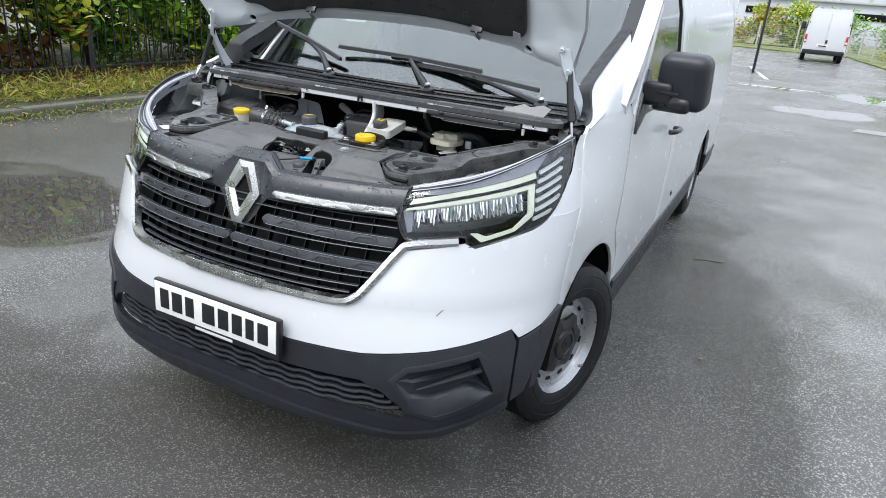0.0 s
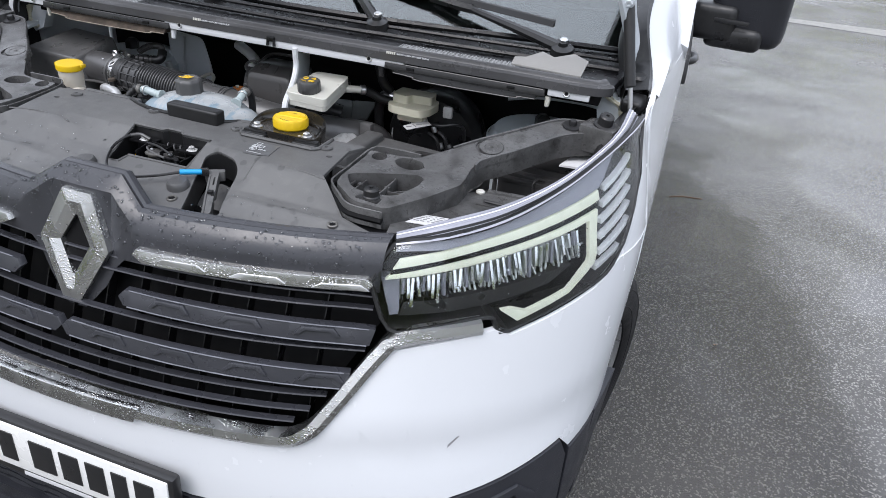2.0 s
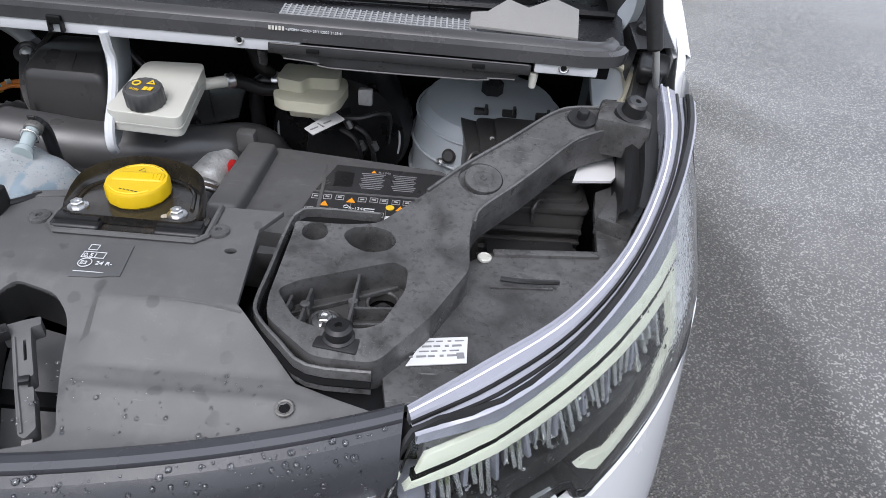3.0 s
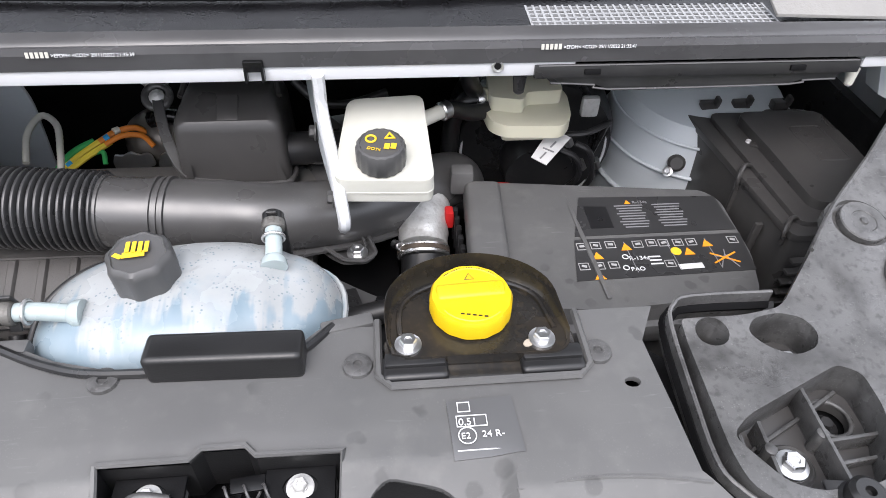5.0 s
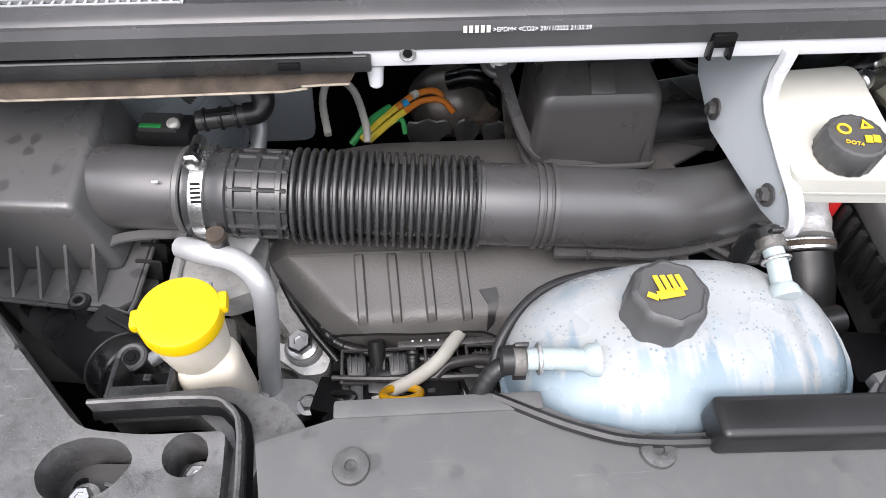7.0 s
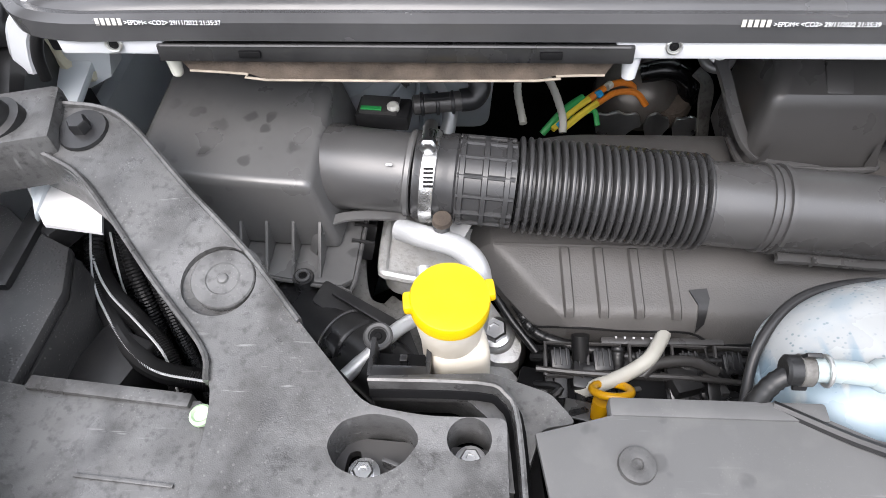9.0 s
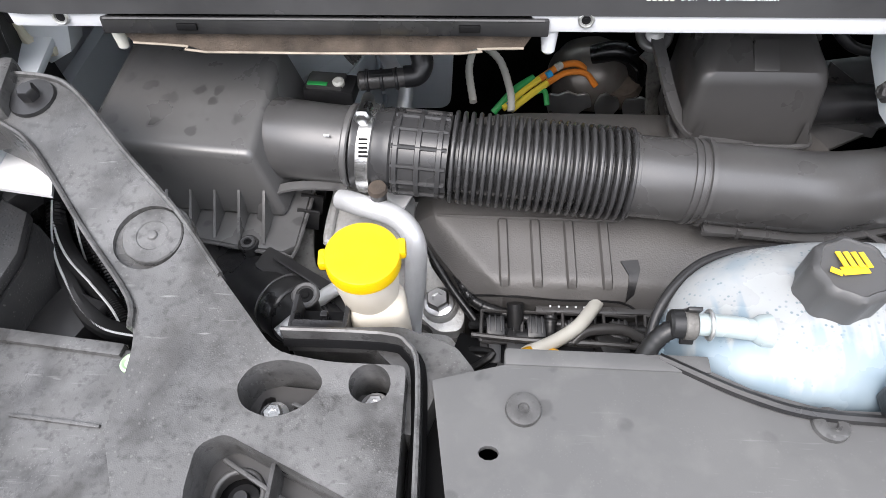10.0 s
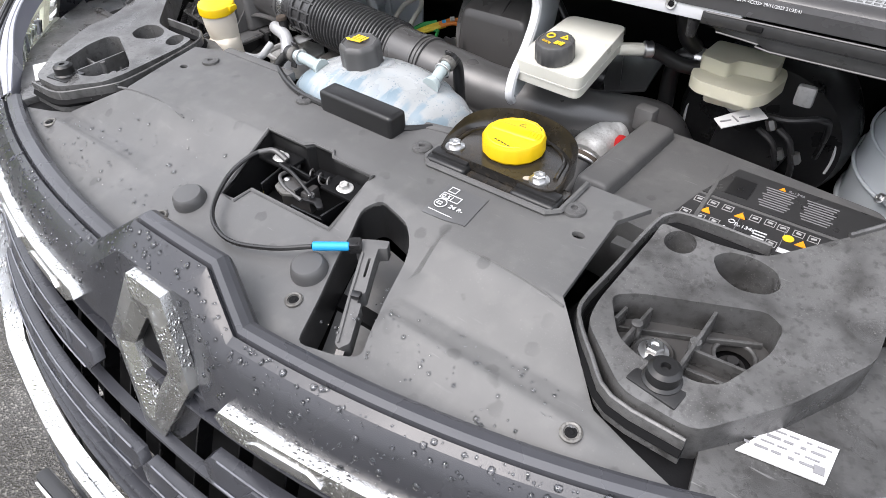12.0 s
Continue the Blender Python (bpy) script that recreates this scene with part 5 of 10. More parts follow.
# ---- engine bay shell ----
# floor, firewall and radiator near black: depth shade of the bay in their colour
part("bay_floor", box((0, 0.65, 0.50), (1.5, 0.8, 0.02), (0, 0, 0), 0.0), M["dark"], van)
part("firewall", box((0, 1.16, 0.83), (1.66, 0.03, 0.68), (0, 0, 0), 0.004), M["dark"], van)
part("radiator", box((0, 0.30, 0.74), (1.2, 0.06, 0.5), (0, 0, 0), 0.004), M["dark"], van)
for s in (1, -1):
    part("inner_wing", box((s * 0.845, 0.70, 0.80), (0.02, 0.16, 0.46), (0, 0, 0), 0.004), M["plastic"], van)
    part("inner_wing", box((s * 0.845, 0.945, 0.80), (0.02, 0.32, 0.46), (0, 0, 0), 0.004), M["plastic" if s > 0 else "paint_in"], van)
    part("wing_shelf", sheet([(s * 0.80, 0.66), (s * 0.865, 0.80), (s * 0.90, 1.08), (s * 0.80, 1.08), (s * 0.80, 0.80)], level(lambda x, y: 1.07 + 0.20 * (y - 0.62)), 0.01, (), 0, 0.1, 0.003), M["plastic" if s > 0 else "paint_in"], van)
    tower = lathe([(0.145, -0.35), (0.142, -0.05), (0.135, 0.01), (0.12, 0.035), (0.06, 0.045), (0.03, 0.05)], (s * 0.635, 1.0, 0.985), (0, -0.05, 1), 40)
    tw_ob = part("strut_tower", tower, M["paint_in"], van, "pale painted suspension strut tower")
    for z, r, w in ((0.880, 0.1455, 0.004), (0.948, 0.1440, 0.0028), (0.998, 0.1370, 0.0022)):
        part("tower_seam", ring((s * 0.635, 1.0 - 0.05 * (z - 0.985), z), (0, -0.05, 1), r, w, 48), M["paint_in"], tw_ob)
    part("tower_flange", tube([(s * 0.52, 1.09, 1.06), (s * 0.60, 1.10, 1.075), (s * 0.72, 1.10, 1.08), (s * 0.80, 1.08, 1.075)], 0.004, 8, 5), M["paint_in"], tw_ob)
    part("tower_nut", lathe([(0.02, 0), (0.02, 0.02), (0.01, 0.03)], (s * 0.635, 1.0, 1.035), (0, 0, 1), 6), M["plastic"], tw_ob)
    plate = [(0.768, 1.200), (0.782, 1.204), (0.795, 1.195), (0.812, 1.172), (0.838, 1.165), (0.842, 1.130), (0.832, 1.102), (0.813, 1.085), (0.785, 1.098), (0.772, 1.15), (0.768, 1.19), (0.766, 1.196)]
    pil = part("hinge_pillar", sheet([(s * x, z) for x, z in plate], lambda x, z, d: Vector((x, 0.835 + 0.25 * (z - 1.1) + d, z)), 0.03, (), 0.02, 0.02, 0.006), M["paint_in"], van, "white hinge pillar with sealant")
    part("pillar_sealant", tube([(s * x, 0.832 + 0.25 * (z - 1.1), z) for x, z in ((0.772, 1.20), (0.774, 1.195), (0.778, 1.19), (0.80, 1.172), (0.826, 1.158), (0.832, 1.13), (0.822, 1.105), (0.80, 1.10))], 0.007, 8, 5, radii=lambda t: 1 + 0.35 * math.sin(23 * t)), M["cream"], pil, "cream sealant bead")
    inner = [(0.782, 0.56, 1.085), (0.792, 0.60, 1.10), (0.80, 0.665, 1.12), (0.812, 0.74, 1.14), (0.828, 0.80, 1.155), (0.84, 0.86, 1.17)]
    outer = [(0.816, 0.545, 1.104), (0.832, 0.60, 1.117), (0.842, 0.665, 1.138), (0.848, 0.74, 1.172), (0.868, 0.80, 1.195), (0.872, 0.86, 1.205)]
    sect = []
    if s < 0:
        inner, outer = inner[3:], outer[3:]
    for p, q in zip(inner, outer):
        p, q = Vector((s * p[0], p[1], p[2])), Vector((s * q[0], q[1], q[2]))
        sect.append([p - Vector((s * 0.01, 0, 0.16)), p, p.lerp(q, 0.18) + Vector((0, 0, 0.006)), p.lerp(q, 0.45) - Vector((0, 0, 0.004)), p.lerp(q, 0.55) + Vector((0, 0, 0.008)), q + Vector((0, 0, 0.002))])
    part("wing_gutter", loft([list(r) for r in zip(*[smooth_line([r[k] for r in sect], 5) for k in range(6)])]), M["rubber"], van, "black rubber gutter along the wing", angle=25)
    stop = part("bump_stop", lathe([(0.022, 0), (0.022, 0.03), (0.019, 0.034), (0.019, 0.052), (0.014, 0.058), (0.004, 0.058)], (s * 0.848, 0.865, 1.175), (0, -0.1, 1), 24), M["rubber"], van, "ribbed black rubber bump stop")
    for k in range(3):
        part("stop_ring", ring((s * 0.848, 0.865 - 0.001 * k, 1.184 + 0.008 * k), (0, -0.1, 1), 0.022, 0.002, 24), M["rubber"], stop)
    part("gutter_end", box((s * 0.85, 0.80, 1.185), (0.045, 0.05, 0.03), (15, 0, s * -15), 0.010, seg=3), M["rubber"], van)

post = part("hinge_post", tube([(-0.778, 0.79, 1.222), (-0.786, 0.785, 1.208), (-0.808, 0.785, 1.187), (-0.819, 0.785, 1.164), (-0.824, 0.785, 1.145)], 0.012, 8, 6, section=[(-0.011, -0.008), (0.011, -0.008), (0.011, 0.004), (0.007, 0.008), (-0.007, 0.008), (-0.011, 0.004)], up=(0, -1, 0)), M["paint"], van, "curved white hinge post with a black seal")
part("post_seal", tube([(-0.765, 0.778, 1.212), (-0.773, 0.775, 1.205), (-0.789, 0.775, 1.188), (-0.801, 0.775, 1.165), (-0.806, 0.775, 1.141)], 0.0055, 10), M["rubber"], post)

# ---- cowl: white rail, rubber seal, black strips, scuttle grille, wipers ----
rail = part("scuttle_rail", box((0.02, 0.765, 1.19), (0.64, 0.022, 0.020), (0, 0, 0), 0.003), M["paint"], van, "white painted scuttle rail with screws")
# near-black bar whose colour draws the shaded gap between seal and strip
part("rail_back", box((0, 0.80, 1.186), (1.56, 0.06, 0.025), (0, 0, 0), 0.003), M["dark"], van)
for s in (1, -1):
    end = part("rail_end", box((s * 0.715, 0.765, 1.192), (0.09, 0.022, 0.020), (0, 0, 0), 0.003), M["paint"], van)
    torx_screw("rail_screw", (s * 0.711, 0.7535, 1.193), 0.0075, end, (0, -1, 0.2))
    x0, x1 = (0.295, 0.665) if s > 0 else (-0.675, -0.285)
    strip = part("rail_strip", box(((x0 + x1) / 2, 0.756, 1.1855), (x1 - x0, 0.014, 0.0150), (-12, 0, 0), 0.002), M["plastic"], van, "black plastic rail strip")
    for q in (0.17, 0.8):
        xq = x0 + (x1 - x0) * (q if s > 0 else 1 - q)
        part("strip_slot", box((xq, 0.7485, 1.187), (0.018, 0.004, 0.006), (-12, 0, 0), 0.001), M["dark"], strip)
    low = 1.160 if s < 0 else 1.164
    # lighter thin line: highlight on the strip's top edge put into colour
    part("strip_highlight", tube([(x0 + 0.004, 0.7505, 1.1935), ((x0 + x1) / 2, 0.7505, 1.1935), (x1 - 0.004, 0.7505, 1.1935)], 0.0012, 6, 2), M["duct"], strip)
    felt_pts = [(x0 + 0.01, 1.181), (x1 - 0.01, 1.181), (x1 - 0.02, low + 0.006), (x1 - 0.06, low + 0.005), (x1 - 0.075, low + 0.001), (x0 + 0.085, low), (x0 + 0.07, low + 0.005), (x0 + 0.02, low + 0.008)]
    part("felt_edge", sheet(felt_pts, lambda x, z, d: Vector((x, 0.756 - 0.25 * (1.181 - z) + d, z)), 0.03, (), 0.03, 0, 0.002), M["felt"] if s < 0 else M["plastic"], van, "frayed brown felt edge" if s < 0 else "black rubber lip below the strip")
    part("felt_hem", tube([(x, 0.756 - 0.25 * (1.181 - z) - 0.0002, z - 0.0004) for x, z in reversed(felt_pts[2:])], 0.0012, 6, 2), M["slab_edge"] if s < 0 else M["duct"], van)
    part("strip_peg", cyl((s * 0.283, 0.765, 1.178), (s * 0.283, 0.762, 1.155), 0.008, 0.006, 12, 0.002), M["paint"] if s < 0 else M["plastic"], van)
    part("strip_peg", cyl((s * 0.672, 0.765, 1.178), (s * 0.672, 0.762, 1.155), 0.007, 0.005, 12, 0.002), M["milky"], van)
for x in (-0.255, 0.255):
    torx_screw("rail_screw", (x, 0.7535, 1.193), 0.0068, rail, (0, -1, 0.15))
clip = part("rail_clip", box((0.003, 0.752, 1.200), (0.020, 0.012, 0.012), (-8, 0, 0), 0.002), M["gloss"], rail, "black plastic rail clip")
for q in (-1, 1):
    part("clip_leg", box((0.003 + 0.0085 * q, 0.750, 1.190), (0.003, 0.010, 0.014), (-8, 0, 0), 0.001), M["gloss"], clip)
seal = part("bonnet_seal", tube([(-0.80, 0.80, 1.211), (-0.755, 0.772, 1.211), (-0.6, 0.772, 1.211), (0, 0.772, 1.211), (0.6, 0.772, 1.211), (0.755, 0.772, 1.211), (0.79, 0.80, 1.211)], 0.02, 12, 8,
            section=[(0.020, -0.014), (0.021, 0.003), (0.013, 0.007), (0.005, 0.005), (0.001, 0.009), (-0.010, 0.013), (-0.013, 0.012), (-0.016, 0.005), (-0.016, -0.014)]), M["seal"], van, "black rubber bonnet seal with white print")
for x, t in ((-0.692, "37"), (-0.187, "39"), (0.322, "41")):
    tilt = pose(x, 0.7492, 1.2135, 78, 0, 0)
    writing("seal_print", ">EPDM< <CO2> 29/11/2022 21:35:" + t, 0.0050, tilt, M["print"], seal)
    for k in range(5):
        part("print_bar", box((x - 0.022 + 0.0046 * k, 0.7500, 1.2156), (0.0031, 0.0006, 0.0056), (-12, 0, 0), 0.0), M["hose"], seal)
cowl = part("scuttle_panel", sheet([(-0.80, 0.79), (0.80, 0.79), (0.84, 1.10), (0.5, 1.04), (0, 0.99), (-0.5, 1.04), (-0.84, 1.10)], level(lambda x, y: 1.212 + 0.06 * (y - 0.79)), 0.02,
            [[(0.30, 0.796), (0.585, 0.796), (0.585, 0.85), (0.30, 0.85)], [(-0.72, 0.794), (-0.44, 0.794), (-0.44, 0.85), (-0.72, 0.85)]], 0.1, 0.05, 0.003), M["scuttle"], van, "wet black plastic scuttle panel")
for xa, xb in ((0.30, 0.585), (-0.72, -0.44)):
    # near-black box under the mesh, shade of its holes put into colour
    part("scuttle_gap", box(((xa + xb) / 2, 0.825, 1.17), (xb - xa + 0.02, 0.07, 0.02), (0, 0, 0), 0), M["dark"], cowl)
    mesh = bmesh.new()
    n = int((xb - xa) / 0.0086)
    for i in range(n + 1):
        box((xa + i * (xb - xa) / n, 0.825, 1.213), (0.0026, 0.052, 0.004), (3, 0, 0), 0, mesh)
    for k in range(6):
        box(((xa + xb) / 2, 0.802 + 0.0095 * k, 1.213), (xb - xa, 0.0026, 0.004), (3, 0, 0), 0, mesh)
    part("scuttle_mesh", mesh, M["mesh_grey"], cowl, "fine grey scuttle mesh", kind="stuff")
flap = [(0.575, 0.797), (0.73, 0.79), (0.735, 0.85), (0.70, 0.87), (0.66, 0.845), (0.63, 0.86), (0.60, 0.83), (0.575, 0.825)]
part("scuttle_flap", sheet(flap, level(lambda x, y: 1.226 + 0.35 * (y - 0.795)), 0.004, (), 0, 0, 0.001), M["flap"], cowl, "torn grey flap at the scuttle end")
for k, (pts, r) in enumerate((([(-0.8, 0.90, 1.225), (0, 0.865, 1.225), (0.8, 0.90, 1.225)], 0.006), ([(-0.82, 0.97, 1.232), (0, 0.925, 1.232), (0.82, 0.97, 1.232)], 0.005), ([(-0.83, 1.06, 1.238), (0, 0.975, 1.236), (0.83, 1.06, 1.238)], 0.008))):
    part("scuttle_rib", tube(pts, r, 6, 8), M["scuttle"], cowl)


rain("rain_film", 420, 21, lambda u, v: (Vector(((u - 0.5) * 1.5, 0.86 + 0.12 * v, 1.2125 + 0.06 * (0.07 + 0.12 * v))), Vector((0, 0, 1))), cowl, 0.0045)


def wiper(pivot, elbow, joint, a, b):
    w = part("wiper", tube([pivot, elbow, joint], 0.012, 8, 6, radii=lambda t: 1.3 - 0.6 * t), M["plastic"], van, "black wiper arm and blade wet with rain")
    part("wiper_pivot", lathe([(0.028, 0), (0.026, 0.018), (0.012, 0.024), (0.010, 0.032)], (pivot[0], pivot[1], pivot[2] - 0.012), (0, -0.3, 1), 24), M["plastic"], w)
    part("pivot_nut", lathe([(0.011, 0), (0.011, 0.01), (0.005, 0.014)], (pivot[0], pivot[1], pivot[2] + 0.014), (0, -0.3, 1), 6), M["steel"], w)
    part("wiper_blade", tube([a, [(p + q) / 2 + (0.0, 0.0, 0.006)[i] for i, (p, q) in enumerate(zip(a, b))], b], 0.009, 6, 6, section=[(-0.010, -0.004), (0.010, -0.004), (0.005, 0.010), (-0.003, 0.012)]), M["rubber"], w)
    part("blade_bridge", tube([[(p * 0.6 + q * 0.4) for p, q in zip(a, b)], joint, [(p * 0.4 + q * 0.6) for p, q in zip(a, b)]], 0.012, 6, 4), M["plastic"], w)


wiper((0.20, 0.925, 1.238), (0.12, 0.99, 1.285), (0.02, 1.085, 1.33), (-0.35, 1.10, 1.338), (0.36, 1.07, 1.315))
wiper((0.66, 0.955, 1.24), (0.54, 0.995, 1.262), (0.40, 1.04, 1.285), (0.07, 1.075, 1.308), (0.62, 1.03, 1.278))
wiper((-0.30, 0.96, 1.236), (-0.42, 1.06, 1.305), (-0.55, 1.125, 1.352), (-0.80, 1.20, 1.405), (-0.30, 1.04, 1.293))
part("screen_sticker", sheet([(-0.50, 0.30), (-0.36, 0.30), (-0.34, 0.40), (-0.48, 0.40)], lambda x, t, d: screen_place(x, t, 0.007 + d), 0.001), M["paper"], van)

# ---- radiator cover ----


def cover_z(x, y):
    """Flat towards the rear, falling to the front; on both sides a ramp, a flat shelf and a low front ridge."""
    mid = lerp(y, [0.16, 0.25, 0.315, 0.372, 0.40, 0.53], [1.018, 1.034, 1.050, 1.081, 1.084, 1.087])
    k = abs(x)
    side = lerp(y, [0.16, 0.222, 0.240, 0.258, 0.266, 0.284, 0.292, 0.335, 0.343, 0.40, 0.53], [1.016, 1.027, 1.036, 1.046, 1.044, 1.045, 1.050, 1.0775, 1.0815, 1.084, 1.087])
    w = max(0, min(1, (k - (0.205 if x > 0 else 0.17)) / (0.012 if x > 0 else 0.08))) * max(0, min(1, (0.46 - k) / 0.05))
    return mid + (side - mid) * w


cover_out = [(-0.515, 0.256), (-0.38, 0.214), (-0.28, 0.193), (-0.135, 0.176), (-0.115, 0.186), (-0.07, 0.200), (0.07, 0.200), (0.10, 0.186), (0.135, 0.176), (0.28, 0.193), (0.38, 0.214), (0.515, 0.256),
             (0.425, 0.280), (0.354, 0.345), (0.346, 0.465), (0.366, 0.502), (0.293, 0.502), (0.293, 0.442), (0.283, 0.432), (0.128, 0.432), (0.118, 0.442), (0.118, 0.496), (0.068, 0.496), (0.045, 0.474), (0.0, 0.466),
             (-0.10, 0.466), (-0.145, 0.478), (-0.17, 0.490), (-0.31, 0.490), (-0.366, 0.474), (-0.342, 0.340), (-0.425, 0.280)]
latch_hole = [(-0.088, 0.383), (-0.022, 0.383), (-0.014, 0.391), (0.018, 0.391), (0.026, 0.383), (0.090, 0.382), (0.084, 0.312), (-0.045, 0.310), (-0.052, 0.288), (-0.078, 0.288)]
well = soft_corners([(0.104, 0.345), (0.120, 0.362), (0.165, 0.352), (0.184, 0.332), (0.200, 0.270), (0.220, 0.215), (0.200, 0.203), (0.156, 0.192), (0.140, 0.235), (0.118, 0.290)], 0.010, 3)
slot_hole = [oval(s * 0.325, 0.424, 0.007, 0.005, 10) for s in (1, -1)]
cover = part("radiator_cover", sheet(cover_out, level(cover_z), 0.006, [latch_hole, well, *slot_hole], 0.012, 0.004, 0.0015), M["cover"], None, "matt black moulded radiator cover with dust and rain spots", category="radiator cover")
# opening walls coloured blacker than the cover to stand for shade inside
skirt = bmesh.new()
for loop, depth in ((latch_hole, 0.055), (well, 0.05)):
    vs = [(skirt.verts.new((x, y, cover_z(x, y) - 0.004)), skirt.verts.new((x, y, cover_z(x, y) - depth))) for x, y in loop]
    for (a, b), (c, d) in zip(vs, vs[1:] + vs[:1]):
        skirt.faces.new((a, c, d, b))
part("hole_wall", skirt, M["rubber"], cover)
part("well_floor", sheet(well, level(lambda x, y: lerp(y, [0.19, 0.24, 0.31, 0.36], [0.955, 0.972, 0.998, 1.006])), 0.004, (), 0.02, 0.01), M["cover"], cover)
# latch floor and seats near black, the opening's shade painted in
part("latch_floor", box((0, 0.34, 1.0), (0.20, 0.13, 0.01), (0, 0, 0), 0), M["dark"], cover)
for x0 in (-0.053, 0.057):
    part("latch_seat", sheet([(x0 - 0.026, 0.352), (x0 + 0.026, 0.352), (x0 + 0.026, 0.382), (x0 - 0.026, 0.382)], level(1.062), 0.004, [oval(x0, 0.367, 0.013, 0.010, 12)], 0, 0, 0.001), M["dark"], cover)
lip_pts = [(x, y, cover_z(x, y) + 0.001) for x, y in latch_hole]
part("hole_lip", tube(lip_pts + lip_pts[:1], 0.0025, 6, 0), M["cover"], cover)
part("rear_flange", box((-0.243, 0.495, 1.081), (0.145, 0.014, 0.014), (0, 0, 0), 0.003), M["cover"], cover)
part("rear_flange", box((0.092, 0.501, 1.081), (0.046, 0.014, 0.014), (0, 0, 12), 0.003), M["cover"], cover)
for s in (1, -1):
    line = [(s * 0.215, 0.343), (s * 0.27, 0.346), (s * 0.32, 0.343), (s * 0.36, 0.337)]
    part("cover_crease", tube([(x, y, cover_z(x, y) - 0.0002) for x, y in line], 0.0016, 6, 5), M["cover"], cover)
for x in (-0.302, -0.1, 0.101, 0.303):
    b = lathe([(0.0125, 0), (0.0118, 0.003), (0.007, 0.0045), (0.004, 0.004), (0.0035, 0.002)], (x, 0.455, cover_z(x, 0.455)), (0, 0, 1), 24)
    part("cover_screw", b, M["bracket"], cover, "grey flat push screw")
for x, y in ((-0.42, 0.252), (0.42, 0.252), (-0.117, 0.226), (0.117, 0.226)):
    torx_screw("cover_screw", (x, y, cover_z(x, y)), 0.0095, cover, (0, -0.1, 1), M["dirty_alu"])
for x in (-0.104, 0.104):
    part("rubber_stop", lathe([(0.021, -0.02), (0.0205, 0.004), (0.0185, 0.012), (0.016, 0.0145), (0.008, 0.015)], (x, 0.262, cover_z(x, 0.262) - 0.002), (0, -0.12, 1), 32), M["cap"], cover, "round dark grey rubber bonnet stop")
part("rubber_block", box((-0.003, 0.464, 1.098), (0.124, 0.030, 0.030), (0, 0, -1.5), 0.006, seg=3), M["rubber"], cover, "long black rubber block")

rain("rain_film", 170, 12, lambda u, v: (Vector((-0.46 + 0.36 * u, 0.222 + 0.13 * v * v, cover_z(-0.46 + 0.36 * u, 0.222 + 0.13 * v * v))), Vector((0, -0.2, 1))), cover, 0.0034)
rain("rain_film", 110, 13, lambda u, v: (Vector((0.16 + 0.26 * u, 0.215 + 0.07 * v, cover_z(0.16 + 0.26 * u, 0.215 + 0.07 * v))), Vector((0, -0.2, 1))), cover, 0.003)

# sealing label on the cover
lb = part("cover_label", sheet([(0.172, 0.368), (0.226, 0.370), (0.222, 0.418), (0.170, 0.416)], level(lambda x, y: cover_z(x, y) + 0.0012), 0.0008, (), 0.02, 0.0125), M["sticker"], cover, "grey printed label")
zt = 1.0865
writing("label_print", "0,51", 0.0085, pose(0.1775, 0.3935, zt, -2), M["print"], lb)
writing("label_print", "24 R-", 0.008, pose(0.1945, 0.383, zt - 0.001, -3), M["print"], lb)
writing("label_print", "E2", 0.0075, pose(0.1785, 0.3825, zt - 0.001, -3), M["print"], lb)
part("label_ring", ring((0.1835, 0.3852, zt - 0.001), (0, 0, 1), 0.0068, 0.0005, 24), M["print"], lb)
for pts in ([(0.176, 0.392), (0.2, 0.392), (0.2, 0.402), (0.176, 0.402)], [(0.178, 0.405), (0.188, 0.405), (0.188, 0.414), (0.178, 0.414)]):
    inner_pts = [(x + (0.0007 if i in (0, 3) else -0.0007), y + (0.0007 if i < 2 else -0.0007)) for i, (x, y) in enumerate(pts)]
    part("label_frame", sheet(pts, level(zt + 0.0002), 0.0006, [inner_pts]), M["print"], lb)
part("label_line", box((0.196, 0.3745, 1.0825), (0.042, 0.0008, 0.0006), (-14, 0, 0), 0), M["print"], lb)

# latch mechanism in the opening
latch = part("bonnet_latch", box((0.0, 0.345, 1.040), (0.045, 0.022, 0.030), (0, 0, 8), 0.004), M["box_black"], None, "greasy steel bonnet latch in its opening", category="latch")
for x, a in ((-0.053, 8), (0.057, -6)):
    strap = sheet(soft_corners([(x - 0.028, 0.357), (x + 0.026, 0.354), (x + 0.028, 0.374), (x - 0.024, 0.379)], 0.006, 3), level(lambda u, v, x=x: 1.060 - 5 * (u - x) ** 2), 0.0028, (), 0.006, 0, 0.0006)
    part("latch_plate", strap, M["plastic"], latch, "bent black strap plate")
    part("bolt_flange", lathe([(0.0105, 0), (0.0105, 0.0015), (0.0075, 0.003)], (x, 0.366, 1.0605), (0, -0.1, 1), 24), M["alu"], latch, "bright flange bolt")
    hex_bolt("latch_bolt", (x, 0.366, 1.0625), 0.0058, latch, M["alu"], (0, -0.1, 1), 1.05)
claw = [(-0.024, 0.328), (-0.006, 0.322), (0.010, 0.330), (0.008, 0.338), (-0.004, 0.334), (-0.012, 0.340), (-0.006, 0.352), (-0.018, 0.356), (-0.027, 0.344)]
part("latch_claw", sheet(soft_corners(claw, 0.003, 2), level(1.054), 0.004, [oval(-0.0195, 0.345, 0.0028, 0.0028, 10)], 0, 0, 0.0008), M["dirty_alu"], latch, "dull steel claw")
pawl = [(0.014, 0.330), (0.034, 0.336), (0.046, 0.330), (0.050, 0.336), (0.036, 0.346), (0.018, 0.344)]
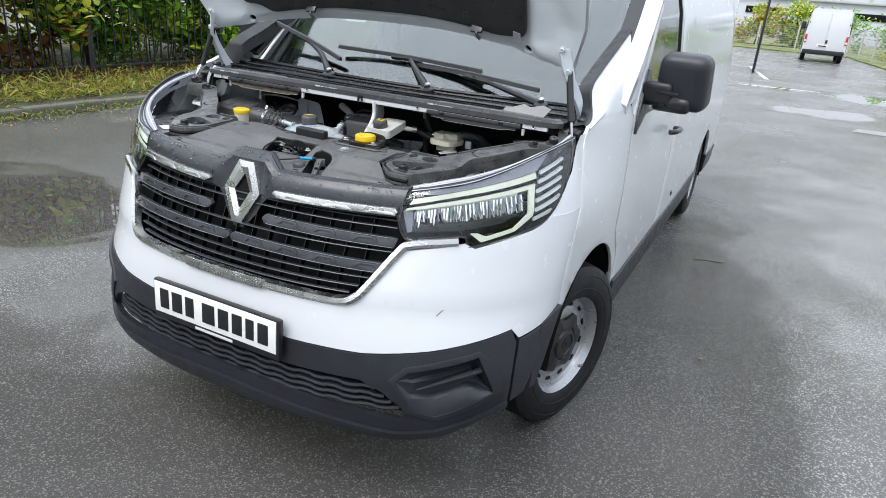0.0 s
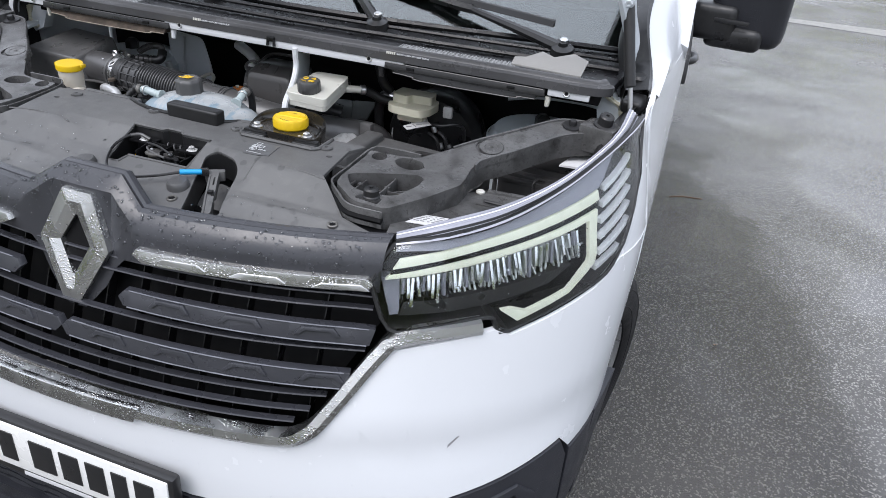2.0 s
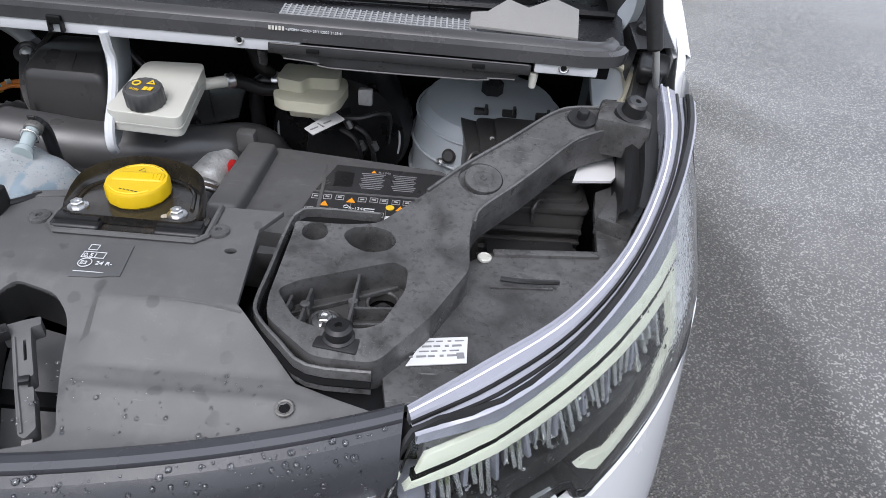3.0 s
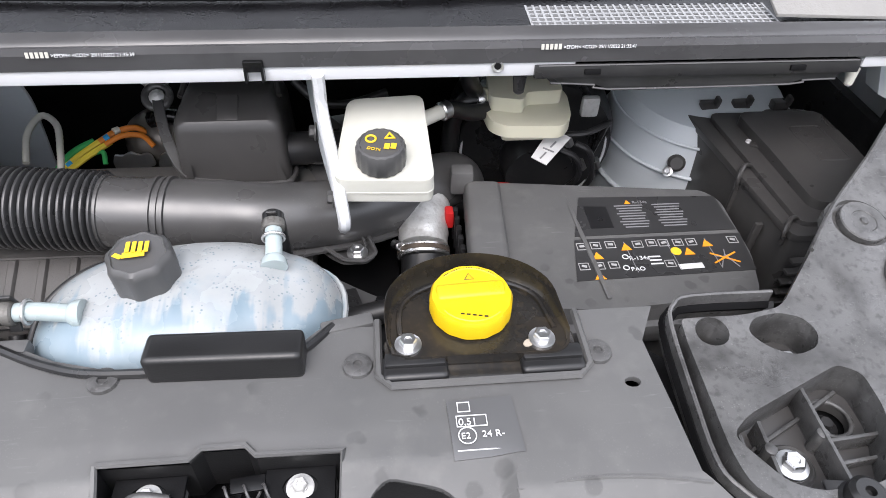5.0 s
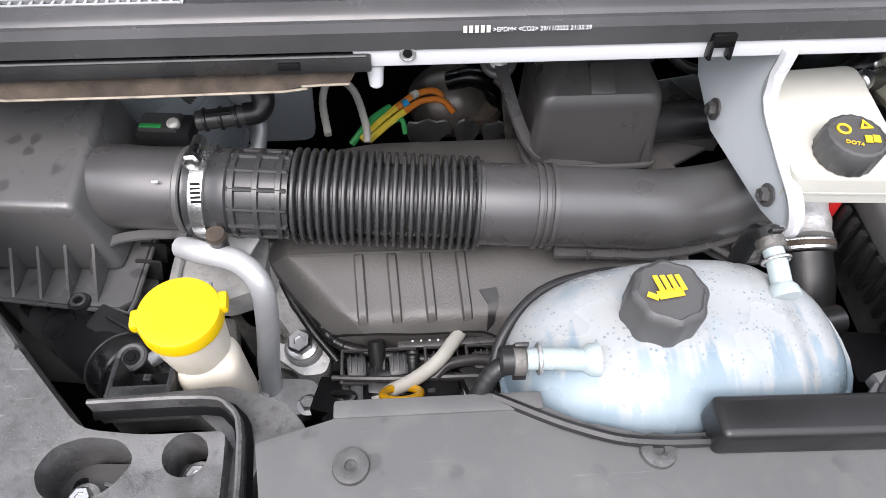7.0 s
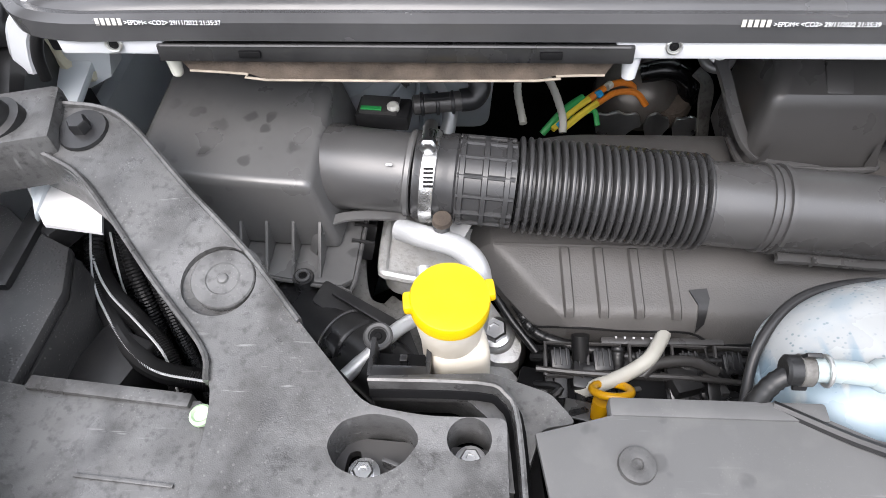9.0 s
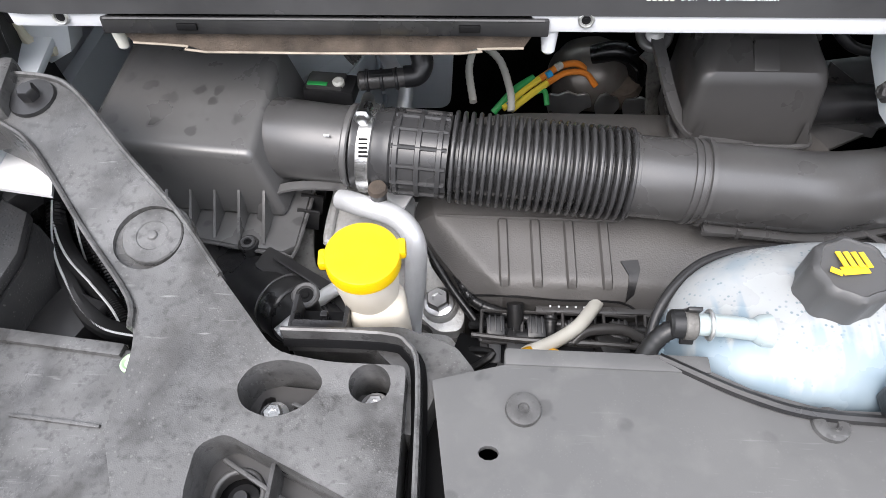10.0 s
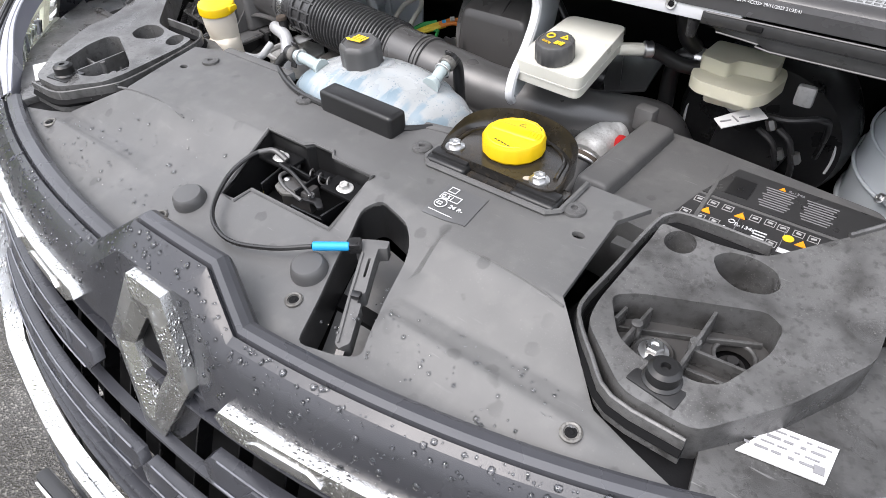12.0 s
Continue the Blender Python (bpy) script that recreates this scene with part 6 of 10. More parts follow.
part("latch_pawl", sheet(soft_corners(pawl, 0.003, 2), level(1.050), 0.004, (), 0, 0, 0.0008), M["plastic"], latch)
for x, y in ((-0.0195, 0.345), (0.027, 0.340)):
    part("latch_rivet", lathe([(0.0042, 0), (0.004, 0.003), (0.002, 0.0042)], (x, y, 1.053), (0, 0, 1), 14), M["steel"], latch)
for (x, y, z), (w, d, h), a in (((-0.036, 0.338, 1.050), (0.003, 0.040, 0.020), 6), ((0.012, 0.348, 1.052), (0.003, 0.034, 0.018), -4), ((0.068, 0.338, 1.046), (0.003, 0.038, 0.022), -8), ((0.040, 0.320, 1.040), (0.050, 0.003, 0.018), 3), ((-0.012, 0.360, 1.056), (0.040, 0.003, 0.014), -3), ((0.018, 0.372, 1.060), (0.026, 0.012, 0.003), 5)):
    part("latch_web", box((x, y, z), (w, d, h), (4, 0, a), 0.0008), M["gloss"], latch)
part("latch_arm", tube([(-0.045, 0.356, 1.06), (-0.02, 0.352, 1.062), (0.0, 0.346, 1.062), (0.03, 0.338, 1.055)], 0.0024, 8), M["plastic"], latch)
part("latch_arm", tube([(-0.03, 0.36, 1.055), (-0.028, 0.342, 1.058), (-0.01, 0.332, 1.055), (0.02, 0.33, 1.05)], 0.0024, 8), M["duct"], latch)
coil = [(0.0 + 0.0024 * k, 0.365 + 0.006 * math.cos(k * 1.05), 1.060 + 0.006 * math.sin(k * 1.05)) for k in range(19)]
part("latch_spring", tube(coil, 0.0012, 6, 3), M["duct"], latch)
part("wire_sleeve", tube([(-0.03, 0.315, 1.03), (0.02, 0.312, 1.028), (0.08, 0.318, 1.03)], 0.005, 8), M["plastic"], latch)
part("wire_tag", tube([(-0.045, 0.318, 1.036), (-0.025, 0.315, 1.034)], 0.004, 8, 2), M["yellow_wire"], latch)
cable = part("release_cable", tube([(-0.035, 0.362, 1.066), (-0.058, 0.362, 1.072), (-0.073, 0.34, 1.072), (-0.073, 0.30, 1.062), (-0.045, 0.253, 1.050), (0.0, 0.238, 1.044), (0.055, 0.252, 1.050), (0.098, 0.275, 1.058)], 0.0027, 8), M["plastic"], latch, "thin black release cable")
part("cable_sleeve", tube([(-0.036, 0.362, 1.066), (-0.058, 0.362, 1.072), (-0.070, 0.348, 1.0725)], 0.0036, 10, 6), M["duct"], cable)

# safety lever: a T of grey plastic lying in its well
lev_z = lambda x, y: lerp(y, [0.19, 0.218, 0.26, 0.30, 0.325], [1.006, 1.020, 1.036, 1.050, 1.055])
stem = [(0.124, 0.316), (0.156, 0.332), (0.161, 0.322), (0.1525, 0.3175), (0.176, 0.270), (0.1715, 0.267), (0.1755, 0.258), (0.180, 0.260), (0.197, 0.2235), (0.190, 0.214), (0.183, 0.2165), (0.163, 0.257), (0.1385, 0.3075), (0.129, 0.306)]
slot = soft_corners([(0.1545, 0.304), (0.164, 0.284), (0.1615, 0.2825), (0.152, 0.3025)], 0.001, 2)
lever = part("safety_lever", sheet(soft_corners(stem, 0.002, 2), level(lev_z), 0.018, [slot, oval(0.166, 0.266, 0.0020, 0.0020, 10)], 0.01, 0.008, 0.0018), M["cover"], None, "dark grey safety catch lever with a blue sleeve", category="lever")
part("lever_rib", tube([(x, y, lev_z(x, y) + 0.001) for x, y in ((0.143, 0.304), (0.155, 0.280), (0.167, 0.255), (0.178, 0.234), (0.186, 0.218))], 0.0014, 6, 5), M["cover"], lever)
part("lever_clip", box((0.172, 0.262, 1.041), (0.010, 0.008, 0.006), (6, 0, 20), 0.0015), M["plastic"], lever)
part("lever_tongue", tube([(0.191, 0.216, 1.014), (0.196, 0.200, 1.004), (0.200, 0.190, 0.992)], 0.004, 8, 4, section=[(-0.0045, -0.0015), (0.0045, -0.0015), (0.0045, 0.0015), (-0.0045, 0.0015)]), M["plastic"], lever)
part("blue_sleeve", cyl((0.098, 0.276, 1.058), (0.128, 0.300, 1.056), 0.0050, bev=0.001), M["blue"], lever, "bright blue cable sleeve")
part("sleeve_socket", box((0.130, 0.306, 1.054), (0.014, 0.014, 0.012), (0, 0, 38), 0.002), M["plastic"], lever)

# ---- bracing brackets left and right ----


def brace_z(x, y):
    return lerp(y, [0.25, 0.34, 0.46, 0.575, 0.70, 0.80], [1.072, 1.082, 1.086, 1.110, 1.142, 1.152])


def brace(s):
    out = [(0.385, 0.482), (0.44, 0.482), (0.482, 0.488), (0.535, 0.545), (0.58, 0.595), (0.64, 0.65), (0.70, 0.708), (0.735, 0.728), (0.79, 0.735), (0.80, 0.690), (0.755, 0.672), (0.722, 0.650), (0.655, 0.577), (0.60, 0.522), (0.589, 0.49), (0.590, 0.425),
           (0.549, 0.346), (0.501, 0.286), (0.440, 0.288), (0.386, 0.332), (0.382, 0.36), (0.385, 0.468)]
    out = [(s * x, y) for x, y in soft_corners(out, 0.012, 3)]
    h1 = [(s * x, y) for x, y in oval(0.410, 0.468, 0.0150, 0.0140, 22)]
    h2 = [(s * x, y) for x, y in soft_corners([(0.442, 0.467), (0.452, 0.479), (0.476, 0.483), (0.497, 0.477), (0.506, 0.462), (0.498, 0.447), (0.476, 0.439), (0.454, 0.449)], 0.010, 4)]
    tri_hole = [(s * x, y) for x, y in soft_corners([(0.388, 0.371), (0.408, 0.387), (0.505, 0.428), (0.522, 0.418), (0.522, 0.385), (0.502, 0.334), (0.486, 0.326), (0.438, 0.323), (0.414, 0.332)], 0.010, 5)]
    disc_hole = [(s * x, y) for x, y in oval(0.601, 0.575, 0.0285, 0.0275, 36)]
    br = part("brace", sheet(out, level(brace_z), 0.045, [h1, h2, tri_hole, disc_hole], 0.03, 0.02, 0.0065, seg=3), M["bracket"], None, "dusty grey-black moulded brace with bolted pockets", category="brace", group="braces beside the radiator cover")
    arm_edge = [(s * x, y) for x, y in ((0.535, 0.545), (0.58, 0.595), (0.64, 0.65), (0.70, 0.708), (0.735, 0.728), (0.785, 0.733))], [(s * x, y) for x, y in ((0.594, 0.50), (0.603, 0.524), (0.655, 0.578), (0.722, 0.651), (0.755, 0.673), (0.792, 0.688))]
    for k, edge in enumerate(arm_edge):
        part("brace_rim", tube([(x, y, brace_z(x, y)) for x, y in edge], 0.003, 6, 5, section=[(-0.002, -0.012), (0.002, -0.012), (0.002, 0.0035), (0.0, 0.0050), (-0.002, 0.0035)]), M["bracket"], br)
    fence_line = [(s * x, y) for x, y in ((0.482, 0.507), (0.405, 0.507), (0.386, 0.500), (0.377, 0.480), (0.372, 0.40), (0.370, 0.358), (0.376, 0.336), (0.405, 0.306), (0.436, 0.281), (0.498, 0.278))]
    part("brace_fence", tube([(x, y, brace_z(x, y) - 0.004) for x, y in fence_line], 0.003, 6, 3, section=[(-0.0018, -0.030), (0.0018, -0.030), (0.0018, 0.001), (0.0, 0.002), (-0.0018, 0.001)]), M["bracket"], br, "thin raised rim round the brace")
    # gap strip, pocket floor and pit coloured darker than the brace to draw shade
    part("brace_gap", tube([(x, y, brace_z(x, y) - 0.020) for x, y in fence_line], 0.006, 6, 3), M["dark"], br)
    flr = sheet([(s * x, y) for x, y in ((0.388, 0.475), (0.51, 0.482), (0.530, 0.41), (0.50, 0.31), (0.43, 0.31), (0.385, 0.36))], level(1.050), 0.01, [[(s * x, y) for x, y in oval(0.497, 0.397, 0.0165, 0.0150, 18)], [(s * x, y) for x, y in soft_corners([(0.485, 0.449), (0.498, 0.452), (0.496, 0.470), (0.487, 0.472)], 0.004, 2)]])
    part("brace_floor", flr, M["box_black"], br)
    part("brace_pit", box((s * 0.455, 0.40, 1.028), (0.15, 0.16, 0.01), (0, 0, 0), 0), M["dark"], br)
    for a, b2, h in (((0.467, 0.322), (0.469, 0.413), 0.026), ((0.417, 0.335), (0.421, 0.388), 0.022), ((0.468, 0.368), (0.520, 0.372), 0.018), ((0.395, 0.362), (0.470, 0.398), 0.006), ((0.470, 0.398), (0.512, 0.420), 0.006), ((0.400, 0.360), (0.402, 0.378), 0.02), ((0.470, 0.352), (0.512, 0.356), 0.010), ((0.452, 0.456), (0.47, 0.462), 0.012)):
        c = ((a[0] + b2[0]) / 2 * s, (a[1] + b2[1]) / 2, 1.050 + h / 2)
        d = Vector((s * (b2[0] - a[0]), b2[1] - a[1]))
        part("brace_rib", box(c, (d.length, 0.0032, h), (0, 0, math.degrees(math.atan2(d.y, d.x))), 0.0008), M["bracket"], br)
    part("bolt_boss", lathe([(0.019, 0), (0.019, 0.004), (0.0165, 0.007), (0.014, 0.004), (0.008, 0.004)], (s * 0.440, 0.356, 1.050), (0, 0, 1), 28), M["bracket"], br)
    for x, y in ((0.4675, 0.372), (0.419, 0.362)):
        part("rib_post", lathe([(0.0052, 0), (0.005, 0.024), (0.003, 0.025)], (s * x, y, 1.050), (0, 0, 1), 14), M["bracket"], br)
    hex_bolt("brace_bolt", (s * 0.440, 0.356, 1.055), 0.0088, br)
    hex_bolt("brace_bolt", (s * 0.482, 0.452, 1.058), 0.0075, br)
    hex_bolt("brace_bolt", (s * 0.409, 0.464, 1.056), 0.0075, br)
    part("brace_socket", ring((s * 0.497, 0.397, 1.050), (0, 0, 1), 0.0175, 0.0022, 28), M["bracket"], br)
    part("socket_pin", lathe([(0.012, 0), (0.012, 0.004), (0.006, 0.006), (0.005, 0.012), (0.002, 0.012)], (s * 0.497, 0.397, 1.034), (0, 0, 1), 16), M["plastic"], br)
    stop = lathe([(0.013, 0), (0.013, 0.012), (0.016, 0.014), (0.016, 0.018), (0.0135, 0.02), (0.0135, 0.03), (0.010, 0.033), (0.004, 0.033), (0.0035, 0.028)], (s * 0.462, 0.314, 1.062), (0, 0, 1), 24)
    part("brace_stop", stop, M["rubber"], br, "black rubber stop")
    part("stop_seat", box((s * 0.462, 0.313, 1.077), (0.044, 0.034, 0.004), (0, 0, s * -8), 0.002), M["plastic"], br)
    part("disc_seat", lathe([(0.034, -0.016), (0.034, -0.0045), (0.026, -0.0045), (0.024, -0.0060)], (s * 0.601, 0.575, brace_z(0, 0.575)), (0, -0.24, 1), 40), M["bracket"], br)
    part("brace_disc", lathe([(0.0238, -0.006), (0.0242, 0.0010), (0.0232, 0.0022), (0.0130, 0.0022), (0.0122, 0.0014), (0.0045, 0.0014), (0.0035, 0.0030), (0.0015, 0.0036)], (s * 0.601 + 0.0034, 0.5765, brace_z(0, 0.575)), (0.04, -0.24, 1), 40), M["bracket"], br, "round moulded disc in a sunk seat")
    part("brace_washer", lathe([(0.021, 0), (0.020, 0.003), (0.010, 0.003)], (s * 0.741, 0.703, brace_z(0, 0.703)), (0, -0.2, 1), 28), M["plastic"], br)
    part("brace_nut", lathe([(0.0085, 0), (0.0085, 0.009), (0.007, 0.011), (0.003, 0.011)], (s * 0.741, 0.703, brace_z(0, 0.703) + 0.003), (0, -0.2, 1), 6), M["plastic"], br)
    part("brace_end", box((s * 0.80, 0.705, 1.130), (0.075, 0.07, 0.055), (0, 0, s * -15), 0.008), M["bracket"], br)
    knob = lathe([(0.022, 0), (0.022, 0.012), (0.016, 0.014), (0.015, 0.03), (0.012, 0.033), (0.004, 0.033), (0.003, 0.028)], (s * 0.803, 0.698, 1.150), (s * 0.15, -0.25, 1), 24)
    part("brace_knob", knob, M["plastic"], br, "black rubber end stop")
    part("brace_tag", sheet([(s * 0.735, 0.648), (s * 0.79, 0.655), (s * 0.825, 0.70), (s * 0.80, 0.73), (s * 0.752, 0.70)], level(lambda x, y: 1.075 + 0.1 * (y - 0.65)), 0.004), M["paper"], br, "white plastic tag under the brace")
    # near-black sheet: shade of the channel between brace and cover put into colour
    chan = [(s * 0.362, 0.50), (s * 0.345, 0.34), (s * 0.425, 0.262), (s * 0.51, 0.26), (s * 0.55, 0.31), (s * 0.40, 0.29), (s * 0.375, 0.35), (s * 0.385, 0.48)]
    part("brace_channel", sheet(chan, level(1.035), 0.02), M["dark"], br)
    # headlamp shelf panel outside the brace
    sh = [(0.515, 0.255), (0.604, 0.300), (0.689, 0.357), (0.765, 0.437), (0.822, 0.53), (0.79, 0.52), (0.73, 0.512), (0.617, 0.508), (0.56, 0.46), (0.50, 0.33)] if s < 0 else [(0.515, 0.255), (0.604, 0.300), (0.689, 0.357), (0.765, 0.437), (0.822, 0.55), (0.858, 0.68), (0.84, 0.70), (0.772, 0.655), (0.765, 0.615), (0.757, 0.525), (0.617, 0.508), (0.56, 0.46), (0.50, 0.33)]
    shelf = part("lamp_shelf_panel", sheet([(s * x, y) for x, y in sh], level(lambda x, y: 1.045 + 0.06 * max(0, y - 0.5) + 0.02 * max(0, abs(x) - 0.75)), 0.012, (), 0.05, 0.05, 0.003), M["bracket"], None, "scuffed black plastic panel beside the headlamp", category="panel", group="panels beside the headlamps")
    part("shelf_clip", lathe([(0.0088, 0), (0.0088, 0.003), (0.0068, 0.0045), (0.005, 0.003), (0.003, 0.003)], (s * 0.612, 0.495, 1.046), (0, 0, 1), 20), M["milky"] if s > 0 else M["leaf_clip"], shelf, "pale plastic clip")
    part("shelf_rib", box((s * 0.655, 0.445, 1.0455), (0.075, 0.003, 0.004), (0, 0, s * 4), 0.001), M["bracket"], shelf)
    part("shelf_step", box((s * 0.69, 0.512, 1.04), (0.135, 0.012, 0.02), (0, 0, s * 5), 0.003), M["bracket"], shelf)
    if s > 0:
        part("shelf_edge", box((s * 0.80, 0.60, 1.055), (0.05, 0.09, 0.03), (0, 0, s * -28), 0.006), M["bracket"], shelf)
    if s > 0:
        tag = part("type_label", sheet([(0.547, 0.351), (0.592, 0.358), (0.591, 0.321), (0.529, 0.311)], level(1.0475), 0.0012), M["paper"], shelf, "white printed type label")
        for k in range(4):
            for q in range(5):
                w = 0.004 + 0.003 * ((3 * k + 2 * q) % 3)
                part("label_bar", box((0.541 + 0.0105 * q - 0.0025 * k, 0.3445 + 0.0016 * q - 0.0072 * k, 1.0482), (w, 0.0013 + 0.0008 * (k % 2), 0.0006), (0, 0, 9), 0), M["grey_print"], tag)
        part("label_code", box((0.5845, 0.330, 1.0482), (0.0075, 0.0075, 0.0006), (0, 0, 9), 0), M["grey_print"], tag)
        leaf = tube([(0.63, 0.455, 1.05), (0.66, 0.452, 1.051), (0.70, 0.456, 1.05)], 0.003, 6)
        part("shelf_rod", leaf, M["plastic"], shelf)
    else:
        tag = part("type_label", sheet([(-0.60, 0.36), (-0.54, 0.335), (-0.555, 0.30), (-0.615, 0.325)], level(1.0475), 0.0012), M["paper"], shelf, "white printed type label")


brace(1)
brace(-1)

# ---- coolant tank ----


def blob_tank():
    b = bmesh.new()
    bmesh.ops.create_uvsphere(b, u_segments=120, v_segments=48, radius=1)
    for v in b.verts:
        x, y, z = v.co
        f = lambda q, e: math.copysign(abs(q) ** e, q)
        sx, sy, sz = f(x, 0.72), f(y, 0.8), f(z, 0.75)
        px, py, pz = -0.052 + 0.138 * sx, 0.546 + 0.078 * sy, 1.035 + 0.068 * sz
        pz += 0.006 * (1 - abs(sx)) - 0.012 * max(0, sx) ** 2 - 0.004 * math.exp(-((sx - 0.62) / 0.08) ** 2)
        pz -= 0.0016 * sum(math.exp(-((sx - g) / 0.025) ** 2) for g in (-0.35, 0.05, 0.42))
        py += 0.008 * sx
        v.co = (px, py, pz)
    return b


tank = part("coolant_tank", blob_tank(), M["tank"], None, "translucent white coolant tank with blue coolant and foam", category="coolant tank")
seam_pts = [(-0.052 + 0.139 * math.copysign(abs(math.cos(a)) ** 0.72, math.cos(a)), 0.546 + 0.008 * math.cos(a) + 0.079 * math.copysign(abs(math.sin(a)) ** 0.8, math.sin(a)), 1.045) for a in [2 * math.pi * k / 40 for k in range(41)]]
part("tank_seam", tube(seam_pts, 0.003, 6, 0), M["tank"], tank)
cap = part("tank_cap", lathe([(0.025, -0.016), (0.0275, -0.014), (0.0275, 0.014), (0.026, 0.019), (0.0225, 0.0215), (0.0215, 0.020), (0.01, 0.020)], (-0.08, 0.548, 1.118), (0, -0.08, 1), 60, None, 0.035, 8), M["cap"], tank, "black ribbed coolant cap with a yellow mark")
for k in range(4):
    part("cap_icon", box((-0.0885 + 0.0052 * k, 0.551, 1.1415), (0.0035, 0.014, 0.0008), (-5, 0, 8), 0.0), M["icon"], cap)
part("cap_icon", box((-0.082, 0.5425, 1.1408), (0.018, 0.007, 0.0008), (-5, 0, 8), 0.0), M["icon"], cap)
part("cap_icon", box((-0.0945, 0.541, 1.1408), (0.008, 0.0045, 0.0008), (-5, 0, -28), 0.0), M["icon"], cap)
for (p0, p1, p2) in (((-0.135, 0.518, 1.098), (-0.165, 0.518, 1.103), (-0.188, 0.518, 1.103)), ((0.025, 0.57, 1.098), (0.024, 0.592, 1.108), (0.023, 0.607, 1.112))):
    pr = part("tank_port", tube([p0, p1, p2], 0.0080, 18, 5), M["port"], tank, "sea green hose port")
    d = (Vector(p2) - Vector(p1)).normalized()
    part("port_base", lathe([(0.0125, -0.006), (0.0115, 0.001), (0.0095, 0.004), (0.0080, 0.006)], p0, d, 24), M["port"], tank)
    part("port_ring", ring(Vector(p2) - d * 0.016, d, 0.0100, 0.0016, 20), M["clamp"], pr)
    part("port_clamp", cyl(Vector(p2) - d * 0.007, Vector(p2) + d * 0.003, 0.0112, seg=20, bev=0.0015), M["dirty_alu"], pr, "dark steel spring clamp")
    for dz in (-1, 1):
        part("clamp_ear", box(tuple(Vector(p2) - d * 0.003 + Vector((0, 0.004 * dz, 0.0125 * dz))), (0.010, 0.003, 0.010), (20 * dz, 0, 0), 0.001), M["plastic"], pr)
    part("hose_end", cyl(Vector(p2) - d * 0.001, Vector(p2) + d * 0.012, 0.0105, seg=18, bev=0.002), M["rubber"], pr)
part("overflow_hose", tube([(-0.188, 0.518, 1.103), (-0.205, 0.512, 1.095), (-0.218, 0.50, 1.07), (-0.225, 0.49, 1.02)], 0.0068, 12, 10, radii=lambda t: 1 + 0.06 * math.sin(110 * t)), M["rubber"], tank)
part("return_hose", tube([(0.023, 0.607, 1.112), (0.023, 0.620, 1.108), (0.023, 0.628, 1.092), (0.024, 0.630, 1.05), (0.03, 0.635, 0.99)], 0.008, 12), M["rubber"], tank)
part("tank_cable", tube([(-0.203, 0.52, 1.03), (-0.190, 0.562, 1.058), (-0.155, 0.598, 1.070), (-0.10, 0.618, 1.066), (-0.05, 0.628, 1.05)], 0.0042, 10), M["plastic"], tank)
part("tank_rim", tube([(-0.205, 0.50, 1.085), (-0.15, 0.472, 1.088), (-0.10, 0.46, 1.088), (0.0, 0.46, 1.088), (0.05, 0.47, 1.088), (0.08, 0.50, 1.085)], 0.004, 8), M["plastic"], tank)

# ---- oil filler: D-shaped drip tray, yellow cap ----
dd = soft_corners([(0.137, 0.451), (0.266, 0.449), (0.277, 0.456), (0.279, 0.474)], 0.006, 3)[:-4] + [(0.279, 0.470), (0.275, 0.490)] + arc(0.200, 0.498, 0.073, 8, 172, 22, 0.047) + [(0.126, 0.490), (0.1265, 0.470), (0.130, 0.456)]
tray = part("filler_tray", sheet(dd, level(1.098), 0.006), M["tray"], None, "oily black D-shaped drip tray with a yellow oil filler cap", category="oil filler")


def tray_ring(k, h):
    """An outline of the tray, widened and lifted towards the rear."""
    out = []
    for x, y in dd:
        f = max(0.0, min(1.0, (y - 0.460) / 0.085)) ** 0.85
        g = 1 + (k - 1) * (0.25 + 0.75 * f)
        out.append(Vector((0.2 + (x - 0.2) * g, 0.485 + (y - 0.485) * g, 1.098 + h * f + (0.0012 if h > 0.0 else -0.010 if h < 0 else 0.0))))
    return out + out[:1]


part("tray_wall", loft([tray_ring(0.90, 0.0), tray_ring(0.94, 0.0015), tray_ring(0.98, 0.006), tray_ring(1.0, 0.012), tray_ring(1.025, 0.019), tray_ring(1.033, 0.021), tray_ring(1.043, 0.0205), tray_ring(1.046, 0.018), tray_ring(1.03, -0.004)]), M["tray"], tray, angle=50)
step = [Vector((0.2 + (x - 0.2) * 0.86, 0.488 + (y - 0.488) * 0.80, 1.0985)) for x, y in dd if y > 0.468]
part("tray_step", tube(step, 0.0026, 8, 0), M["tray"], tray)
part("tray_dirt", sheet(oval(0.243, 0.459, 0.005, 0.0035, 12, 30), level(1.0992), 0.001), M["slab_edge"], tray)
hex_bolt("tray_bolt", (0.143, 0.464, 1.098), 0.0075, tray)
hex_bolt("tray_bolt", (0.255, 0.463, 1.098), 0.0075, tray)
oil = part("oil_cap", lathe([(0.033, 0.0), (0.0355, 0.003), (0.0355, 0.017), (0.0335, 0.0205), (0.02, 0.0205)], (0.199, 0.499, 1.098), (0, 0, 1), 60, None, 0.008, 14), M["yellow"], tray, "bright yellow oil filler cap")
part("cap_grip", box((0.199, 0.5035, 1.1155), (0.060, 0.017, 0.011), (10, 0, 3), 0.005, seg=4), M["yellow"], oil)
for k in range(3):
    part("grip_rib", box((0.216 + 0.0042 * k, 0.5035, 1.1208), (0.0018, 0.010, 0.0016), (10, 0, 3), 0.0006), M["yellow"], oil)
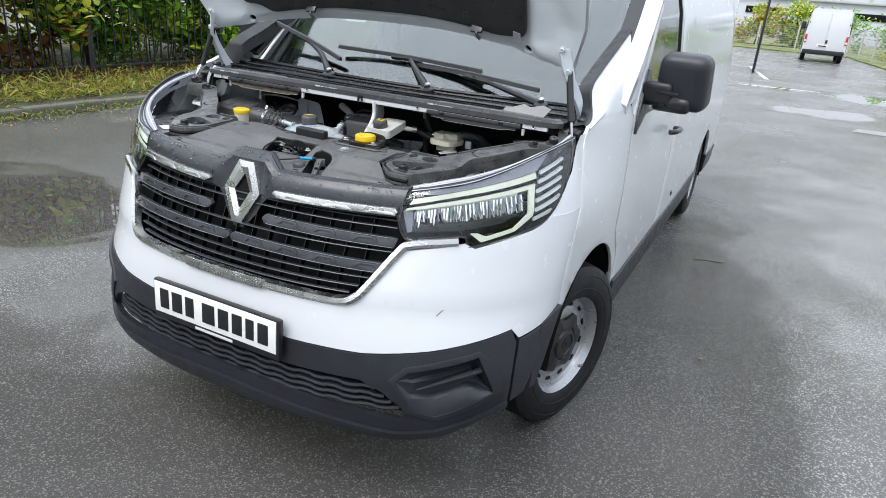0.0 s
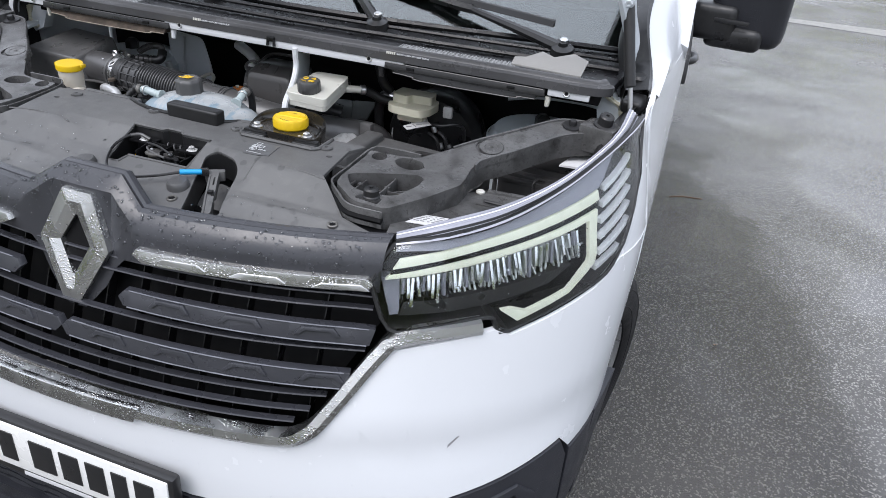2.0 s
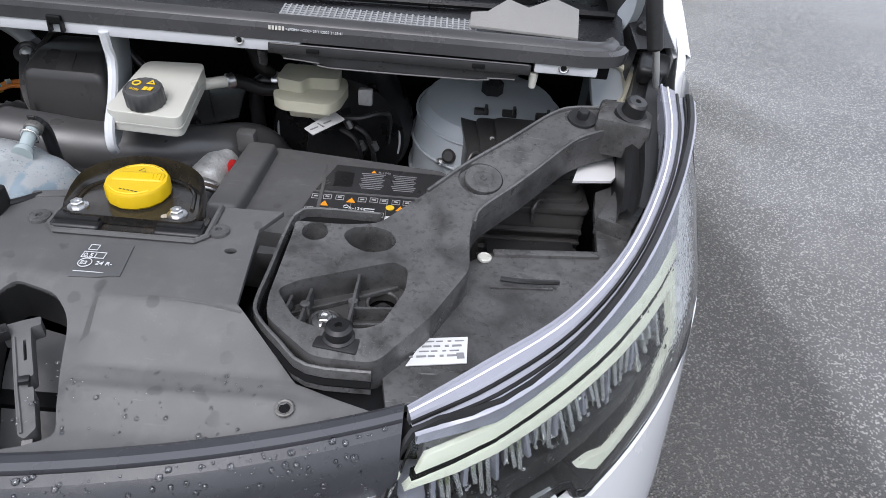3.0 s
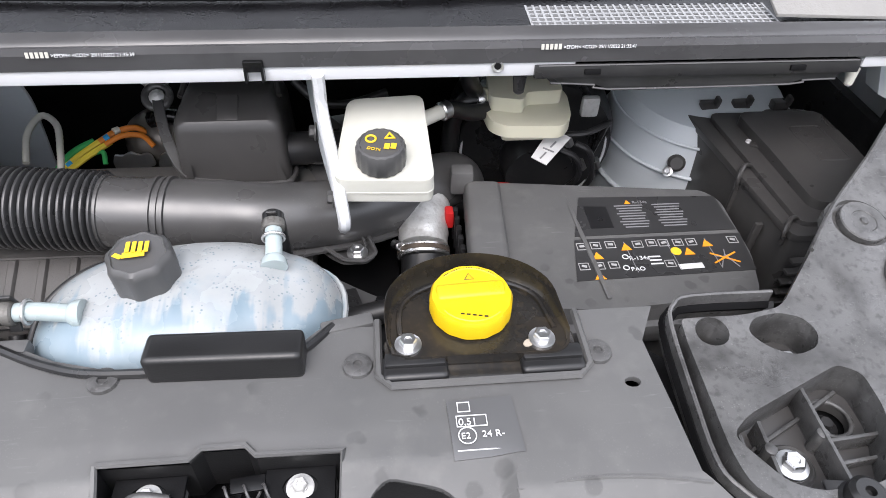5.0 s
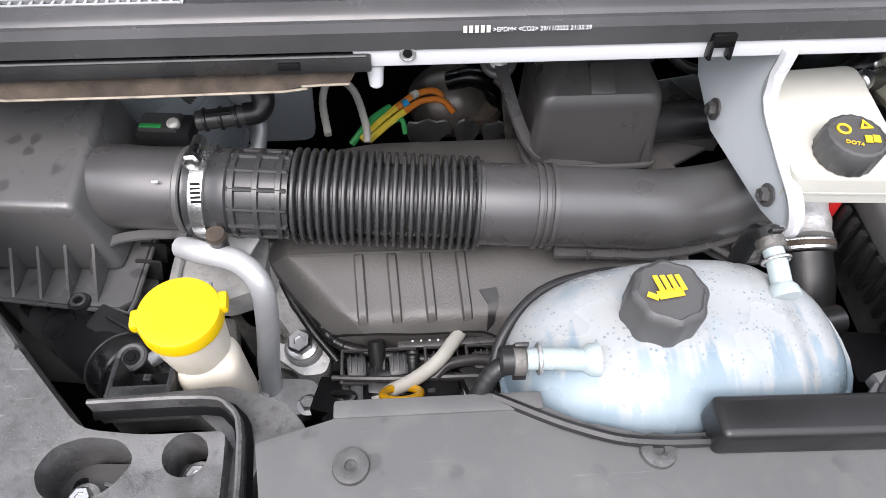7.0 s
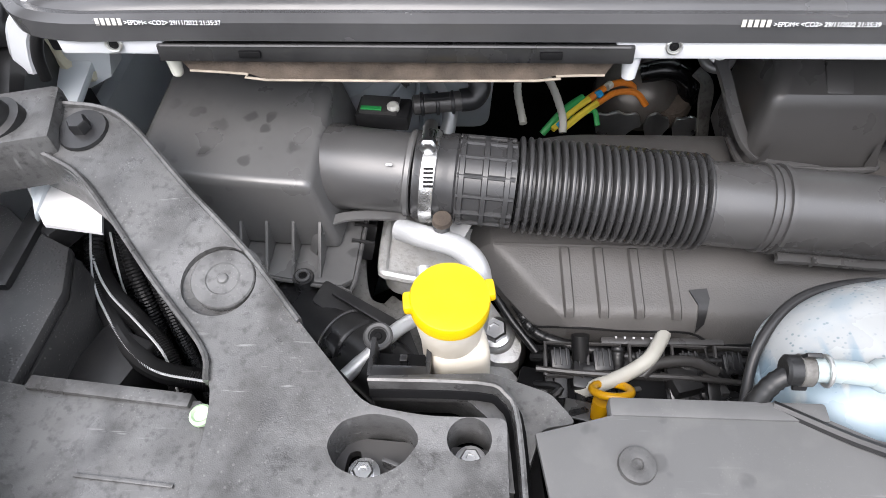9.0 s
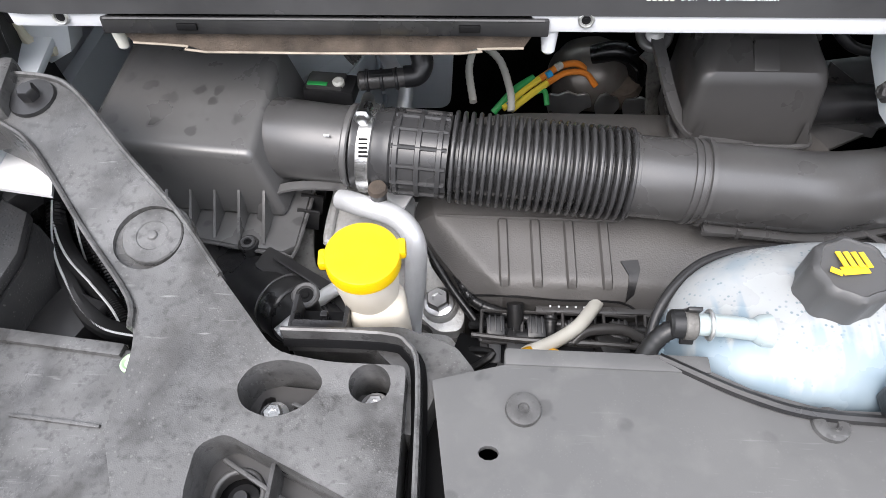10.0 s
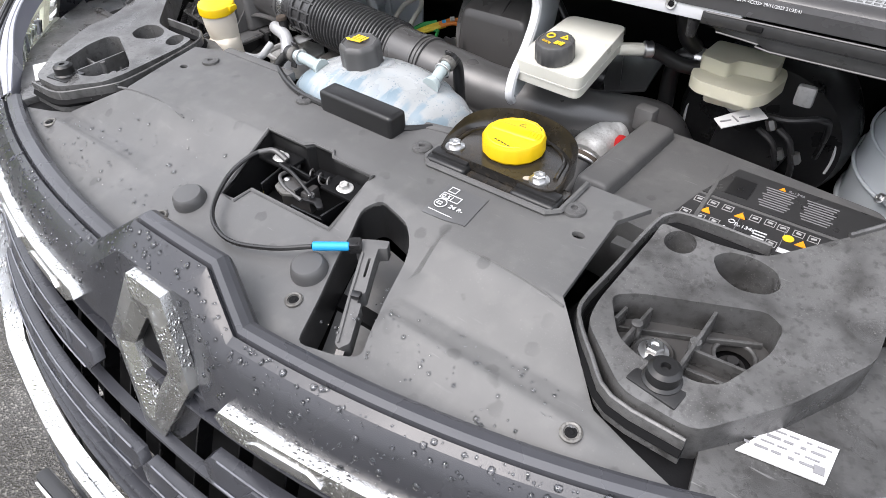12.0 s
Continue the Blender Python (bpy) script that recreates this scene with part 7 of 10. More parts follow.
for k in range(22):
    a = radians(45 + 4.2 * k)
    if k % 5 != 3:
        part("cap_print", box((0.199 + 0.0305 * math.cos(a), 0.499 + 0.0305 * math.sin(a), 1.1186), (0.0011, 0.0016, 0.0005), (0, 0, math.degrees(a) - 90), 0), M["black_print"], oil)
part("cap_print", tube([(0.195, 0.516, 1.1186), (0.203, 0.516, 1.1186), (0.199, 0.523, 1.1186), (0.195, 0.516, 1.1186)], 0.0004, 4, 0), M["black_print"], oil)
for k in range(5):
    part("cap_print", box((0.189 + 0.0048 * k, 0.4775 - 0.001 * k, 1.1186), (0.0032, 0.0014, 0.0005), (0, 0, -8), 0), M["black_print"], oil)
for a0 in (35, 215):
    pts = [(0.199 + 0.030 * math.cos(radians(a)), 0.499 + 0.030 * math.sin(radians(a)), 1.1185) for a in range(a0, a0 + 110, 10)]
    part("cap_print", tube(pts, 0.0007, 4, 0), M["icon"], oil)
part("tray_foot", box((0.205, 0.458, 1.079), (0.165, 0.044, 0.016), (0, 0, 0), 0.004), M["tray"], tray)
for x in (0.148, 0.262):
    pad = part("foot_pad", box((x, 0.447, 1.084), (0.054, 0.024, 0.018), (0, 0, 0), 0.005, seg=3), M["rubber"], tray)
    part("pad_step", box((x, 0.452, 1.0935), (0.050, 0.014, 0.006), (0, 0, 0), 0.0025), M["rubber"], pad)
rim_line = [(0.118, 0.50, 1.088), (0.118, 0.442, 1.088), (0.128, 0.432, 1.088), (0.283, 0.432, 1.088), (0.293, 0.442, 1.088), (0.293, 0.50, 1.088)]
part("tray_seat_rim", tube(rim_line, 0.0035, 6, 0), M["cover"], cover)

# ---- brake fluid reservoir on its white bracket ----
rz = lambda x, y: lerp(y, [0.66, 0.81], [1.101, 1.127])
rsv_out = soft_corners([(0.076, 0.682), (0.184, 0.676), (0.182, 0.74), (0.180, 0.812), (0.092, 0.806)], 0.014, 4)
rsv = part("brake_reservoir", sheet(rsv_out, level(rz), 0.030, (), 0, 0, 0.012, seg=6), M["milky"], None, "milky white brake fluid reservoir with a black cap", category="reservoir")
part("reservoir_seam", sheet([(0.1325 + (x - 0.1325) * 1.012, 0.737 + (y - 0.737) * 1.012) for x, y in rsv_out], lambda x, y, d: Vector((x, y, rz(x, y) - 0.0165 - d)), 0.0025), M["milky"], rsv)
bc = part("reservoir_cap", lathe([(0.025, 0), (0.0265, 0.002), (0.0265, 0.022), (0.0245, 0.026), (0.022, 0.027), (0.0215, 0.026), (0.01, 0.026)], (0.128, 0.706, 1.108), (0, -0.12, 1), 72, None, 0.02, 18), M["cap"], rsv, "black ribbed cap with yellow marks")
up = Vector((0, -0.12, 1)).normalized()
top = Vector((0.128, 0.706, 1.108)) + up * 0.0275
writing("cap_print", "DOT4", 0.0056, Matrix.Translation(top + Vector((-0.015, -0.009, -0.001))) @ pose(0, 0, 0, 7, 0, -20), M["icon"], bc)
tri_pts = [(0.004, 0.003), (0.016, 0.003), (0.010, 0.013)]
part("cap_icon", sheet([(0.128 + x, 0.706 + y) for x, y in tri_pts], lambda x, y, d: Vector((x, y, 1.1362 + 0.12 * (y - 0.706) - d)), 0.001, [[(0.128 + x, 0.706 + y) for x, y in ((0.007, 0.0045), (0.013, 0.0045), (0.010, 0.0095))]]), M["icon"], bc)
part("cap_icon", ring(tuple(top + Vector((-0.010, 0.007, 0.0005))), up, 0.0052, 0.0012, 18), M["icon"], bc)
for dx in (0.002, 0.009):
    part("cap_icon", box(tuple(top + Vector((dx + 0.0045, -0.006, -0.0005))), (0.0058, 0.008, 0.0008), (7, 0, -12), 0), M["icon"], bc)
part("reservoir_pipe", cyl((0.176, 0.80, 1.098), (0.205, 0.825, 1.095), 0.009, bev=0.001), M["milky"], rsv)
part("pipe_collar", cyl((0.203, 0.823, 1.095), (0.214, 0.832, 1.095), 0.012, bev=0.002), M["steel"], rsv)
part("reservoir_hose", tube([(0.21, 0.83, 1.095), (0.225, 0.845, 1.085), (0.25, 0.86, 1.07), (0.285, 0.885, 1.062)], 0.011, 12), M["rubber"], rsv)
plate_out = [(0.752, 1.186), (0.80, 1.186), (0.855, 1.175), (0.865, 1.13), (0.845, 1.095), (0.80, 1.06), (0.70, 1.045), (0.672, 1.048), (0.664, 1.065), (0.676, 1.085), (0.715, 1.108), (0.752, 1.14)]
arm = part("reservoir_bracket", sheet(plate_out, lambda y, z, d: Vector((0.083 - 0.22 * (y - 0.668) + d, y, z)), 0.004, (), 0.03, 0.02, 0.001), M["paint_in"], None, "pale painted sheet steel reservoir bracket", category="bracket")
edge = [(0.066, 0.752, 1.188), (0.067, 0.752, 1.14), (0.076, 0.715, 1.108), (0.083, 0.676, 1.085), (0.086, 0.662, 1.062), (0.084, 0.672, 1.046)]
part("bracket_flange", tube(edge, 0.007, 8, 4), M["paint"], arm)
for q in ((0.052, 0.803, 1.085), (0.075, 0.70, 1.066)):
    hex_bolt("bracket_nut", q, 0.0075, arm, M["bracket"], (-1, 0, 0.1))

# ---- battery cover, fuse box ----
bat_z = lambda x, y: 0.985 + 0.03 * max(0, y - 0.66) + 0.004 * (x - 0.4)
bat = part("battery_cover", sheet(soft_corners([(0.238, 0.60), (0.375, 0.585), (0.555, 0.598), (0.572, 0.66), (0.572, 0.76), (0.555, 0.782), (0.30, 0.812), (0.25, 0.815)], 0.012), level(bat_z), 0.11, (), 0.05, 0.05, 0.006), M["cover"], None, "grey-black battery cover with a printed warning label", category="battery")
part("battery_handle", box((0.252, 0.708, 0.990), (0.050, 0.205, 0.034), (0, 0, -4), 0.009, taper=0.9, seg=3), M["cover"], bat)
part("battery_tab", box((0.232, 0.806, 1.003), (0.030, 0.022, 0.036), (0, 0, -4), 0.005), M["cover"], bat)
for k in range(9):
    part("side_notch", box((0.2245 - 0.0004 * k, 0.63 + 0.018 * k, 0.955), (0.006, 0.009, 0.05), (0, 0, -4), 0.001), M["plastic"], bat)
part("battery_step", box((0.372, 0.70, 0.9855), (0.006, 0.20, 0.006), (0, 0, 3), 0.002), M["cover"], bat)
part("battery_skirt", sheet([(0.30, 0.575), (0.575, 0.585), (0.59, 0.61), (0.30, 0.602)], level(0.958), 0.03, (), 0, 0, 0.005), M["cover"], bat)
part("red_terminal", box((0.275, 0.829, 0.968), (0.06, 0.014, 0.014), (0, 0, -6), 0.004), M["red"], bat, "red terminal cover")
part("red_terminal", box((0.213, 0.772, 0.968), (0.012, 0.018, 0.026), (0, 0, 0), 0.004), M["red"], bat)
lz = lambda x, y: bat_z(x, y) + 0.0012
sticker = part("warning_label", sheet([(0.347, 0.630), (0.566, 0.634), (0.572, 0.697), (0.360, 0.698)], level(lz), 0.0008, (), 0.05, 0.05), M["label_black"], bat, "dark warning label with icons")
st2 = part("warning_label", sheet([(0.362, 0.704), (0.570, 0.704), (0.566, 0.768), (0.384, 0.776)], level(lz), 0.0008, (), 0.05, 0.05), M["label_black"], bat, "dark printed data label")
part("label_patch", sheet([(0.386, 0.716), (0.415, 0.716), (0.415, 0.755), (0.386, 0.757)], level(lambda x, y: lz(x, y) + 0.0008), 0.0006), M["black_print"], st2)
for col in (0.425, 0.475):
    for k in range(9):
        part("data_bar", box((col + 0.02, 0.755 - 0.005 * k, lz(col, 0.755 - 0.005 * k) + 0.001), (0.038 - 0.004 * (k % 3), 0.0016, 0.0006), (1.7, 0, 0), 0), M["grey_print"], st2)


def warn(x, y, parent, w=0.011):
    pts = [(x - w / 2, y - w * 0.42), (x + w / 2, y - w * 0.42), (x, y + w * 0.45)]
    part("warning_mark", sheet(pts, level(lambda a, b: lz(a, b) + 0.0012), 0.0008), M["orange"], parent)


def icon_box(x, y, parent, w=0.012, h=0.010):
    o = [(x - w / 2, y - h / 2), (x + w / 2, y - h / 2), (x + w / 2, y + h / 2), (x - w / 2, y + h / 2)]
    i = [(a + (0.0008 if a < x else -0.0008), b + (0.0008 if b < y else -0.0008)) for a, b in o]
    part("icon_frame", sheet(o, level(lambda a, b: lz(a, b) + 0.001), 0.0006, [i]), M["icon_grey"], parent)
    part("icon_mark", box((x, y, lz(x, y) + 0.0012), (w * 0.5, h * 0.3, 0.0006), (0, 0, 20 * math.sin(900 * x)), 0), M["icon_grey"], parent)


warn(0.445, 0.762, st2, 0.008)
writing("label_print", "R-134a", 0.007, Matrix.Translation((0.452, 0.759, lz(0.45, 0.76) + 0.0006)), M["grey_print"], st2)
for x, y in [(0.366, 0.685), (0.3832, 0.6856), (0.4018, 0.6861), (0.4359, 0.6846), (0.4534, 0.686), (0.4687, 0.6849), (0.4869, 0.6846), (0.5038, 0.6843), (0.5571, 0.685), (0.3608, 0.652), (0.379, 0.6516), (0.3969, 0.6521), (0.4655, 0.65)]:
    icon_box(x, y, sticker, 0.0125, 0.0115)
for x, y in [(0.3811, 0.6686), (0.4197, 0.6812), (0.3752, 0.6356), (0.4947, 0.6687), (0.5217, 0.6812)]:
    warn(x, y, sticker, 0.0135)
part("warning_mark", lathe([(0.0066, 0), (0.0064, 0.0008), (0.002, 0.0008)], (0.4794, 0.6697, lz(0.4794, 0.6697) + 0.0006), (0, 0, 1), 20), M["icon"], sticker)
for x, y in ((0.4143, 0.6644), (0.4143 - 0.004, 0.6644 - 0.018)):
    part("icon_ring", ring((x, y, lz(x, y) + 0.0010), (0, 0, 1), 0.0036, 0.0007, 8), M["print"], sticker)
writing("label_print", "R-134a", 0.0088, Matrix.Translation((0.4183, 0.6587, lz(0.4183, 0.6587) + 0.0008)), M["print"], sticker)
writing("label_print", "PAO", 0.0088, Matrix.Translation((0.4152, 0.6409, lz(0.4152, 0.6409) + 0.0008)), M["print"], sticker)
for k in range(3):
    part("data_bar", box((0.4495, 0.6565 + 0.006 - 0.006 * k, lz(0.4495, 0.6565) + 0.001), (0.015, 0.0020, 0.0006), (0, 0, 0), 0), M["print"], sticker)
part("label_badge", box((0.4891, 0.6438, lz(0.4891, 0.6438) + 0.001), (0.030, 0.0085, 0.0007), (0, 0, 2), 0.0003), M["print"], sticker)
for a in (28, -28):
    part("cross_bar", box((0.5353, 0.6549, lz(0.5353, 0.6549) + 0.0013 + a * 0.000004), (0.036, 0.0022, 0.0006), (0, 0, a), 0), M["orange"], sticker)
for pts in ([(-0.010, -0.016), (-0.004, -0.004), (0.002, 0.006), (0.004, 0.014)], [(0.012, -0.016), (0.006, -0.004), (0.002, 0.006)], [(-0.012, 0.004), (-0.002, 0.002), (0.010, 0.006)]):
    part("icon_figure", tube([(0.5353 + x, 0.6549 + y, lz(0.5353, 0.6549) + 0.001) for x, y in pts], 0.0007, 5, 2), M["grey_print"], sticker)
for x in (0.421, 0.474, 0.524):
    part("label_rule", box((x, 0.664, lz(x, 0.664) + 0.001), (0.0007, 0.052, 0.0006), (0, 0, 3), 0), M["grey_print"], sticker)

box_out = soft_corners([(0.580, 0.930), (0.765, 0.925), (0.770, 0.660), (0.610, 0.655)], 0.012, 3)
fuse = part("fuse_box", sheet(box_out, level(1.012), 0.19, (), 0, 0, 0.004), M["box_black"], None, "tall black fuse box with a stepped clipped lid", category="fuse box")
part("lid_flange", sheet([(0.675 + (x - 0.675) * 1.03, 0.793 + (y - 0.793) * 1.02) for x, y in box_out], level(1.020), 0.010, (), 0, 0, 0.003), M["box_black"], fuse)
lid_out = soft_corners([(0.634, 0.892), (0.757, 0.890), (0.760, 0.690), (0.646, 0.688)], 0.020, 5)
lid = part("fuse_lid", sheet(lid_out, level(lambda x, y: 1.042 - 0.02 * abs(y - 0.80)), 0.026, (), 0.04, 0.04, 0.007, seg=3), M["box_black"], fuse, "raised rounded lid")
part("lid_step", sheet(soft_corners([(0.605, 0.912), (0.762, 0.908), (0.765, 0.672), (0.622, 0.668)], 0.016, 4), level(1.027), 0.012, (), 0, 0, 0.004), M["box_black"], fuse)
mark = soft_corners([(0.690, 0.850), (0.735, 0.850), (0.738, 0.770), (0.695, 0.770)], 0.006, 2)
part("lid_relief", tube([(x, y, 1.0412) for x, y in mark + mark[:1]], 0.0012, 5, 0), M["box_black"], lid)
for k in range(7):
    part("relief_mark", box((0.700 + 0.010 * (k % 3), 0.838 - 0.009 * k, 1.0412), (0.013, 0.004, 0.002), (0, 0, 40 - 25 * (k % 3)), 0.0005), M["box_black"], lid)
for x, y in ((0.615, 0.933), (0.665, 0.934), (0.725, 0.932)):
    tab = part("lid_tab", box((x, y, 1.022), (0.026, 0.014, 0.022), (0, 0, 2), 0.003), M["box_black"], fuse)
    part("tab_hook", box((x + 0.008, y - 0.006, 1.036), (0.006, 0.012, 0.014), (10, 0, 2), 0.002), M["box_black"], tab)
for x, y, a in ((0.604, 0.775, 6), (0.614, 0.668, 30), (0.700, 0.655, 84)):
    part("lid_clip", tube([(x - 0.010, y - 0.006, 1.000), (x - 0.012, y - 0.006, 1.018), (x - 0.004, y + 0.004, 1.030), (x + 0.008, y + 0.010, 1.026)], 0.003, 8, 4), M["box_black"], fuse)
part("lid_dot", lathe([(0.004, 0), (0.0035, 0.003), (0.001, 0.003)], (0.632, 0.836, 1.027), (0, 0, 1), 12), M["paper"], fuse)
part("lid_tongue", box((0.640, 0.824, 1.029), (0.022, 0.008, 0.004), (0, 0, -30), 0.001), M["box_black"], fuse)
for k in range(5):
    part("box_rib", box((0.690, 0.648, 0.985 - 0.018 * k), (0.15, 0.010, 0.004), (0, 0, 2), 0.001), M["box_black"], fuse)
for k in range(3):
    part("box_rib", box((0.595 + 0.002 * k, 0.70 + 0.07 * k, 0.95), (0.010, 0.005, 0.10), (0, 0, 4), 0.001), M["box_black"], fuse)
part("box_ear", lathe([(0.013, 0), (0.013, 0.008), (0.009, 0.012), (0.004, 0.012)], (0.566, 0.885, 0.960), (-0.4, -1, 0.5), 20), M["box_black"], fuse)
hex_bolt("ear_bolt", (0.548, 0.868, 0.956), 0.005, fuse, M["steel"], (-0.6, -0.5, 0.6))
part("box_bracket", sheet(soft_corners([(0.545, 0.975), (0.575, 0.985), (0.578, 1.02), (0.555, 1.012)], 0.006, 3), lambda x, z, d: Vector((x, 0.912 + d, z - 0.012)), 0.004, [oval(0.562, 0.998, 0.004, 0.007, 10)]), M["paint_in"], fuse, "pale steel bracket with a slot")
side_top = [(-0.93, 0.74), (-0.885, 0.722), (-0.858, 0.70), (-0.842, 0.70), (-0.83, 0.686), (-0.80, 0.672), (-0.785, 0.62), (-0.79, 0.52), (-0.83, 0.50), (-0.90, 0.58)]
bb = part("side_box", sheet(side_top, level(1.005), 0.16, (), 0, 0, 0.008), M["wet_box"], None, "black control box with a stepped lid", category="control box")
part("side_box_lid", sheet([(x * 0.995 - 0.004, y) for x, y in side_top], level(1.022), 0.014, (), 0, 0, 0.004), M["wet_box"], bb)
part("box_notch", box((-0.835, 0.705, 1.01), (0.04, 0.03, 0.03), (0, 0, -30), 0.004), M["plastic"], bb)
part("lower_box", box((-0.76, 0.58, 0.90), (0.06, 0.08, 0.12), (0, 0, -20), 0.008), M["plastic"], bb)
part("box_front", box((0.69, 0.585, 0.92), (0.13, 0.09, 0.12), (0, 0, 4), 0.006), M["plastic"], fuse)

# ---- air box, intake duct, resonator ----
tb = bmesh.new()
top_pts = [(-0.722, 0.885, 1.10), (-0.553, 0.845, 1.105), (-0.564, 0.711, 1.070), (-0.742, 0.722, 1.072)]
bot_pts = [(-0.765, 0.92, 0.985), (-0.53, 0.865, 0.985), (-0.545, 0.704, 0.985), (-0.752, 0.716, 0.985)]
tv = [tb.verts.new(p) for p in top_pts]
bv = [tb.verts.new(p) for p in bot_pts]
tb.faces.new(tv)
tb.faces.new(list(reversed(bv)))
for i in range(4):
    tb.faces.new((tv[i], bv[i], bv[(i + 1) % 4], tv[(i + 1) % 4]))
bmesh.ops.recalc_face_normals(tb, faces=tb.faces)
rounded(tb, 0.008, 3, 20)
airbox = part("air_box", tb, M["lid"], None, "satin black air filter box", category="air box")
part("box_flange", sheet([(-0.785, 0.93), (-0.525, 0.875), (-0.528, 0.668), (-0.54, 0.660), (-0.60, 0.668), (-0.765, 0.70)], level(0.985), 0.010, (), 0, 0, 0.003), M["lid"], airbox)
part("box_lower", box((-0.65, 0.79, 0.88), (0.22, 0.21, 0.19), (0, 0, -8), 0.015), M["plastic"], airbox)
for k in range(7):
    x = -0.725 + 0.027 * k
    y = lerp(x, [-0.75, -0.60, -0.53], [0.705, 0.683, 0.676])
    part("flange_rib", sheet([(y - 0.012, 0.986), (y + 0.034, 0.986), (y + 0.034, 1.030), (y + 0.027, 1.022)], lambda v, z, d, x=x: Vector((x + d, v, z)), 0.0028), M["lid"], airbox)
    part("flank_rib", box((-0.765 + 0.004 * k, 0.735 + 0.024 * k, 1.0), (0.034, 0.003, 0.024), (0, 20, 0), 0.001), M["duct"], airbox)
    part("lower_rib", box((x, y - 0.004, 0.945), (0.003, 0.022, 0.055), (0, 0, 0), 0.001), M["plastic"], airbox)
part("flange_edge", tube([(-0.765, 0.699, 0.982), (-0.60, 0.667, 0.982), (-0.54, 0.659, 0.982), (-0.527, 0.668, 0.982), (-0.524, 0.80, 0.982)], 0.0022, 6, 2), M["lid"], airbox)
lug = part("flange_lug", lathe([(0.0105, -0.024), (0.0112, -0.003), (0.0100, 0.0), (0.006, 0.0)], (-0.578, 0.668, 0.9875), (0, 0, 1), 20), M["plastic"], airbox)
torx_screw("flange_screw", (-0.578, 0.668, 0.9878), 0.0075, lug, (0, 0, 1), M["cap"])
for k in range(3):
    part("corner_rib", box((-0.527, 0.715 + 0.022 * k, 0.972), (0.024, 0.003, 0.03), (0, 12, 0), 0.001), M["plastic"], airbox)
AXIS = [(-0.60, 0.772, 1.048), (-0.55, 0.768, 1.046), (-0.45, 0.755, 1.040), (-0.20, 0.742, 1.025), (-0.10, 0.738, 1.018), (0.0, 0.742, 1.005), (0.085, 0.768, 0.990), (0.165, 0.815, 0.975), (0.225, 0.865, 0.955), (0.245, 0.905, 0.90)]
part("duct_neck", tube([(-0.606, 0.790, 1.020), (-0.585, 0.782, 1.027), (-0.56, 0.773, 1.036), (-0.52, 0.763, 1.042), (-0.474, 0.758, 1.0415)], 0.041, 40, 6, radii=lambda t: 0.98 + 0.55 * (1 - t) ** 2.3), M["duct"], airbox)
part("neck_band", cyl((-0.477, 0.7585, 1.042), (-0.470, 0.7577, 1.0416), 0.0432, seg=44, bev=0.0015), M["lid"], airbox)
part("neck_lip", tube([(-0.572, 0.700, 0.985), (-0.566, 0.706, 1.004), (-0.552, 0.718, 1.013), (-0.525, 0.7235, 1.0155), (-0.478, 0.7235, 1.0155)], 0.004, 8, 6, section=[(-0.005, -0.0015), (0.005, -0.0015), (0.005, 0.0012), (-0.005, 0.0022)]), M["lid"], airbox)
part("neck_pin", box((-0.491, 0.733, 1.078), (0.006, 0.002, 0.002), (0, 0, -5), 0.0005), M["print"], airbox)


def axis_at(x):
    for a, b in zip(AXIS, AXIS[1:]):
        if a[0] <= x <= b[0]:
            t = (x - a[0]) / (b[0] - a[0])
            return Vector([p + (q - p) * t for p, q in zip(a, b)])


duct = part("intake_duct", tube([axis_at(-0.195), axis_at(-0.13), axis_at(-0.05)] + [Vector(p) for p in AXIS[5:]], 0.0415, 40, 8), M["duct"], None, "satin black intake duct with corrugated bellows and steel clamp", category="duct")
clamp = part("duct_clamp", lathe([(0.0440, 0.0), (0.0462, 0.0006), (0.0466, 0.0035), (0.0466, 0.0105), (0.0462, 0.0134), (0.0440, 0.014)], axis_at(-0.461), axis_at(-0.44) - axis_at(-0.461), 56), M["clamp"], duct, "bright steel hose clamp")
cd = (axis_at(-0.44) - axis_at(-0.461)).normalized()
cc = axis_at(-0.461) + cd * 0.007
part("clamp_buckle", box(tuple(cc + Vector((0.0, 0.006, 0.0485))), (0.014, 0.026, 0.008), (-6, 0, 0), 0.002), M["clamp"], clamp)
part("clamp_screw", cyl(cc + Vector((0.0, -0.014, 0.0545)), cc + Vector((0.001, 0.018, 0.0525)), 0.0062, seg=14, bev=0.001), M["steel"], clamp)
part("screw_head", lathe([(0.0088, 0), (0.0088, 0.006), (0.006, 0.008), (0.003, 0.006)], tuple(cc + Vector((0.0, -0.012, 0.0545))), (0, -1, 0.15), 6), M["steel"], clamp)
for k in range(5):
    a = math.radians(34 + 5 * k)
    p = cc + Vector((0, -0.0468 * math.cos(a), 0.0468 * math.sin(a)))
    part("clamp_slot", box(tuple(p), (0.009, 0.0012, 0.0022), (-math.degrees(a), 0, 0), 0), M["dark"], clamp)
cuff = part("duct_cuff", lathe([(0.0405, 0), (0.0437, 0.001), (0.0437, 0.004), (0.0425, 0.006), (0.0425, 0.030), (0.0440, 0.033), (0.0440, 0.040), (0.0418, 0.042), (0.0418, 0.098)], axis_at(-0.470), axis_at(-0.372) - axis_at(-0.470), 48), M["bellows"], duct, "black rubber cuff with a raised grid")
ax = (axis_at(-0.372) - axis_at(-0.445)).normalized()
for x in (-0.424, -0.402, -0.381):
    part("cuff_ring", lathe([(0.0415, -0.0032), (0.0447, -0.0022), (0.0447, 0.0022), (0.0415, 0.0032)], axis_at(x), ax, 40), M["bellows"], cuff)
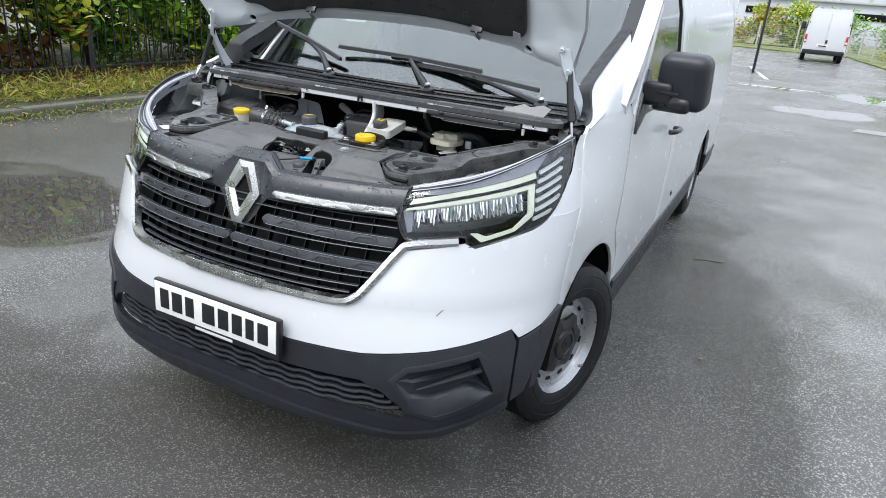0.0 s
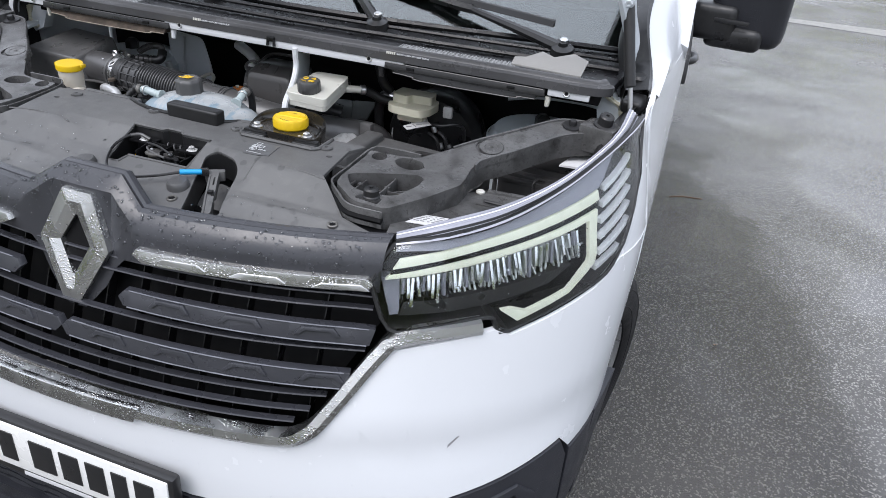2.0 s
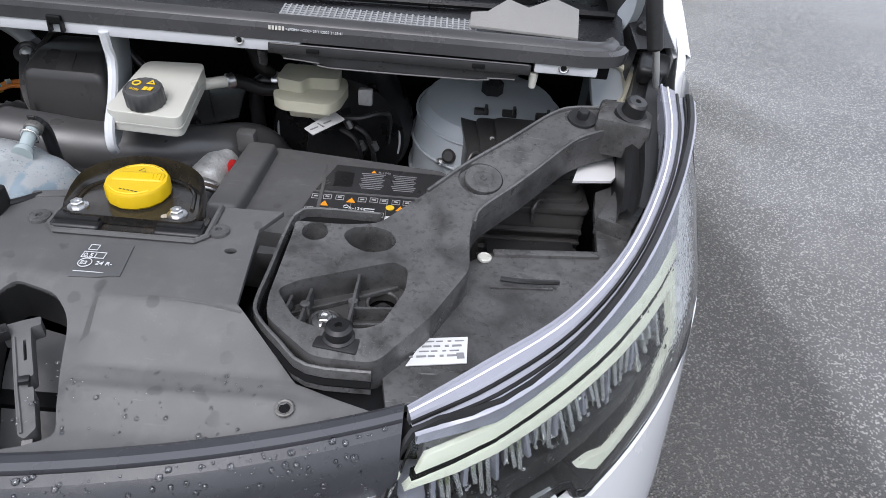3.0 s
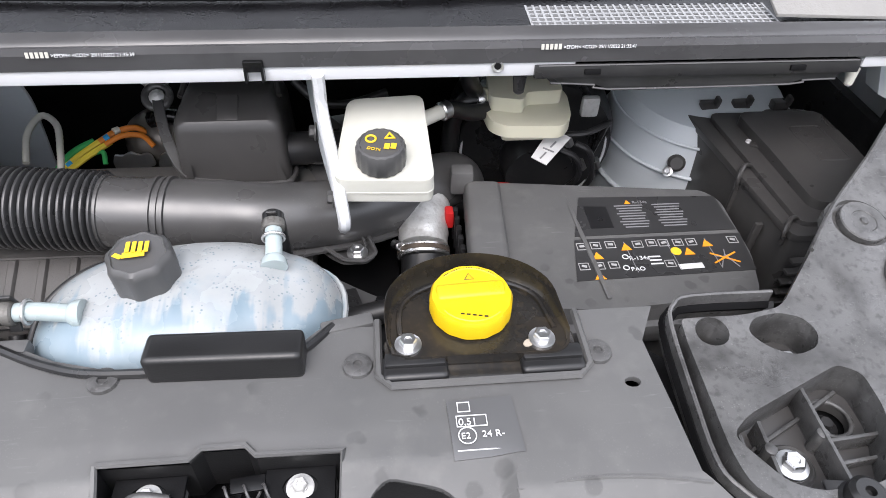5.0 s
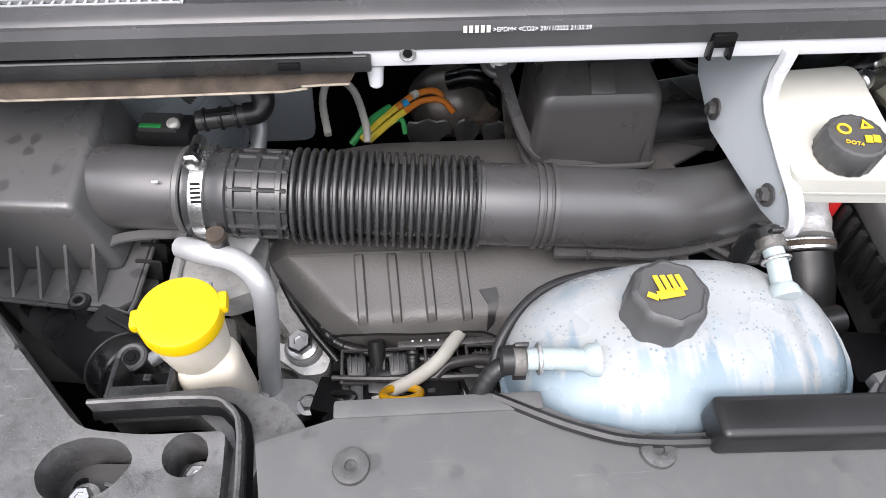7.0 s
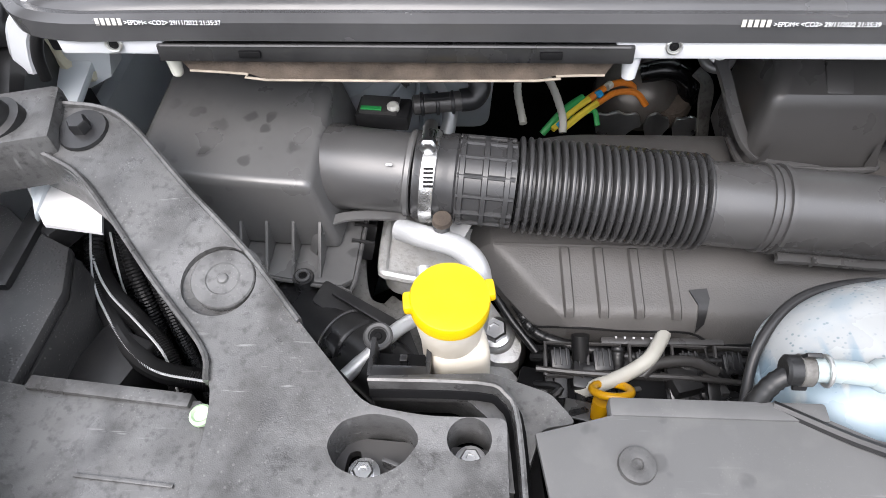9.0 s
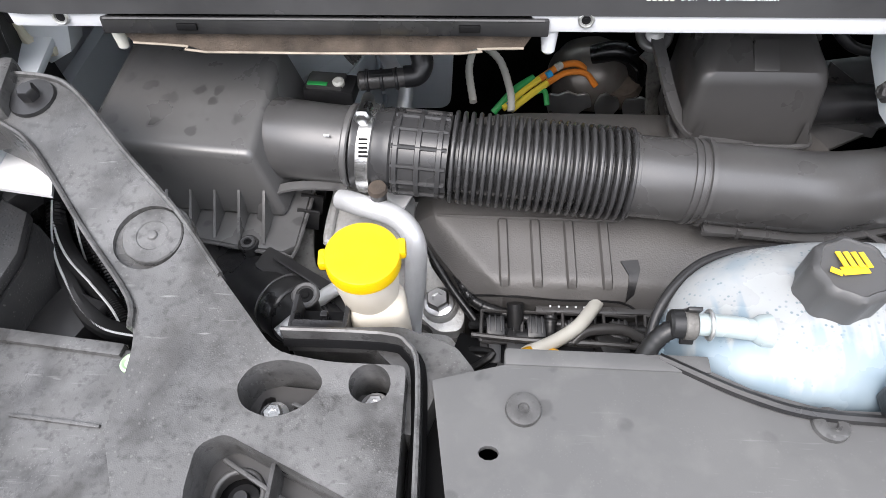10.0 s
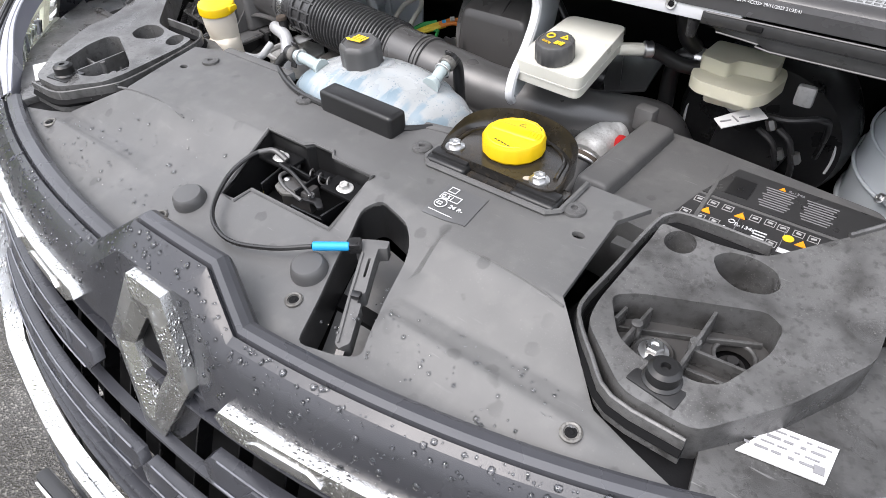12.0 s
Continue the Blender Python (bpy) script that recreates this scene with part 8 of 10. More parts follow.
for k in range(14):
    a = 2 * math.pi * k / 14
    off = frame_of(ax).to_3x3() @ Vector((0.0425 * math.cos(a), 0.0425 * math.sin(a), 0))
    part("cuff_rib", tube([axis_at(-0.428) + off, axis_at(-0.374) + off], 0.0024, 6, 1), M["bellows"], cuff)
d = axis_at(-0.19) - axis_at(-0.372)
prof = [(0.043, 0.0)]
N = 23
for k in range(N):
    h0, h1 = d.length * (k + 0.20) / N, d.length * (k + 0.80) / N
    m = (h0 + h1) / 2
    prof += [(0.0360, h0 - 0.0004), (0.0462, h0 + 0.0003), (0.0474, h0 + 0.0012), (0.0477, m), (0.0474, h1 - 0.0012), (0.0462, h1 - 0.0003), (0.0360, h1 + 0.0004)]
prof.append((0.043, d.length))
part("duct_bellows", lathe(prof, axis_at(-0.372), d, 56), M["bellows"], duct, "black corrugated intake bellows")
for x, r in ((-0.190, 0.0436), (-0.134, 0.0440), (-0.1265, 0.0430), (-0.119, 0.0445)):
    part("duct_ring", lathe([(0.0405, -0.0030), (r, -0.0022), (r, 0.0018), (0.0405, 0.0028)], axis_at(x), (1, -0.06, -0.07), 44), M["duct"], duct)
seam = [axis_at(-0.115) + Vector((0, -0.030, -0.030)), axis_at(-0.05) + Vector((0, -0.031, -0.031)), axis_at(0.0) + Vector((0.004, -0.031, -0.030)), axis_at(0.05) + Vector((0.012, -0.030, -0.028)), axis_at(0.10) + Vector((0.016, -0.029, -0.026)), axis_at(0.16) + Vector((0.020, -0.027, -0.022))]
part("duct_seam", tube(seam, 0.006, 8, 6, section=[(-0.010, -0.0022), (0.010, -0.0022), (0.010, 0.0018), (0.004, 0.0030), (-0.010, 0.0018)]), M["duct"], duct)
part("duct_tab", box(tuple(seam[1] + Vector((-0.030, -0.009, 0.006))), (0.0035, 0.004, 0.014), (0, 0, 0), 0.001), M["duct"], duct)
part("duct_tab", box(tuple(seam[0] + Vector((0.014, -0.008, -0.003))), (0.030, 0.005, 0.006), (0, 4, 0), 0.001), M["duct"], duct)
web = soft_corners([(0.026, 0.750), (0.094, 0.785), (0.117, 0.707), (0.104, 0.694), (0.078, 0.698)], 0.006, 3)
dish_z = lambda x, y: 0.969 - 0.014 * max(0.0, 1 - ((x - 0.078) / 0.045) ** 2 - ((y - 0.738) / 0.045) ** 2)
brk = part("duct_bracket", sheet(web, level(dish_z), 0.004, (), 0.008, 0.008), M["duct"], duct, "triangular moulded duct bracket")
part("bracket_rim", tube([(x, y, 0.971) for x, y in web + web[:1]], 0.0030, 6, 0), M["duct"], brk)
part("bracket_rib", box((0.098, 0.745, 0.968), (0.003, 0.05, 0.012), (0, 0, 14), 0.001), M["duct"], brk)
hex_bolt("duct_bolt", (0.094, 0.713, 0.966), 0.0088, brk)

ring_rows = []
for z, hw, y0, y1, cut in ((0.965, 0.070, 0.812, 0.945, 0.012), (1.010, 0.069, 0.814, 0.942, 0.012), (1.068, 0.0665, 0.822, 0.940, 0.014), (1.078, 0.065, 0.825, 0.938, 0.015), (1.0835, 0.063, 0.829, 0.937, 0.016), (1.097, 0.0555, 0.853, 0.932, 0.015), (1.101, 0.053, 0.859, 0.930, 0.015), (1.103, 0.050, 0.866, 0.929, 0.014), (1.1035, 0.044, 0.872, 0.926, 0.013)):
    o = soft_corners([(-0.057 - hw, y0), (-0.057 + hw, y0), (-0.057 + hw * 0.96, y1), (-0.057 - hw * 0.96, y1)], cut, 6)
    ring_rows.append([Vector((x, y, z + 0.03 * (0.93 - y) * (1.0 if z > 1.05 else 0.0))) for x, y in o + o[:1]])
res = loft(ring_rows)
res.faces.new([v for v in res.verts][-len(ring_rows[0]):])
bmesh.ops.remove_doubles(res, verts=res.verts, dist=1e-6)
bmesh.ops.recalc_face_normals(res, faces=res.faces)
reso = part("resonator_box", res, M["box_black"], None, "rounded black resonator box behind the intake duct", angle=24, category="resonator")
part("box_band", box((-0.056, 0.846, 1.0935), (0.026, 0.034, 0.008), (34, 0, 0), 0.002), M["box_black"], reso)
part("box_lid_rim", tube([(-0.118, 0.875, 1.094), (-0.108, 0.915, 1.112), (-0.085, 0.930, 1.116), (-0.030, 0.930, 1.115), (-0.006, 0.915, 1.111), (0.003, 0.875, 1.093)], 0.004, 8, 5), M["box_black"], reso)
part("box_seam", tube([(-0.130, 0.860, 1.000), (-0.129, 0.822, 1.004), (-0.115, 0.808, 1.006), (-0.057, 0.805, 1.008), (0.0, 0.808, 1.006), (0.014, 0.822, 1.004), (0.016, 0.86, 1.0)], 0.0036, 8, 4), M["duct"], reso)
for sx, w in ((-0.110, 1), (-0.004, -1)):
    part("box_gusset", sheet([(0.0, 0.0), (0.009, 0.0), (0.0, 0.030)], lambda u, v, d, sx=sx, w=w: Vector((sx - w * u + d, 0.811 - u * 0.2, 1.008 + v)), 0.003), M["box_black"], reso)
strap = part("box_strap", tube([(-0.156, 0.905, 1.078), (-0.150, 0.880, 1.068), (-0.140, 0.850, 1.045), (-0.124, 0.826, 1.020), (-0.100, 0.812, 1.010), (-0.05, 0.804, 1.006)], 0.006, 10, 6, section=[(-0.0062, -0.003), (0.0062, -0.003), (0.007, 0.000), (0.0062, 0.003), (-0.0062, 0.003), (-0.007, 0.0)]), M["duct"], reso, "flat black rubber strap")
part("strap_eye", ring((-0.156, 0.905, 1.078), (0, -0.7, 1), 0.0155, 0.0052, 28), M["duct"], reso)
part("box_bolt", lathe([(0.010, 0), (0.010, 0.005), (0.0055, 0.008), (0.003, 0.010)], (-0.156, 0.905, 1.076), (0, -0.7, 1), 12), M["alu"], reso)

plenum = part("plenum_panel", sheet([(0.012, 0.835), (0.030, 0.885), (0.045, 0.945), (0.19, 0.965), (0.19, 0.90), (0.10, 0.862), (0.05, 0.84)], level(lambda x, y: 0.972 + 0.42 * (y - 0.84)), 0.006, (), 0.03, 0.03, 0.002), M["duct"], None, "satin black ribbed plenum panel behind the duct", category="panel")
for k, (a, c2) in enumerate((((0.034, 0.872), (0.105, 0.858)), ((0.060, 0.930), (0.130, 0.875)), ((0.120, 0.955), (0.150, 0.890)))):
    za, zc = 0.972 + 0.42 * (a[1] - 0.84), 0.972 + 0.42 * (c2[1] - 0.84)
    ridge = sheet([(0.0, -0.004), (1.0, -0.004), (1.0, 0.010), (0.5, 0.012), (0.0, 0.016)], lambda u, v, d, a=a, c2=c2, za=za, zc=zc: Vector((a[0] + (c2[0] - a[0]) * u, a[1] + (c2[1] - a[1]) * u + d, za + (zc - za) * u + v)), 0.003)
    part("plenum_rib", ridge, M["duct"], plenum)
part("box_neck", tube([(0.0, 0.850, 1.028), (0.03, 0.858, 1.024), (0.07, 0.872, 1.014), (0.12, 0.89, 1.0)], 0.022, 20, 5), M["plastic"], reso)
part("neck_hose", tube([(0.02, 0.90, 1.10), (0.05, 0.89, 1.075), (0.09, 0.89, 1.07), (0.14, 0.90, 1.08)], 0.006, 10), M["rubber"], reso)

# ---- engine: acoustic cover, block, hoses, pipes ----


def cover_top(x, y):
    """A flat rear, a crease, a sloping front panel with a rolled edge, and a facet falling to the timing end."""
    z = lerp(y, [0.650, 0.656, 0.664, 0.671, 0.731, 0.737, 0.80], [0.902, 0.922, 0.934, 0.939, 0.9605, 0.963, 0.966])
    facet = 0.71 * (-0.392 - x) + 0.70 * max(0.0, 0.735 - y)
    return z - 1.1 * max(0.0, min(0.045, facet))


eng = part("engine_cover", sheet(soft_corners([(-0.424, 0.80), (-0.418, 0.745), (-0.384, 0.700), (-0.352, 0.668), (-0.338, 0.660), (-0.30, 0.656), (-0.19, 0.656), (-0.15, 0.65), (0.03, 0.66), (0.05, 0.80)], 0.014), level(cover_top), 0.03, (), 0.006, 0.005, 0.003), M["acoustic"], None, "soft grey-black ribbed engine cover", category="engine cover", angle=28)
part("rear_cover", sheet(soft_corners([(-0.36, 0.80), (-0.36, 0.87), (-0.30, 0.885), (0.02, 0.885), (0.06, 0.80)], 0.02), level(lambda x, y: 0.985 - 0.1 * abs(y - 0.85)), 0.03, (), 0.04, 0.03, 0.006), M["acoustic"], eng, "soft grey-black rear engine cover")
part("cover_crease", tube([(-0.388, 0.735, 0.9615), (-0.30, 0.734, 0.9625), (-0.19, 0.733, 0.9625)], 0.0022, 6, 4), M["acoustic"], eng)
for c in (-0.314, -0.279, -0.243, -0.206):
    ys = [0.6655 + 0.0033 * k for k in range(21)]
    part("cover_rib", tube([(c + 0.002 * (0.70 - y) / 0.03, y, cover_top(c, y) + (0.0005 if 0 < k < 20 else -0.003)) for k, y in enumerate(ys)], 0.003, 8, 0, section=[(-0.0062, -0.003), (0.0062, -0.003), (0.0050, 0.0026), (0.0036, 0.0044), (-0.0036, 0.0044), (-0.0050, 0.0026)]), M["acoustic"], eng, angle=30)
part("cover_tear", sheet([(-0.190, 0.690), (-0.172, 0.692), (-0.170, 0.682), (-0.176, 0.660), (-0.184, 0.655), (-0.182, 0.676)], level(lambda x, y: cover_top(x, y) + 0.002), 0.002, (), 0, 0.008), M["plastic"], eng, "torn foam edge")
part("cover_edge", tube([(x, y, cover_top(x, y) - 0.004) for x, y in ((-0.345, 0.664), (-0.31, 0.6585), (-0.25, 0.657), (-0.19, 0.657), (-0.15, 0.652), (-0.05, 0.657))], 0.0024, 6, 4), M["rubber"], eng)
blk = part("engine_block", box((-0.095, 0.74, 0.73), (0.49, 0.36, 0.30), (0, 0, 0), 0.02), M["dark"], None, "near-black engine block", category="engine")
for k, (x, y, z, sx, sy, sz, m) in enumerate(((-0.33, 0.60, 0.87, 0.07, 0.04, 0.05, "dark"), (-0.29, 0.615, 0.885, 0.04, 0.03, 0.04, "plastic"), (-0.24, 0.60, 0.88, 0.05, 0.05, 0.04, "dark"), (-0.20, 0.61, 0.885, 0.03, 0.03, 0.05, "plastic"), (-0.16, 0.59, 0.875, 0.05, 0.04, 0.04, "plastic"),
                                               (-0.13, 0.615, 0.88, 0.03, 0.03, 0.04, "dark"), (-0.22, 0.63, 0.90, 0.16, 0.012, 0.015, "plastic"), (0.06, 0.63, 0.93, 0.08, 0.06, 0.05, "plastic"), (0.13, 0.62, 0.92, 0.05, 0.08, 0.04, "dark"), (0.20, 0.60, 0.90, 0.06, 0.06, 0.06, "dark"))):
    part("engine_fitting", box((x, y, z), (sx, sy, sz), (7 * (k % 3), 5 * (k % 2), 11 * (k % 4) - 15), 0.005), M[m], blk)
rnd = random.Random(21)
for k in range(34):
    x, y = -0.36 + 0.29 * rnd.random(), 0.575 + 0.055 * rnd.random()
    z = 0.865 + 0.03 * rnd.random()
    if k % 3 == 0:
        part("engine_hose", tube([(x, y, z), (x + rnd.uniform(-0.03, 0.03), y + 0.015, z + 0.02), (x + rnd.uniform(-0.06, 0.06), y + 0.03, z)], rnd.uniform(0.003, 0.006), 8), M["rubber"], blk)
    elif k % 3 == 1:
        plug = part("connector", box((x, y, z), (0.022, 0.016, 0.02), (rnd.uniform(-20, 20), 0, rnd.uniform(-30, 30)), 0.003), M["plastic"], blk)
        part("connector_lip", box((x, y, z + 0.008), (0.026, 0.020, 0.004), (0, 0, rnd.uniform(-20, 20)), 0.001), M["duct"], plug)
    else:
        hex_bolt("engine_bolt", (x, y, z), 0.0055, blk, M["alu"] if k % 2 else M["plastic"], (0, -0.3, 1))
casting = [(-0.50, 0.80), (-0.455, 0.81), (-0.415, 0.755), (-0.385, 0.705), (-0.36, 0.685), (-0.355, 0.655), (-0.375, 0.635), (-0.41, 0.645), (-0.445, 0.685), (-0.485, 0.745)]
cast = part("engine_casting", sheet(soft_corners(casting, 0.015), level(lambda x, y: 0.838 + 0.25 * max(0, y - 0.68)), 0.05, [oval(-0.452, 0.745, 0.016, 0.028, 14, 30)], 0.03, 0.03, 0.006), M["dirty_alu"], None, "oily cast aluminium engine bracket", category="bracket")
for a, b in (((-0.47, 0.78), (-0.395, 0.69)), ((-0.445, 0.795), (-0.375, 0.70)), ((-0.43, 0.675), (-0.385, 0.66))):
    part("casting_rib", tube([(a[0], a[1], 0.848 + 0.25 * max(0, a[1] - 0.68)), (b[0], b[1], 0.844)], 0.007, 8, 2), M["dirty_alu"], cast)
arm = soft_corners([(-0.436, 0.765), (-0.40, 0.765), (-0.401, 0.735), (-0.399, 0.712), (-0.370, 0.690), (-0.354, 0.670), (-0.360, 0.652), (-0.385, 0.650), (-0.433, 0.684), (-0.438, 0.72)], 0.008)
pocket = soft_corners([(-0.428, 0.702), (-0.412, 0.706), (-0.400, 0.694), (-0.402, 0.684), (-0.425, 0.690)], 0.003)
mount = sheet(arm, level(lambda x, y: lerp(y, [0.65, 0.69, 0.712, 0.745, 0.77], [0.853, 0.866, 0.903, 0.942, 0.95])), 0.045, [pocket], 0.012, 0.012, 0.004)
mnt = part("engine_mount", mount, M["alu"], None, "rough cast aluminium engine mount", category="engine mount")
part("mount_foot", lathe([(0.034, -0.06), (0.033, -0.015), (0.030, -0.008), (0.015, -0.006)], (-0.385, 0.683, 0.862), (-0.1, -0.2, 1), 28), M["dirty_alu"], mnt)
plate_pts = [(-0.506, 0.785), (-0.506, 0.705), (-0.495, 0.694), (-0.45, 0.686), (-0.415, 0.70), (-0.415, 0.765), (-0.44, 0.79)]
part("mount_block", sheet(soft_corners(plate_pts, 0.008), level(0.953), 0.03, (), 0.02, 0.02, 0.004), M["alu"], mnt)
part("block_rim", tube([(x, y, 0.956) for x, y in plate_pts[:4]], 0.0055, 8, 3), M["alu"], mnt)
part("pump_bracket", sheet(soft_corners([(-0.50, 0.69), (-0.45, 0.69), (-0.44, 0.64), (-0.45, 0.60), (-0.505, 0.61)], 0.01), level(0.915), 0.02, (), 0, 0, 0.003), M["dirty_alu"], mnt)
part("mount_web", tube([(-0.535, 0.765, 0.955), (-0.54, 0.73, 0.95), (-0.536, 0.69, 0.94), (-0.525, 0.665, 0.935), (-0.50, 0.66, 0.93), (-0.485, 0.675, 0.93)], 0.012, 10, 5, section=[(-0.014, -0.004), (0.014, -0.004), (0.014, 0.003), (0.010, 0.005), (-0.010, 0.005), (-0.014, 0.003)]), M["dirty_alu"], mnt)
hex_bolt("mount_bolt", (-0.538, 0.748, 0.965), 0.011, mnt, None, (0, -0.5, 1), 1.3)
acp = part("cooling_pipe", tube([(-0.485, 0.716, 1.005), (-0.462, 0.702, 1.012), (-0.425, 0.69, 1.010), (-0.405, 0.672, 0.995), (-0.405, 0.655, 0.95), (-0.412, 0.632, 0.89), (-0.415, 0.62, 0.80)], 0.0115, 14, 6), M["pipe"], None, "pale aluminium coolant pipe", category="pipe")
part("pipe_label", box((-0.43, 0.735, 0.99), (0.03, 0.03, 0.002), (10, 0, -25), 0), M["paper"], acp)
part("service_port", cyl((-0.443, 0.706, 1.012), (-0.441, 0.702, 1.04), 0.0085, 0.0085, 16, 0.002), M["plastic"], acp)
part("port_cap", lathe([(0.010, 0), (0.0088, 0.005), (0.006, 0.006)], (-0.441, 0.701, 1.036), (0, -0.1, 1), 16), M["felt"], acp)
part("thin_pipe", tube([(-0.52, 0.56, 0.99), (-0.48, 0.60, 1.0), (-0.455, 0.64, 0.98), (-0.46, 0.68, 0.99)], 0.007, 10), M["pipe"], acp)
part("valve_post", tube([(-0.488, 0.574, 0.99), (-0.488, 0.574, 1.035)], 0.009, 14, 1), M["plastic"], acp)
torx_screw("valve_cap", (-0.488, 0.574, 1.035), 0.0125, acp, (0, -0.15, 1), M["cap"])
part("grey_hose", tube([(-0.208, 0.675, 0.915), (-0.212, 0.660, 0.914), (-0.222, 0.641, 0.922), (-0.237, 0.62, 0.925), (-0.26, 0.609, 0.912), (-0.287, 0.602, 0.90), (-0.315, 0.598, 0.875), (-0.33, 0.59, 0.84)], 0.0075, 12), M["hose"], None, "pale grey rubber hose", category="hose")
dip = part("dipstick", ring((-0.274, 0.590, 0.918), (0.0, 0.68, 0.72), 0.0185, 0.0042, 36), M["dip"], None, "bright yellow ring-shaped oil dipstick handle", category="dipstick")
part("dipstick_tube", tube([(-0.283, 0.582, 0.910), (-0.284, 0.578, 0.90), (-0.29, 0.565, 0.86)], 0.009, 12), M["dip"], dip)
part("dipstick_sleeve", tube([(-0.286, 0.562, 0.895), (-0.30, 0.55, 0.85)], 0.012, 12, 1), M["rubber"], dip)
part("yellow_tag", box((-0.276, 0.635, 0.898), (0.007, 0.004, 0.02), (30, 0, 10), 0.002), M["yellow"], blk)
for pts, r in (([(-0.412, 0.75, 0.925), (-0.395, 0.715, 0.918), (-0.372, 0.68, 0.905), (-0.342, 0.645, 0.89)], 0.0045), ([(-0.30, 0.65, 0.92), (-0.298, 0.63, 0.90), (-0.292, 0.60, 0.87)], 0.009), ([(-0.35, 0.61, 0.88), (-0.335, 0.60, 0.89), (-0.31, 0.605, 0.875), (-0.28, 0.62, 0.88)], 0.006)):
    part("engine_loom", tube(pts, r, 10), M["rubber"], blk)
# ---- more of the engine's front: rail, clips, braided loom, bolts beside the filler neck ----
braid = part("braided_loom", tube([(-0.40, 0.752, 0.935), (-0.382, 0.722, 0.928), (-0.362, 0.684, 0.915), (-0.335, 0.655, 0.905), (-0.25, 0.636, 0.903), (-0.15, 0.632, 0.905), (-0.05, 0.635, 0.91)], 0.0058, 10, 30, radii=lambda t: 1 + 0.07 * math.sin(500 * t)), M["rubber"], None, "black braided wiring loom", category="wiring")
part("loom_branch", tube([(-0.262, 0.64, 0.915), (-0.262, 0.625, 0.905), (-0.258, 0.605, 0.885), (-0.26, 0.59, 0.86)], 0.007, 12, 10, radii=lambda t: 1 + 0.06 * math.sin(300 * t)), M["rubber"], braid)
fuel = part("fuel_rail", tube([(-0.33, 0.602, 0.885), (-0.22, 0.598, 0.886), (-0.12, 0.597, 0.888)], 0.010, 14, 3), M["plastic"], None, "black fuel rail below the engine cover", category="fuel rail")
for k in range(6):
    x = -0.32 + 0.038 * k
    part("rail_clip", box((x, 0.606, 0.894), (0.014, 0.03, 0.014), (15, 0, 6 * (k % 2)), 0.003), M["duct"] if k % 2 else M["plastic"], fuel)
    part("rail_tab", box((x + 0.018, 0.585, 0.888), (0.010, 0.022, 0.020), (-10, 8, 4 * k), 0.002), M["plastic"], fuel)
    hex_bolt("rail_bolt", (x + 0.01, 0.618, 0.899), 0.004, fuel, M["steel"] if k == 2 else M["plastic"])
def injector(x):
    """One injector clip: a square cage on the rail with a ribbed plug, a lug and a return stub."""
    a, c = 0.017, (x, 0.628, 0.899)
    cage = [(x - a, 0.612, 0.902), (x + a, 0.611, 0.903), (x + a, 0.644, 0.912), (x - a, 0.645, 0.911), (x - a, 0.612, 0.902)]
    inj = part("fuel_injector", tube(cage, 0.0026, 6, 0), M["box_black"], None, "black fuel injector clip under the engine cover", category="injector", group="fuel injectors")
    part("injector_plug", box((x - 0.002, 0.629, 0.903), (0.020, 0.022, 0.018), (18, 0, 4), 0.003), M["plastic"], inj)
    for k in range(3):
        part("plug_rib", box((x - 0.008 + 0.006 * k, 0.629, 0.9125), (0.0018, 0.018, 0.003), (18, 0, 4), 0.0005), M["plastic"], inj)
    part("injector_stub", cyl((x + 0.010, 0.618, 0.898), (x + 0.022, 0.612, 0.905), 0.0045, seg=12, bev=0.001), M["box_black"], inj)
    part("injector_lug", box((x - a + 0.004, 0.605, 0.895), (0.008, 0.016, 0.012), (-12, 0, 8), 0.0015), M["duct"], inj)


for k in range(5):
    injector(-0.318 + 0.043 * k)
pipe_set = part("return_pipe", tube([(-0.345, 0.618, 0.905), (-0.29, 0.612, 0.909), (-0.20, 0.610, 0.910), (-0.135, 0.606, 0.909)], 0.0032, 8, 5), M["box_black"], None, "thin black fuel return pipe", category="pipe")
part("pipe_branch", tube([(-0.24, 0.611, 0.909), (-0.225, 0.622, 0.915), (-0.19, 0.626, 0.914), (-0.165, 0.618, 0.908)], 0.006, 10, 5), M["box_black"], pipe_set)
for k in range(5):
    part("pipe_mark", box((-0.262 + 0.009 * k, 0.652, 0.9135), (0.0022, 0.0022, 0.0012), (0, 0, 0), 0.0004), M["print"], pipe_set)
part("pipe_holder", box((-0.215, 0.651, 0.908), (0.125, 0.008, 0.009), (10, 0, 1), 0.0015), M["box_black"], pipe_set)
stud = part("pump_stud", lathe([(0.022, -0.05), (0.022, 0.0), (0.019, 0.004), (0.016, 0.006)], (-0.385, 0.680, 0.866), (-0.1, -0.2, 1), 28), M["alu"], None, "steel stud with a hexagon head", category="bolt")
hex_bolt("stud_head", (-0.385, 0.679, 0.871), 0.014, stud, M["steel"], (-0.1, -0.2, 1), 1.3)
part("pump_plate", sheet(soft_corners([(-0.44, 0.60), (-0.40, 0.592), (-0.362, 0.60), (-0.358, 0.618), (-0.37, 0.635), (-0.43, 0.64)], 0.008), level(0.872), 0.02, (), 0, 0, 0.003), M["alu"], stud)
for x, y in ((-0.372, 0.604), (-0.425, 0.612)):
    hex_bolt("plate_bolt", (x, y, 0.874), 0.008, stud, M["steel"])
